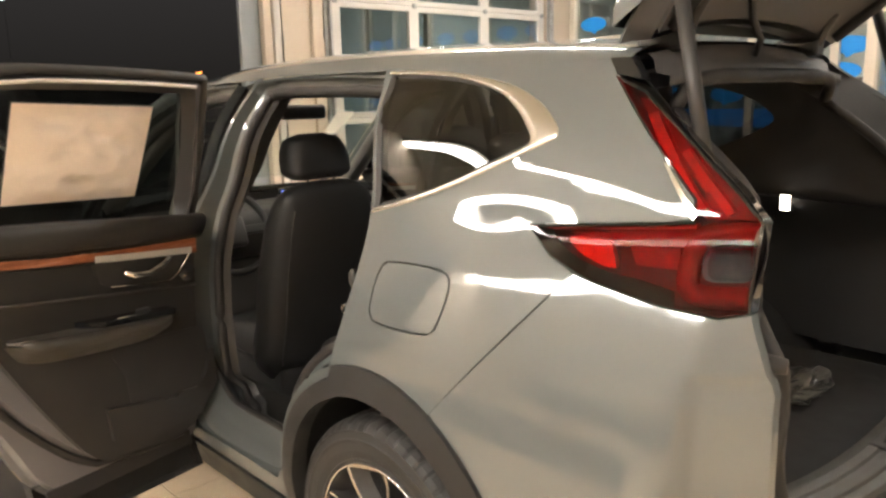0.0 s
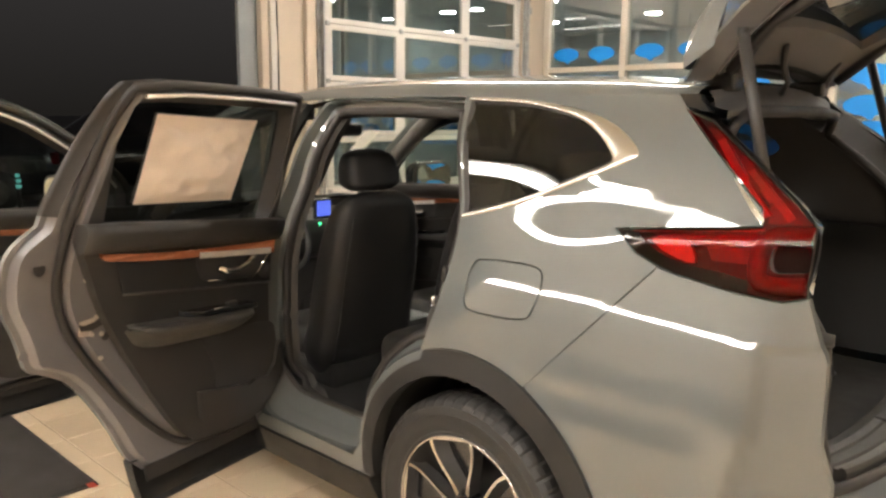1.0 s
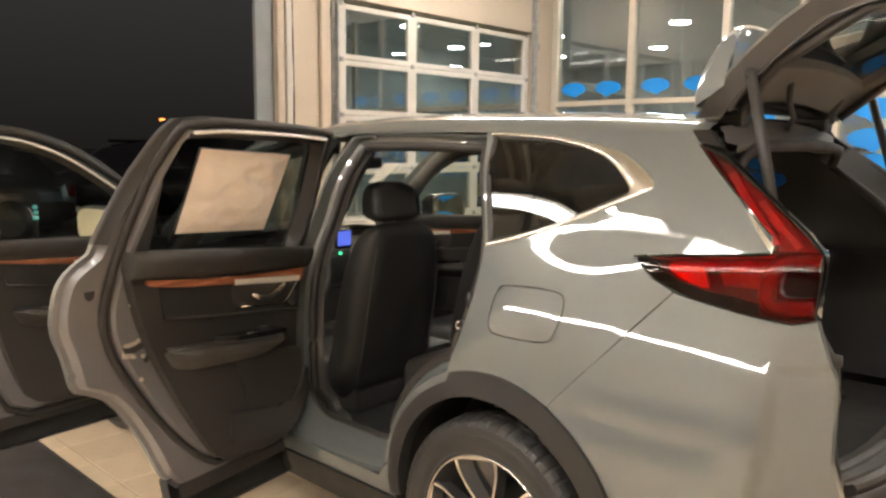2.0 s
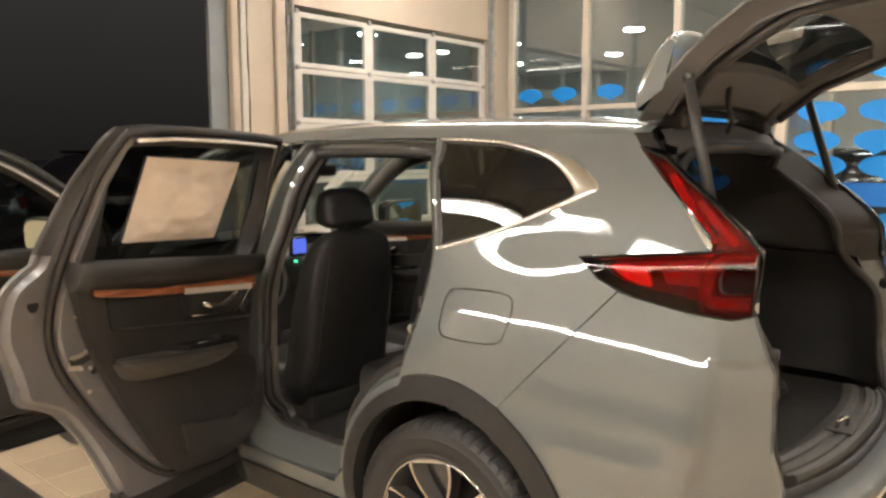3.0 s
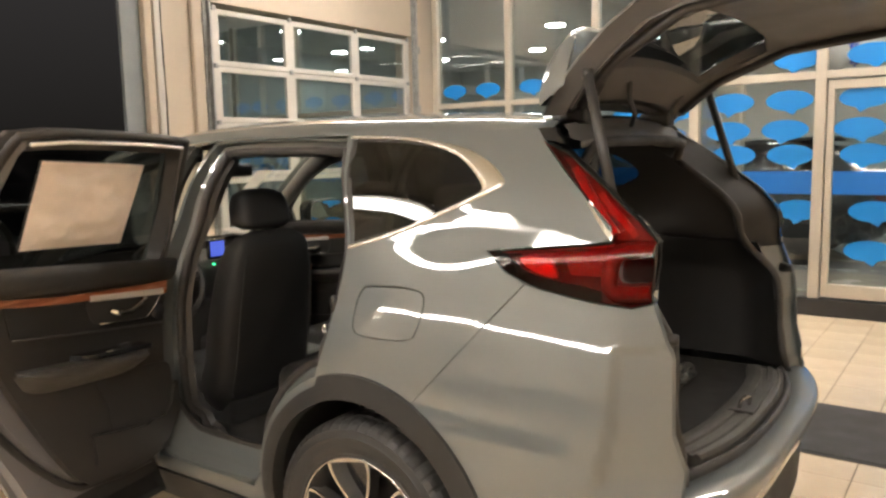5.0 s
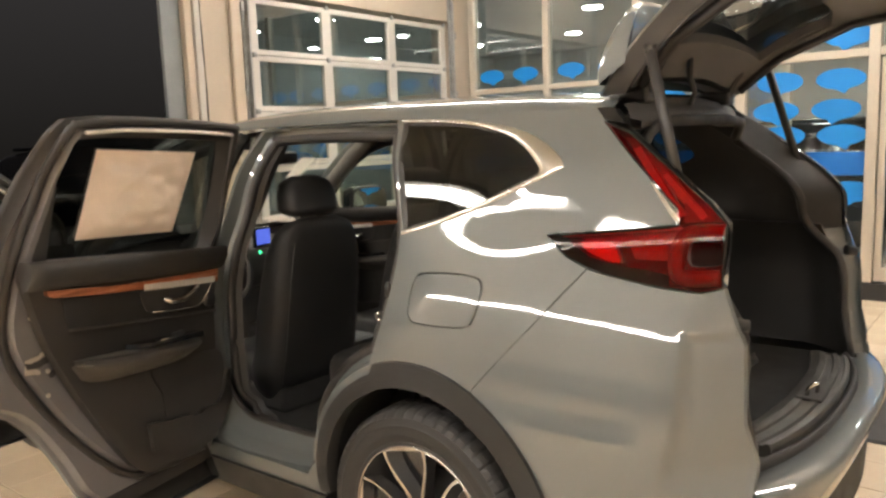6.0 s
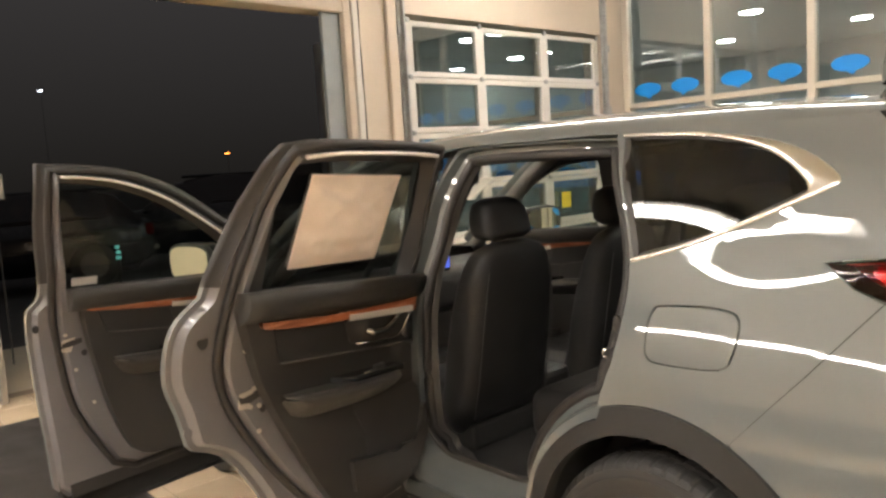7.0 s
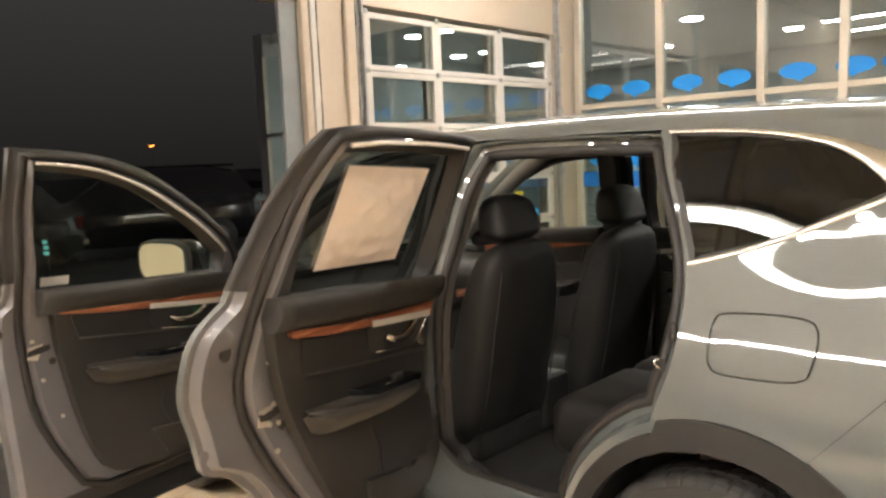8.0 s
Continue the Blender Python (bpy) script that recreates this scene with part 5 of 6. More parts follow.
    # black seal along the door's foot
    z0 = min(p[1] for p in leaf)
    xa, xb = (-0.93, -0.42) if rear else (-1.96, -1.16)
    raw("foot_seal", sheet([(xa, z0 + 0.055), (xb, z0 + 0.06), (xb, z0 + 0.012), (xa, z0 + 0.008)], skin(s, -0.053), 0.05, (), 0.006, (0, s, 0), M), SEAL, d, "black rubber seal along the door foot")
    raw("lower_cladding", sheet([(xa - 0.03, z0 + 0.075), (xb + 0.03, z0 + 0.078), (xb + 0.02, z0 - 0.07), (xa - 0.03, z0 - 0.08)], skin(s, 0.010), 0.05, (), 0.040, (0, -s, 0), M), CLAD, d, "black lower door cladding")
    # plugs, latch slot, screws on the edge
    def disc(nm, x, z, r, off, mat, lab, dz=1.0):
        bm = bmesh.new()
        bmesh.ops.create_cone(bm, cap_ends=True, segments=16, radius1=r, radius2=r * 0.8, depth=0.006, matrix=M @ Matrix.Translation(skin(s, off)(x, z)) @ Matrix.Rotation(math.radians(90), 4, "X") @ Matrix.Diagonal((1, dz, 1, 1)))
        part(nm, bm, mat, d, lab)
    if rear:
        spots = ((-0.085, 1.130, 0.017, -0.050), (-0.359, 0.868, 0.015, -0.080))
        screws = ((-0.249, 1.077), (-0.300, 0.955), (-0.285, 0.905), (-0.318, 0.900), (-0.314, 0.826))
        slot = [(-0.325, 0.948), (-0.295, 0.938), (-0.262, 0.934), (-0.245, 0.942), (-0.252, 0.925), (-0.285, 0.920), (-0.325, 0.930)]
        disc("bump_stop", -0.062, 0.885, 0.014, -0.052, PAINT_IN, "painted dimple")
        disc("bump_stop", -0.46, 0.52, 0.022, -0.052, PAINT_IN, "painted dimple")
    else:
        spots = ((-1.098, 1.04, 0.012, -0.050),)
        screws = ((-1.205, 1.0), (-1.235, 0.86), (-1.29, 0.72))
        slot = [(-1.265, 0.962), (-1.225, 0.955), (-1.19, 0.952), (-1.195, 0.966), (-1.225, 0.972), (-1.265, 0.976)]
        disc("bump_stop", -1.22, 0.55, 0.018, -0.052, PAINT_IN, "painted dimple")
    shift = 0.036 if rear else 0.012
    screws = [(x + shift, z) for x, z in screws]
    slot = [(x + shift, z) for x, z in slot]
    for x, z, r, off in spots:
        disc("grommet", x, z, r, off, SEAL, "dark rubber grommet", 1.2)
    cx, cz = sum(p[0] for p in slot) / len(slot), sum(p[1] for p in slot) / len(slot)
    raw("latch_plate", sheet([(cx - 0.018, cz + 0.020), (cx + 0.034, cz + 0.016), (cx + 0.038, cz - 0.026), (cx + 0.002, cz - 0.034)], skin(s, -0.0802), 0.03, (), 0.002, (0, s, 0), M), ALU, d, "pale plastic latch plate")
    disc("grommet", cx - 0.045, cz - 0.045, 0.012, -0.083, SEAL, "dark rubber grommet")
    for x, z in screws:
        disc("screw", x, z, 0.007, -0.083, ALU, "pale screw")
    raw("latch_slot", sheet(inset(slot, -0.003), skin(s, -0.0845), 0.03, (), 0.002, (0, s, 0), M), SEAL, d, "black latch slot")
    return d, M


def card(d, M, s, shape, hx, du, dz, rear):
    """Trim, armrest, wood strip and handle on a door's inside. du, dz: how far they sit from the rear door's places."""
    X = lambda u: hx + u + du
    bulge = lambda x, z: (x, s * (half(x, z) - 0.108 - 0.014 * math.sin(min(max((z - 0.48) / 0.75, 0), 1) * math.pi)), z)
    lift = lambda dp: (lambda x, z: tuple(Vector(bulge(x, z)) + Vector((0, -s * dp, 0))))
    P = lambda x, z, dp=0.0: M @ Vector(lift(dp)(x, z))
    raw("door_card", sheet(shape, bulge, 0.04, (), 0.035, (0, s, 0), M), PANEL, d, "dark moulded door card")
    # rounded belt pad along the top
    x0, x1 = shape[0][0], shape[2][0]
    top = lambda x: shape[0][1] + (shape[2][1] - shape[0][1]) * (x - x0) / (x1 - x0)
    bm = bmesh.new()
    prof = ((0.010, -0.035), (0.012, 0.0), (0.002, 0.016), (-0.022, 0.026), (-0.050, 0.024), (-0.068, 0.014), (-0.074, -0.004))
    rows = [[bm.verts.new(P(x0 + (x1 - x0) * i / 12, top(x0 + (x1 - x0) * i / 12) + b, o)) for i in range(13)] for b, o in prof]
    for a, b in zip(rows[:-1], rows[1:]):
        for i in range(12):
            bm.faces.new((a[i], a[i + 1], b[i + 1], b[i])).smooth = True
    bm.faces.new([r[0] for r in rows]); bm.faces.new([r[-1] for r in rows][::-1])
    raw("belt_pad", bm, PANEL, d, "soft dark belt pad")
    # wood strip, widening to the hinge end
    t0 = curve([(X(0.775), 1.158 + dz), (X(0.58), 1.132 + dz), (X(0.38), 1.114 + dz), (X(0.20), 1.104 + dz), (X(0.05), 1.100 + dz)], 3)
    b0 = curve([(X(0.035), 1.048 + dz), (X(0.10), 1.054 + dz), (X(0.40), 1.088 + dz), (X(0.60), 1.110 + dz), (X(0.71), 1.126 + dz), (X(0.755), 1.134 + dz), (X(0.772), 1.146 + dz)], 3)
    if s < 0 or not rear:
        raw("wood_strip", sheet(t0 + b0, lift(0.013), 0.02, (), 0.013, (0, s, 0), M), WOOD, d, "reddish wood trim strip")
    # padded middle field under the wood
    mid = curve([(X(0.715), 1.125 + dz), (X(0.58), 1.100 + dz), (X(0.40), 1.082 + dz), (X(0.10), 1.052 + dz), (X(0.04), 1.052 + dz)], 3) + curve([(X(0.03), 0.935 + dz * 0.7), (X(0.20), 0.955 + dz * 0.7), (X(0.45), 0.985 + dz * 0.7), (X(0.672), 1.016 + dz * 0.7)], 3)
    raw("insert", sheet(mid, lift(0.006), 0.04, (), 0.008, (0, s, 0), M), LEATHER, d, "soft dark insert")
    low = mid[-10:]
    part("insert_seam", sweep(bmesh.new(), [P(x, z + 0.001, 0.008) for x, z in low], 0.0045, 6), ARMREST, d, "raised seam under the insert", True)
    # handle recess, surround, lever
    bez = curve([(X(0.40), 1.092 + dz), (X(0.25), 1.078 + dz), (X(0.065), 1.060 + dz), (X(0.085), 1.015 + dz), (X(0.13), 0.974 + dz), (X(0.34), 0.995 + dz), (X(0.39), 1.04 + dz)], 3, True)
    raw("handle_bowl", sheet(bez, lift(0.0085), 0.03, (), 0.006, (0, s, 0), M), TRIM, d, "black handle recess")
    bm = bmesh.new()
    rows = [[bm.verts.new(P(X(u), z + dz + b, o)) for b, o in ((0.010, 0.010), (0.007, 0.016), (-0.010, 0.022), (-0.013, 0.016))] for u, z in ((0.408, 1.096), (0.40, 1.096), (0.30, 1.085), (0.20, 1.075), (0.075, 1.063), (0.062, 1.062))]
    for a, b in zip(rows[:-1], rows[1:]):
        for i in range(3):
            bm.faces.new((a[i], a[i + 1], b[i + 1], b[i]))
    part("handle_bar", bm, SILVER, d, "silver bar over the handle")
    bm = bmesh.new()
    sweep(bm, [P(X(u), z + dz, 0.013) for u, z in ((0.062, 1.062), (0.075, 1.030), (0.102, 0.990), (0.135, 0.971), (0.25, 0.984), (0.345, 0.998))], 0.0032, 6)
    part("handle_surround", bm, CHROME, d, "thin chrome handle surround", True)
    bm = bmesh.new()
    sweep(bm, [P(X(u), z + dz, o) for u, z, o in ((0.305, 1.036, 0.012), (0.28, 1.022, 0.026), (0.23, 1.018, 0.032), (0.185, 1.032, 0.030), (0.150, 1.050, 0.016))], 0.014, 8, squash=0.8)
    part("lever", bm, CHROME, d, "chrome door lever", True)
    # armrest: a padded tongue with a flat top
    bm = bmesh.new()
    rows = []
    for i in range(17):
        t = i / 16
        u = 0.66 - t * 0.52
        f = max(0.02, 1 - abs(2 * t - 1) ** 4.5) ** 0.38
        zt = 0.918 + dz * 0.7 - 0.050 * t
        hgt = (0.056 - 0.004 * t) * f
        wd = 0.088 * f
        sec = ((0.0, -0.01), (0.002, wd * 0.55), (-0.003, wd * 0.85), (-0.014, wd), (-hgt * 0.5, wd * 0.96), (-hgt * 0.85, wd * 0.75), (-hgt * 1.35, wd * 0.30), (-hgt * 1.7, -0.01))
        rows.append([bm.verts.new(P(X(u), zt + b, o)) for b, o in sec])
    for a, b in zip(rows[:-1], rows[1:]):
        for i in range(7):
            bm.faces.new((a[i], a[i + 1], b[i + 1], b[i])).smooth = True
    raw("armrest", bm, ARMREST, d, "padded black armrest")
    bm = bmesh.new()
    sweep(bm, [P(X(0.64 - 0.48 * i / 10), 0.917 + dz * 0.7 - 0.046 * i / 10, 0.080 * math.sin(math.pi * (0.10 + 0.82 * i / 10)) ** 0.4) for i in range(11)], 0.003, 5)
    part("stitching", bm, TRIM, d, "stitched seam", True)
    bm = bmesh.new()
    pts = [(0.46, 0.912, 0.006), (0.15, 0.884, 0.006), (0.15, 0.884, 0.055), (0.40, 0.905, 0.060), (0.44, 0.910, 0.040)]
    up = [bm.verts.new(P(X(u), z + dz * 0.7 + 0.006, o)) for u, z, o in pts]
    dn = [bm.verts.new(P(X(u), z + dz * 0.7 - 0.012, o)) for u, z, o in pts]
    bm.faces.new(up); bm.faces.new(dn[::-1])
    for i in range(5):
        bm.faces.new((up[i], up[(i + 1) % 5], dn[(i + 1) % 5], dn[i]))
    part("switch_panel", bm, ALLOY_DARK, d, "black window switch panel")
    bm = bmesh.new()
    c0 = P(X(0.25), 0.9005 + dz * 0.7, 0.03)
    box(bm, -0.022, 0.022, -0.010, 0.010, -0.004, 0.010, 0.004, 2, Matrix.Translation(c0) @ M.to_3x3().to_4x4())
    part("window_switch", bm, TRIM, d, "black window switch")
    bm = bmesh.new()
    sweep(bm, [P(X(u), z + dz * 0.7 + 0.008, 0.058) for u, z in ((0.36, 0.902), (0.26, 0.894))], 0.003, 5)
    part("switch_trim", bm, CHROME, d, "chrome edge of the switch panel", True)
    # bottle pocket and lip
    pocket = curve([(X(0.35), 0.80), (X(0.20), 0.80), (X(0.03), 0.785), (X(0.0), 0.72), (X(0.0), 0.64), (X(0.06), 0.575), (X(0.14), 0.575), (X(0.29), 0.60), (X(0.31), 0.70)], 3, True) if rear else curve([(X(0.36), 0.70), (X(0.20), 0.70), (X(0.02), 0.69), (X(-0.05), 0.64), (X(-0.05), 0.56), (X(0.06), 0.53), (X(0.30), 0.55)], 3, True)
    raw("pocket", sheet([p for p in pocket], lift(0.003), 0.03, (), 0.003, (0, s, 0), M), TRIM, d, "dark bottle pocket")
    if rear:
        lip = [(X(0.39), 0.625), (X(0.28), 0.605), (X(0.20), 0.595), (X(0.185), 0.585), (X(0.15), 0.580), (X(0.125), 0.592), (X(0.06), 0.585), (X(0.02), 0.625), (X(0.0), 0.69), (X(-0.02), 0.70), (X(-0.02), 0.58), (X(0.05), 0.49), (X(0.25), 0.475), (X(0.38), 0.52)]
    else:
        lip = [(X(0.42), 0.58), (X(0.25), 0.56), (X(0.0), 0.55), (X(-0.06), 0.60), (X(-0.06), 0.49), (X(0.1), 0.47), (X(0.36), 0.47)]
    raw("pocket_lip", sheet(lip, lift(0.016), 0.03, (), 0.018, (0, s, 0), M), PANEL, d, "dark pocket lip")
    bm = bmesh.new()
    bmesh.ops.create_cone(bm, cap_ends=True, segments=20, radius1=0.030, radius2=0.026, depth=0.016, matrix=Matrix.Translation(P(X(0.065), 0.985 + dz, 0.004)) @ M.to_3x3().to_4x4() @ Matrix.Rotation(math.radians(90), 4, "X"))
    part("tweeter", bm, TRIM, d, "small round tweeter grille", True)


REAR_HINGE, FRONT_HINGE = (-0.99, -0.86), (-2.08, -0.86)
SIDES = {-1: (-76, -80, "open"), 1: (0, 0, "shut")}
for s in (-1, 1):
    tr, tf, how = SIDES[s]
    dr, MR1 = door_part("rear_door", LEAF_R, STRIP_R, CARD_R, WIN_R, (REAR_HINGE[0], s * 0.86), tr, s, how + " grey rear door with wood trim", True)
    card(dr, MR1, s, CARD_R, -0.99, 0.0, 0.0, True)
    df, MF1 = door_part("front_door", LEAF_F, STRIP_F, CARD_F, WIN_F, (FRONT_HINGE[0], s * 0.86), tf, s, how + " grey front door with wood trim", False)
    card(df, MF1, s, CARD_F, -2.08, 0.07, -0.047, False)
    if s < 0:
        MR, MF = MR1, MF1
        at = MF @ Vector((-1.836, -(half(-1.836, 0.988) - 0.128), 0.988))
        boxed("lock_light", -0.006, 0.006, -0.004, 0.004, -0.005, 0.005, GREEN_LED, df, "small green lock light", 0.001, m=Matrix.Translation(at))

# paper on the rear door's window, label on the front door's
PAPER_POLY = [(-0.736, 1.517), (-0.338, 1.537), (-0.348, 1.279), (-0.744, 1.257)]
def crumple(x, z):
    """Soft diagonal folds and small creases."""
    a = noise.noise(Vector((x * 7 + z * 4, z * 17 - x * 5, 0)))
    b = noise.noise(Vector((x * 15 - z * 9, z * 30, 4)))
    c = noise.noise(Vector((x * 3 + z * 2, z * 8 - x * 2, 9)))
    return 0.020 * (0.45 - abs(a)) + 0.008 * (0.4 - abs(b)) + 0.010 * (0.4 - abs(c))


def paper_at(x, z):
    """The sheet lies against the glass at its edges and stands off it in folds."""
    rim = min(ramp((x + 0.738) / 0.07), ramp((-0.335 - x) / 0.07), ramp((z - 1.262) / 0.05), ramp((1.528 - z) / 0.05))
    return tuple(Vector(flat(-1, -0.029)(x, z)) + Vector((0, 1.5 * rim * (crumple(x, z) + 0.002), 0)))


bm = sheet(PAPER_POLY, paper_at, 0.010, (), 0.0006, (0, 1, 0), MR)
tagged(raw("paper_sheet", bm, PAPER), "wrinkled brown paper sheet taped to the car window", "paper")
bm = sheet([(-1.318, 1.207), (-1.218, 1.212), (-1.222, 1.180), (-1.321, 1.176)], flat(-1, -0.029), 0.05, (), 0.0006, (0, 1, 0), MF)
tagged(raw("paper_label", bm, STICKER), "small white paper label on the front door glass", "label")


# ---- tailgate ----
HX, HZ, LIFT = 0.475, 1.640, 81.7
TG = Matrix.Translation((HX, 0, HZ)) @ Matrix.Rotation(math.radians(-LIFT), 4, "Y") @ Matrix.Translation((-HX, 0, -HZ))
GATE = ((0.53, 1.632), (0.62, 1.575), (0.72, 1.490), (0.85, 1.335), (0.915, 1.145), (0.965, 0.95), (0.985, 0.80), (0.970, 0.70))
GW = (0.49, 0.52, 0.56, 0.62, 0.65, 0.66, 0.65, 0.62)


def gate_point(v, u, off=0.0):
    """A point of the shut tailgate: v from top to bottom, u from -1 to 1 across, off inwards."""
    k = tuple(i / (len(GATE) - 1) for i in range(len(GATE)))
    x, z, w = spline(k, [g[0] for g in GATE], v), spline(k, [g[1] for g in GATE], v), spline(k, GW, v)
    dx, dz = spline(k, [g[0] for g in GATE], v + 0.01) - x, spline(k, [g[1] for g in GATE], v + 0.01) - z
    nrm = Vector((dz, 0, -dx)).normalized()
    return TG @ (Vector((x - 0.055 * abs(u) ** 2.2, u * w, z)) + nrm * off)


def gate_sheet(poly, off, step=0.06, holes=(), thick=0.0, mat=PAINT, name="gate", label="", parent=None):
    bm = sheet(poly, lambda u, v: gate_point(v, u, off), step, holes)
    if thick:
        es = [e for e in bm.edges if len(e.link_faces) == 1]
        n = (TG.to_3x3() @ Vector((-0.9, 0, -0.4))).normalized() * thick
        for e in es:
            a, b = e.verts[0].co.copy(), e.verts[1].co.copy()
            bm.faces.new([bm.verts.new(p) for p in (a, b, b + n, a + n)])
    return raw(name, bm, mat, parent, label)


gate = new("tailgate"); gate.parent = suv
tagged(gate, "raised grey tailgate with dark inner trim")
win_o = [(-0.86, 0.19), (0.86, 0.19), (0.90, 0.47), (0.0, 0.505), (-0.90, 0.47)]
win_i = [(-0.72, 0.255), (0.72, 0.255), (0.84, 0.45), (0.60, 0.475), (-0.60, 0.475), (-0.84, 0.45)]
full = [(-1, 0), (1, 0), (1, 1), (-1, 1)]
gate_sheet(full, 0.0, 0.07, (win_o,), 0.008, PAINT, "outer_skin", "glossy grey tailgate skin", gate)
gate_sheet(win_o, 0.004, 0.1, (), 0, TINT, "rear_window", "dark privacy glass", gate)
inn = [(-0.93, 0.08), (0.93, 0.08), (0.94, 0.5), (0.92, 0.97), (-0.92, 0.97), (-0.94, 0.5)]
bm = ring(dense(full, 0.1), [(u * 0.94, 0.05 + v * 0.92) for u, v in dense(full, 0.1)], lambda u, v: gate_point(v, u, 0.006), lambda u, v: gate_point(v, u, 0.055))
raw("gate_edge", bm, GATE_TRIM, gate, "dark tailgate edge")
gate_sheet(inn, 0.062, 0.07, (win_i,), -0.03, GATE_TRIM, "inner_trim", "black moulded inner trim", gate)
bm = ring(dense(win_o, 0.1), dense(win_o, 0.1), lambda u, v: gate_point(v, u, 0.008), lambda u, v: gate_point(v, u * 0.93, 0.060))
raw("window_reveal", bm, GATE_TRIM, gate, "black window reveal")
bm = bmesh.new()
rows = []
for j in range(25):                                       # spoiler: carries the roof's line on past the hinge
    u = -1 + j / 12
    e = 1 - 0.20 * abs(u) ** 6
    prof = ((0.500, 1.655), (0.54, 1.662), (0.60, 1.662), (0.66, 1.654), (0.705, 1.643), (0.735, 1.630), (0.752, 1.615), (0.750, 1.603), (0.735, 1.598), (0.66, 1.596), (0.58, 1.590))
    rows.append([bm.verts.new(TG @ Vector((0.52 + (x - 0.52) * e, u * (0.545 - 0.55 * max(0.0, x - 0.5) ** 1.6), z - 0.022 * u * u - 0.02 * u ** 8))) for x, z in prof])
for a, b in zip(rows[:-1], rows[1:]):
    for i in range(10):
        bm.faces.new((a[i], a[i + 1], b[i + 1], b[i])).smooth = True
bm.faces.new(rows[0]); bm.faces.new(rows[-1][::-1])
raw("spoiler", bm, PAINT, gate, "grey roof spoiler")
bm = bmesh.new()
sweep(bm, [gate_point(v, u, 0.070) for u, v in ((-0.86, 0.10), (-0.87, 0.3), (-0.90, 0.5), (-0.88, 0.75), (-0.80, 0.92))], 0.016, 6)
part("trim_rib", bm, TRIM, gate, "black trim rib", True)
bm = bmesh.new()
sweep(bm, [gate_point(v, u, 0.070) for u, v in ((0.86, 0.10), (0.87, 0.3), (0.90, 0.5), (0.88, 0.75), (0.80, 0.92))], 0.016, 6)
part("trim_rib", bm, TRIM, gate, "black trim rib", True)
for s in (-1, 1):
    boxed("hinge", 0.46, 0.58, s * 0.36 - 0.03, s * 0.36 + 0.03, 1.615, 1.665, STEEL, gate, "dark tailgate hinge", 0.01)
    st = new("gas_strut"); st.parent = suv
    tagged(st, "black tailgate gas strut")
    a, b = Vector((0.815, s * 0.63, 1.19)), Vector((0.655, s * 0.545, 1.745))
    part("tube", rod(bmesh.new(), a.lerp(b, 0.30), b, 0.015), TRIM, st, "", True)
    part("rod", rod(bmesh.new(), a, a.lerp(b, 0.30), 0.011), TRIM, st, "", True)
    part("ball_joint", rod(bmesh.new(), b + Vector((0, 0, 0.012)), b - Vector((0, 0, 0.012)), 0.016), TRIM, st, "", True)


# ---- tail opening and luggage space ----
def opening_pt(z, s, o=0.0):
    """The rim of the tail opening, from roof to sill."""
    x = spline((0.705, 0.832, 1.019, 1.15, 1.304, 1.44, 1.56, 1.62), (0.995, 0.97, 0.96, 0.912, 0.903, 0.757, 0.6, 0.52), z)
    return Vector((x, s * (half(x, min(z, 1.60)) + o), z))


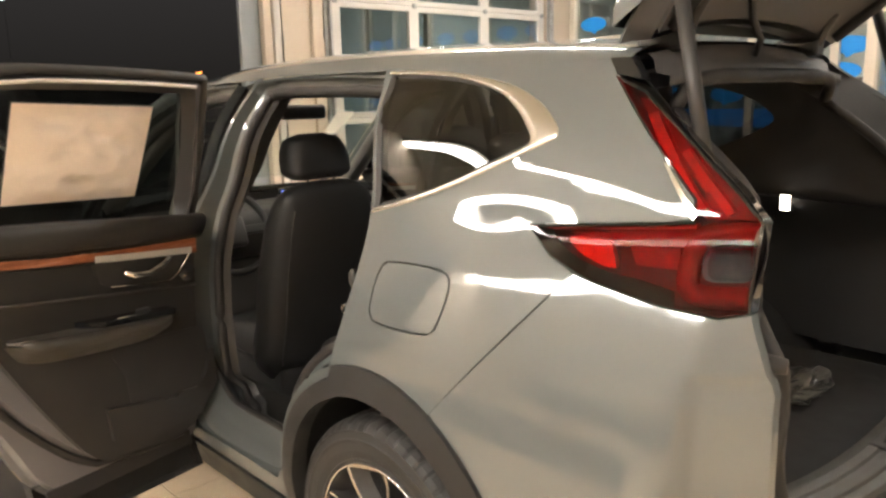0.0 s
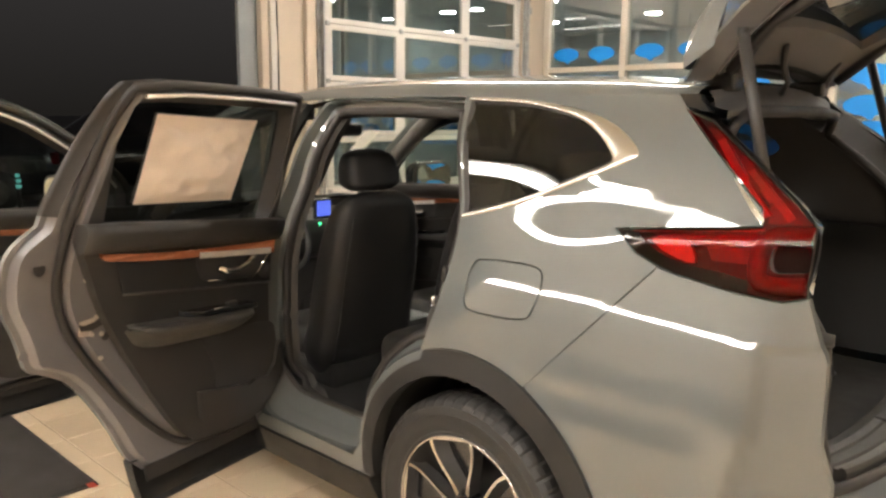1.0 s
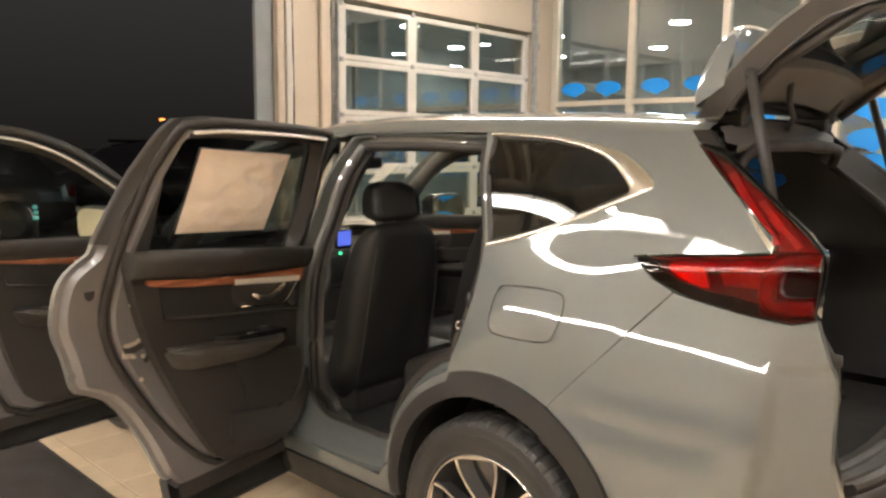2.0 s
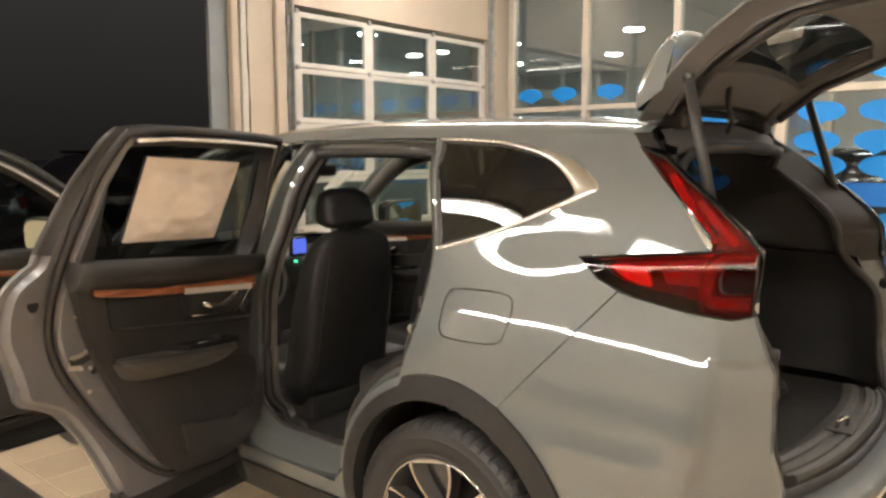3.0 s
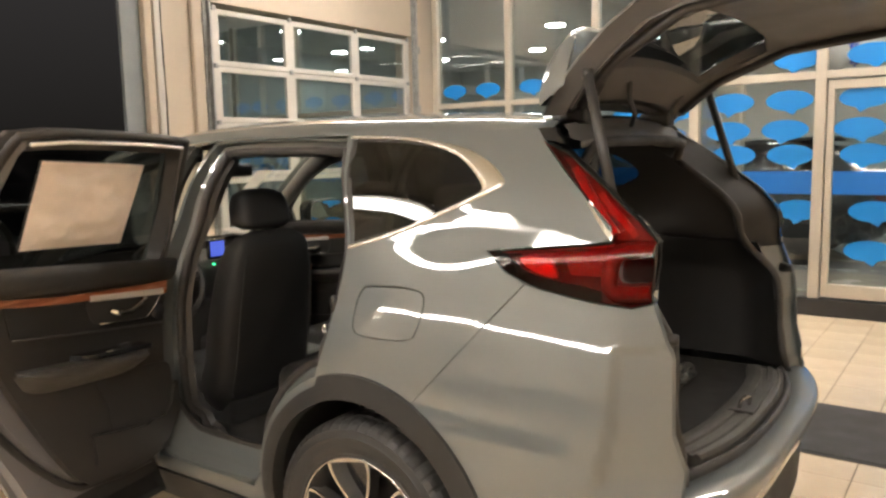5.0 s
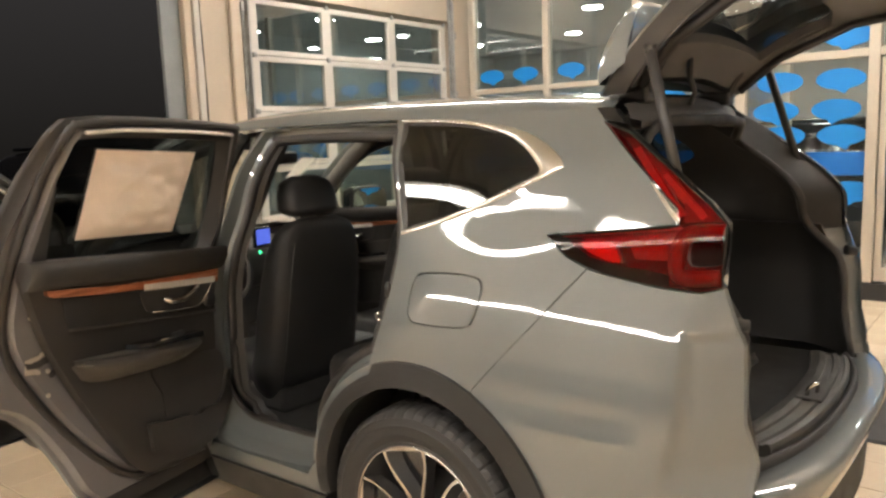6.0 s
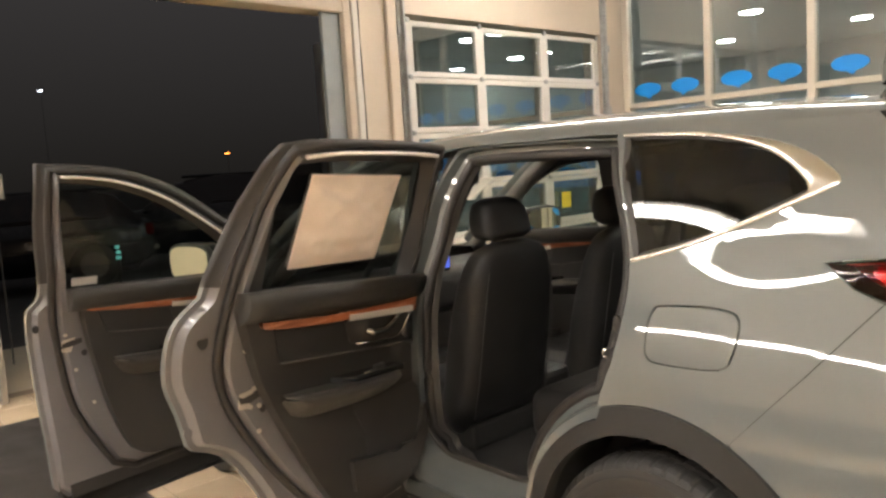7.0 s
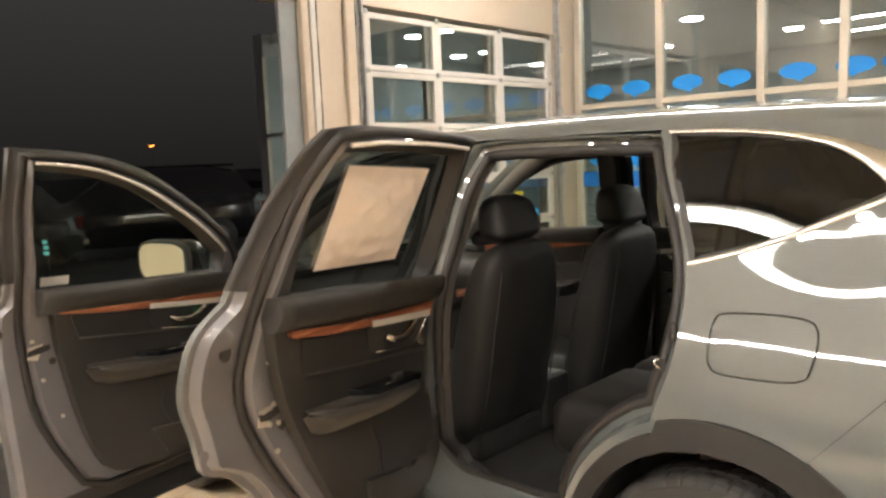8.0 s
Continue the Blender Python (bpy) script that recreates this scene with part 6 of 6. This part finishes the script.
for s in (-1, 1):
    zs = [0.66 + i * (1.60 - 0.66) / 26 for i in range(27)]
    # beside the lamp the black jamb reaches further in and forward
    deep = lambda z: ramp((z - 1.02) / 0.22)
    for lo, hi, mat, lab in ((0.66, 1.145, PAINT, "painted grey tailgate jamb"), (1.145, 1.60, CLAD, "black jamb behind the lamp")):
        bm = bmesh.new()
        zz = [lo + i * (hi - lo) / 14 for i in range(15)]
        rows = [[bm.verts.new(opening_pt(z, s) + Vector((dx - ex * deep(z), s * (-dy - ey * deep(z)), 0))) for dx, ex, dy, ey in ((0.0, 0, 0, 0), (-0.006, 0, 0.012, 0), (-0.030, 0.015, 0.048, 0.03), (-0.045, 0.055, 0.075, 0.08), (-0.050, 0.075, 0.115, 0.08))] for z in zz]
        for p, q in zip(rows[:-1], rows[1:]):
            for i in range(4):
                bm.faces.new((p[i], p[i + 1], q[i + 1], q[i])).smooth = i > 0
        raw("tail_jamb", bm, mat, suv, lab)
    bm = bmesh.new()
    sweep(bm, [opening_pt(z, s) + Vector((-0.040 - 0.075 * deep(z), -s * (0.122 + 0.08 * deep(z)), 0)) for z in zs if z < 1.50], 0.016, 6)
    part("tail_seal", bm, SEAL, suv, "black rubber tailgate seal", True)
    part("bump_stop", rod(bmesh.new(), opening_pt(1.06, s) + Vector((-0.03, -s * 0.05, 0)), opening_pt(1.06, s) + Vector((0.012, -s * 0.06, 0)), 0.02, 0.014), SEAL, suv, "round rubber buffer", True)
    # inner side trim of the luggage space: pale plastic round the window, black below
    wall = lambda push: (lambda x, z: (x, s * max(0.30, half(x, min(z, 1.60)) - 0.14 - push - 0.05 * deep(z) * ramp((x - 0.40) / 0.3) - 0.010 * math.sin(x * 14)), z))
    up_line = [(opening_pt(z, s).x - 0.125, z) for z in (1.17, 1.24, 1.30, 1.36, 1.42, 1.48, 1.54, 1.585)]
    pane = curve([(0.03, 1.285), (0.08, 1.300), (0.20, 1.343), (0.335, 1.402), (0.378, 1.432), (0.352, 1.470), (0.29, 1.508), (0.20, 1.535), (0.03, 1.555)], 3, True)
    raw("luggage_side_trim", sheet([(-0.02, 1.17)] + up_line + [(-0.02, 1.585)], wall(0.0), 0.04, (pane,), 0.03, (0, s, 0)), LUGGAGE, suv, "brown-grey upper luggage trim")
    low_line = [(opening_pt(z, s).x - 0.055, z) for z in (0.67, 0.76, 0.85, 0.94, 1.03, 1.10, 1.168)]
    raw("luggage_side_trim", sheet([(-0.02, 0.67)] + low_line + [(-0.02, 1.168)], wall(0.022), 0.04, (), 0.02, (0, s, 0)), CLAD, suv, "black lower luggage trim")
    if s > 0:
        lamp = new("luggage_lamp"); lamp.parent = suv
        tagged(lamp, "small lit luggage lamp in the side trim")
        y = wall(0.022)(0.388, 1.147)[1]
        boxed("frame", 0.366, 0.410, y - 0.006, y + 0.02, 1.116, 1.178, TRIM, lamp, "black lamp frame", 0.004)
        boxed("lens", 0.372, 0.404, y - 0.010, y + 0.0, 1.122, 1.172, LAMP_ON, lamp, "lit warm white lens", 0.003)

# header over the tail opening, with hinge arms and a cable
bm = bmesh.new()
rows = []
for j in range(-14, 15):
    y = 0.47 * j / 14
    k = 0.030 * (y / 0.47) ** 2
    rows.append([bm.verts.new((x, y, z - k)) for x, z in ((0.545, 1.640), (0.560, 1.625), (0.565, 1.600), (0.60, 1.592), (0.60, 1.570), (0.52, 1.560), (0.44, 1.585))])
for p, q in zip(rows[:-1], rows[1:]):
    for i in range(6):
        bm.faces.new((p[i], p[i + 1], q[i + 1], q[i])).smooth = True
raw("tail_header", bm, GATE_TRIM, suv, "dark grey header over the tail opening")
bm = bmesh.new()
corner = opening_pt(1.49, 1) + Vector((-0.115, -0.202, 0))
sweep(bm, [(0.60 - (0.60 - corner.x) * abs(j / 14) ** 5 + 0.02 * (1 - (j / 14) ** 2), corner.y * math.sin(math.pi / 2 * j / 14), 1.562 - (1.562 - corner.z) * abs(j / 14) ** 5) for j in range(-14, 15)], 0.017, 8)
part("tail_seal", bm, SEAL, suv, "black rubber tailgate seal", True)
for s in (-1, 1):
    bm = sweep(bmesh.new(), [(0.53, s * 0.36, 1.622), (0.575, s * 0.36, 1.650), (0.590, s * 0.36, 1.690), (0.615, s * 0.36, 1.730)], 0.018, 8, squash=0.6)
    part("hinge_arm", bm, TRIM, suv, "black hinge arm", True)
bm = sweep(bmesh.new(), [(0.57, -0.02, 1.615), (0.60, -0.06, 1.65), (0.605, -0.12, 1.69), (0.625, -0.17, 1.745)], 0.009, 8)
part("cable", bm, TRIM, suv, "black cable sleeve", True)
boxed("luggage_floor", 0.02, 0.90, -0.60, 0.60, 0.64, 0.672, CARPET, suv, "dark luggage carpet")


def sill_run(name, prof, half_w, mat, label, smooth=()):
    """A moulding that follows the rear edge of the load floor."""
    bm = bmesh.new()
    rows = []
    for j in range(-20, 21):
        y = half_w * j / 20
        rows.append([bm.verts.new((sill_x(y) + dx, y, z)) for dx, z in prof])
    for a, b in zip(rows[:-1], rows[1:]):
        for i in range(len(prof) - 1):
            bm.faces.new((a[i], a[i + 1], b[i + 1], b[i])).smooth = i in smooth
    bm.faces.new(rows[0]); bm.faces.new(rows[-1][::-1])
    raw(name, bm, mat, suv, label)


SCUFF = surface("scuff_plate_plastic", (0.052, 0.048, 0.042), 0.45, 0, 0.1, 8, 0.4, 600)
sill_run("scuff_plate", ((-0.205, 0.660), (-0.198, 0.702), (-0.170, 0.706), (-0.150, 0.704), (-0.146, 0.697), (-0.128, 0.696), (-0.124, 0.704), (-0.108, 0.704), (-0.104, 0.697), (-0.092, 0.696), (-0.088, 0.703), (-0.078, 0.701), (-0.072, 0.690), (-0.072, 0.665)), 0.49, SCUFF, "ribbed dark load sill plate")
sill_run("sill_lip", ((-0.074, 0.668), (-0.062, 0.684), (-0.052, 0.684), (-0.046, 0.662), (-0.046, 0.63)), 0.60, SEAL, "black rubber sill lip", (0, 1, 2))
latch = new("latch"); latch.parent = suv
tagged(latch, "steel tailgate latch loop in a recess")
boxed("recess", 0.925, 1.005, -0.085, 0.015, 0.700, 0.709, TRIM, latch, "black recess", 0.004)
part("loop", sweep(bmesh.new(), [(0.955, -0.055, 0.706), (0.960, -0.055, 0.730), (0.972, -0.045, 0.742), (0.980, -0.025, 0.742), (0.978, -0.012, 0.730), (0.975, -0.012, 0.706)], 0.0065, 8), CHROME, latch, "bright steel loop", True)


# ---- cabin ----
boxed("cabin_floor", -2.15, 0.05, -0.74, 0.74, 0.34, 0.40, CARPET, suv, "dark carpeted floor", 0.02)
boxed("firewall", -2.2, -2.12, -0.72, 0.72, 0.34, 1.05, TRIM, suv, "black footwell wall")


def cushion(bm, x0, x1, y0, y1, z0, z1, bev, m=None):
    return box(bm, x0, x1, y0, y1, z0, z1, bev, 4, m)


def loft(bm, secs, n=28, power=0.6):
    """Rounded sections (x, y, z, half depth, half width) joined into one padded shape."""
    rows = []
    for x, y, z, dx, dy in secs:
        row = []
        for i in range(n):
            a = 2 * math.pi * i / n
            c, q = math.cos(a), math.sin(a)
            row.append(bm.verts.new((x + dx * math.copysign(abs(c) ** power, c), y + dy * math.copysign(abs(q) ** power, q), z)))
        rows.append(row)
    for a, b in zip(rows[:-1], rows[1:]):
        for i in range(n):
            bm.faces.new((a[i], a[(i + 1) % n], b[(i + 1) % n], b[i])).smooth = True
    bm.faces.new(rows[0]).smooth = True
    bm.faces.new(rows[-1][::-1]).smooth = True
    bmesh.ops.recalc_face_normals(bm, faces=bm.faces)
    return bm


def front_seat(y):
    seat = new("front_seat"); seat.parent = suv
    tagged(seat, "black leather front seat")
    seat.location = (-1.04, y, 0)
    part("seat_cushion", cushion(bmesh.new(), -0.42, 0.08, -0.215, 0.235, 0.50, 0.64, 0.06), LEATHER, seat, "", True)
    keys = (0.44, 0.50, 0.70, 0.90, 1.02, 1.10, 1.16, 1.20, 1.225)
    wide = (0.19, 0.238, 0.250, 0.247, 0.236, 0.222, 0.200, 0.165, 0.10)
    deep = (0.05, 0.085, 0.105, 0.100, 0.092, 0.082, 0.070, 0.054, 0.02)
    zs = [0.44 + (1.225 - 0.44) * k / 34 for k in range(35)]
    raw("backrest", loft(bmesh.new(), [(-0.045 + 0.155 * (z - 0.44) / 0.78, 0, z, spline(keys, deep, z), spline(keys, wide, z)) for z in zs]), LEATHER, seat, "black leather backrest")
    # piping down the back's edge
    for q in (-1, 1):
        part("seam", sweep(bmesh.new(), [(-0.045 + 0.155 * (z - 0.44) / 0.78 + spline(keys, deep, z) * 0.96, q * spline(keys, wide, z) * 0.80, z) for z in zs[4:-4]], 0.003, 5), TRIM, seat, "stitched seam", True)
    kz = (1.235, 1.25, 1.29, 1.33, 1.36, 1.385, 1.40)
    kw = (0.100, 0.126, 0.137, 0.134, 0.124, 0.102, 0.06)
    kd = (0.040, 0.062, 0.068, 0.064, 0.058, 0.045, 0.02)
    raw("headrest", loft(bmesh.new(), [(0.098 - 0.16 * (z - 1.235), -0.022, z, spline(kz, kd, z), spline(kz, kw, z)) for z in [1.235 + 0.165 * k / 16 for k in range(17)]]), LEATHER, seat, "black leather headrest")
    for dy in (-0.06, 0.06):
        part("headrest_post", rod(bmesh.new(), (0.085, dy, 1.16), (0.090, dy, 1.26), 0.007), CHROME, seat, "chrome headrest post", True)
    boxed("seat_base", -0.38, 0.06, -0.20, 0.20, 0.40, 0.51, CARPET, seat, "black seat base", 0.02)
    return seat


front_seat(-0.31)
front_seat(0.36).location.x = -0.95
bench = new("rear_seat"); bench.parent = suv
tagged(bench, "black leather rear bench seat")
for y0, y1 in ((-0.62, -0.10), (-0.10, 0.12), (0.12, 0.62)):
    part("seat_cushion", cushion(bmesh.new(), -0.605, 0.02, y0 + 0.004, y1 - 0.004, 0.56, 0.755, 0.06), LEATHER, bench, "", True)
    part("backrest", cushion(bmesh.new(), -0.10, 0.05, y0 + 0.004, y1 - 0.004, 0.0, 0.62, 0.05, Matrix.Translation((0, 0, 0.66)) @ Matrix.Rotation(math.radians(16), 4, "Y")), LEATHER, bench, "", True)
for y in (-0.37, 0.02, 0.37):
    part("headrest", cushion(bmesh.new(), 0.07, 0.18, y - 0.13, y + 0.13, 1.27, 1.43 if y != 0.02 else 1.36, 0.045), LEATHER, bench, "black leather headrest", True)
    for dy in (-0.05, 0.05):
        part("headrest_post", rod(bmesh.new(), (0.10, y + dy, 1.2), (0.12, y + dy, 1.3), 0.007), CHROME, bench, "chrome headrest post", True)
dash = new("dashboard"); dash.parent = suv
tagged(dash, "dark dashboard with a lit blue screen")
part("dash_top", cushion(bmesh.new(), -2.12, -1.68, -0.70, 0.70, 0.80, 1.02, 0.07), PANEL, dash, "", True)
boxed("dash_lower", -2.05, -1.72, -0.66, 0.66, 0.52, 0.82, PANEL, dash, "", 0.03)
boxed("wood_strip", -1.685, -1.668, 0.16, 0.66, 0.86, 0.90, WOOD, dash, "reddish wood trim strip", 0.006)
boxed("screen", -1.70, -1.672, -0.060, 0.045, 1.010, 1.115, ALLOY_DARK, dash, "black screen housing", 0.01)
boxed("screen_picture", -1.6715, -1.669, -0.050, 0.035, 1.028, 1.104, SCREEN, dash, "lit blue display")
boxed("indicator", -1.668, -1.662, -0.045, -0.033, 0.985, 0.994, GREEN_LED, dash, "small green light")
boxed("console", -1.75, -0.98, -0.11, 0.11, 0.40, 0.62, TRIM, suv, "black centre console", 0.03)
wheel_ob = new("steering_wheel"); wheel_ob.parent = suv
tagged(wheel_ob, "black steering wheel")
MW = Matrix.Translation((-1.58, -0.37, 0.96)) @ Matrix.Rotation(math.radians(65), 4, "Y")
part("rim", sweep(bmesh.new(), [MW @ Vector((0.185 * math.cos(a), 0.185 * math.sin(a), 0)) for a in [2 * math.pi * i / 32 for i in range(32)]], 0.016, 8, True), LEATHER, wheel_ob, "", True)
bm = bmesh.new()
box(bm, -0.07, 0.07, -0.07, 0.07, -0.03, 0.02, 0.02, 2, MW)
box(bm, -0.02, 0.02, -0.18, 0.18, -0.012, 0.008, 0.006, 2, MW)
part("hub", bm, TRIM, wheel_ob, "", True)
part("interior_mirror", cushion(bmesh.new(), -1.53, -1.49, -0.13, 0.11, 1.435, 1.50, 0.02), TRIM, suv, "black rear-view mirror", True)
bm = bmesh.new()
tag = [Vector(p) for p in ((-1.698, 0.312, 1.459), (-1.705, 0.422, 1.455), (-1.893, 0.453, 1.337), (-1.883, 0.345, 1.343))]
bm.faces.new([bm.verts.new(p) for p in tag])
part("window_sticker", bm, THIN_PAPER, suv, "pale printed sheet inside the windscreen")


# door mirrors
def door_mirror(M, s):
    mir = new("door_mirror"); mir.parent = suv
    tagged(mir, "grey door mirror")
    bm = box(bmesh.new(), -2.03, -1.90, s * 0.885 if s > 0 else -1.21, 1.21 if s > 0 else -0.885, 1.07, 1.255, 0.064, 5)
    bm.transform(M)
    part("shell", bm, ALLOY_DARK, mir, "gloss black mirror shell", True)
    def oval(x, grow):
        out = []
        for k in range(40):
            a = 2 * math.pi * k / 40
            c, q = math.cos(a), math.sin(a)
            out.append((x, s * 1.045 + (0.146 + grow) * math.copysign(abs(c) ** 0.55, c), 1.1625 + (0.078 + grow) * math.copysign(abs(q) ** 0.55, q)))
        return out
    bm = bmesh.new()
    a, b = [bm.verts.new(p) for p in oval(-1.896, 0.0)], [bm.verts.new(p) for p in oval(-1.902, 0.002)]
    bm.faces.new(a)
    for k in range(40):
        bm.faces.new((a[k], a[(k + 1) % 40], b[(k + 1) % 40], b[k]))
    bm.transform(M)
    part("mirror_glass", bm, MIRROR, mir, "mirror glass")
    bm = bmesh.new()
    a, b = [bm.verts.new(p) for p in oval(-1.8985, 0.011)], [bm.verts.new(p) for p in oval(-1.925, 0.014)]
    bm.faces.new(a)
    for k in range(40):
        bm.faces.new((a[k], a[(k + 1) % 40], b[(k + 1) % 40], b[k]))
    bm.transform(M)
    part("mirror_rim", bm, TRIM, mir, "black rim round the mirror glass")
    bm = box(bmesh.new(), -1.99, -1.93, min(s * 0.78, s * 0.95), max(s * 0.78, s * 0.95), 1.08, 1.115, 0.012, 2)
    bm.transform(M)
    part("stalk", bm, TRIM, mir, "black mirror foot", True)


door_mirror(MF, -1)
door_mirror(Matrix.Identity(4), 1)


# crumpled clear bag on the luggage floor
BAG = (0.625, 0.14)
bm = bmesh.new()
bmesh.ops.create_icosphere(bm, subdivisions=4, radius=1.0)
for v in bm.verts:
    p = v.co.copy()
    k = 1 + 0.55 * noise.noise(p * 2.1) - 0.35 * abs(noise.noise(p * 4.3)) + 0.12 * noise.noise(p * 9)
    v.co = Vector((BAG[0] + p.x * k * 0.10, BAG[1] + p.y * k * 0.17, 0.672 + max(0.0, (p.z + 0.75) * k * 0.040)))
tagged(part("plastic_bag", bm, FILM), "crumpled clear plastic bag on the luggage floor", "bag")


# ---- floor: grout bed, tiles, mats ----
P12 = 0.3035
FX, FY = -1.305, -0.845                                # a crossing of joints
tagged(boxed("floor", WX - 0.3, EX + 0.3, SY - 0.3, WY + 0.16, -0.06, -0.004, GROUT), "cream square floor tiles with thin joints", "floor", kind="structure")
floor = bpy.data.objects["floor"]
bm = box(bmesh.new(), 0.0026, P12 - 0.0026, 0.0026, P12 - 0.0026, -0.010, 0.0)
tile_mesh = bpy.data.meshes.new("tile")
bmesh.ops.bevel(bm, geom=[e for e in bm.edges if all(v.co.z > -0.001 for v in e.verts)], offset=0.0015, segments=1, affect="EDGES")
bm.to_mesh(tile_mesh); bm.free()
tile_mesh.materials.append(TILE)
verts, faces = [], []
base_v = [v.co.copy() for v in tile_mesh.vertices]
base_f = [tuple(p.vertices) for p in tile_mesh.polygons]
rng = random.Random(4)
for i in range(-13, 27):
    for j in range(-33, 25):
        x, y = FX + i * P12, FY + j * P12
        if x < WX - 0.25 or y > WY - 0.05 or x > EX:
            continue
        if (x > VX and y > VY - 0.1):
            continue
        near = (-3.2 < x < -0.7 and -2.2 < y < -0.5) or (0.0 < x < 2.2 and 1.2 < y < 5.0)
        z = rng.uniform(-0.0006, 0.0006)
        if near:
            ob = new("tile", tile_mesh)
            ob.location = (x, y, z)
            ob.parent = floor
        else:
            o = len(verts)
            verts += [v + Vector((x, y, z)) for v in base_v]
            faces += [tuple(o + k for k in f) for f in base_f]
me = bpy.data.meshes.new("tiles")
me.from_pydata(verts, [], faces)
rest = link("tiles", me, TILE, floor)
tagged(rest, kind="stuff")


def mat(x0, x1, y0, y1, label):
    t = tagged(new("floor_mat"), label, "floor mat", "floor mats")
    t.location = (0, 0, 0)
    boxed("mat_top", x0 + 0.02, x1 - 0.02, y0 + 0.02, y1 - 0.02, 0.0, 0.009, MAT_RUBBER, t, "", 0.003)
    boxed("border", x0, x1, y0, y1, 0.0, 0.005, SEAL, t, "black rubber border", 0.002)


mat(-4.52, -1.65, -3.0, -1.23, "long black rubber mat beside the car")
tagged(boxed("mat_tag", -1.675, -1.625, -1.275, -1.245, 0.0092, 0.0105, surface("red_rubber_tag", (0.42, 0.05, 0.02), 0.5, 0, 0.05, 9), label="", bevel=0.0004), "small red maker tag on the corner of the mat", "tag")
mat(-2.2, 5.0, 1.51, 2.36, "black rubber mat along the bay floor")
# out of view; added so that the lower flank mirrors a dark floor patch
mat(-3.4, 0.3, -5.8, -3.2, "wide black rubber mat over the next bay")
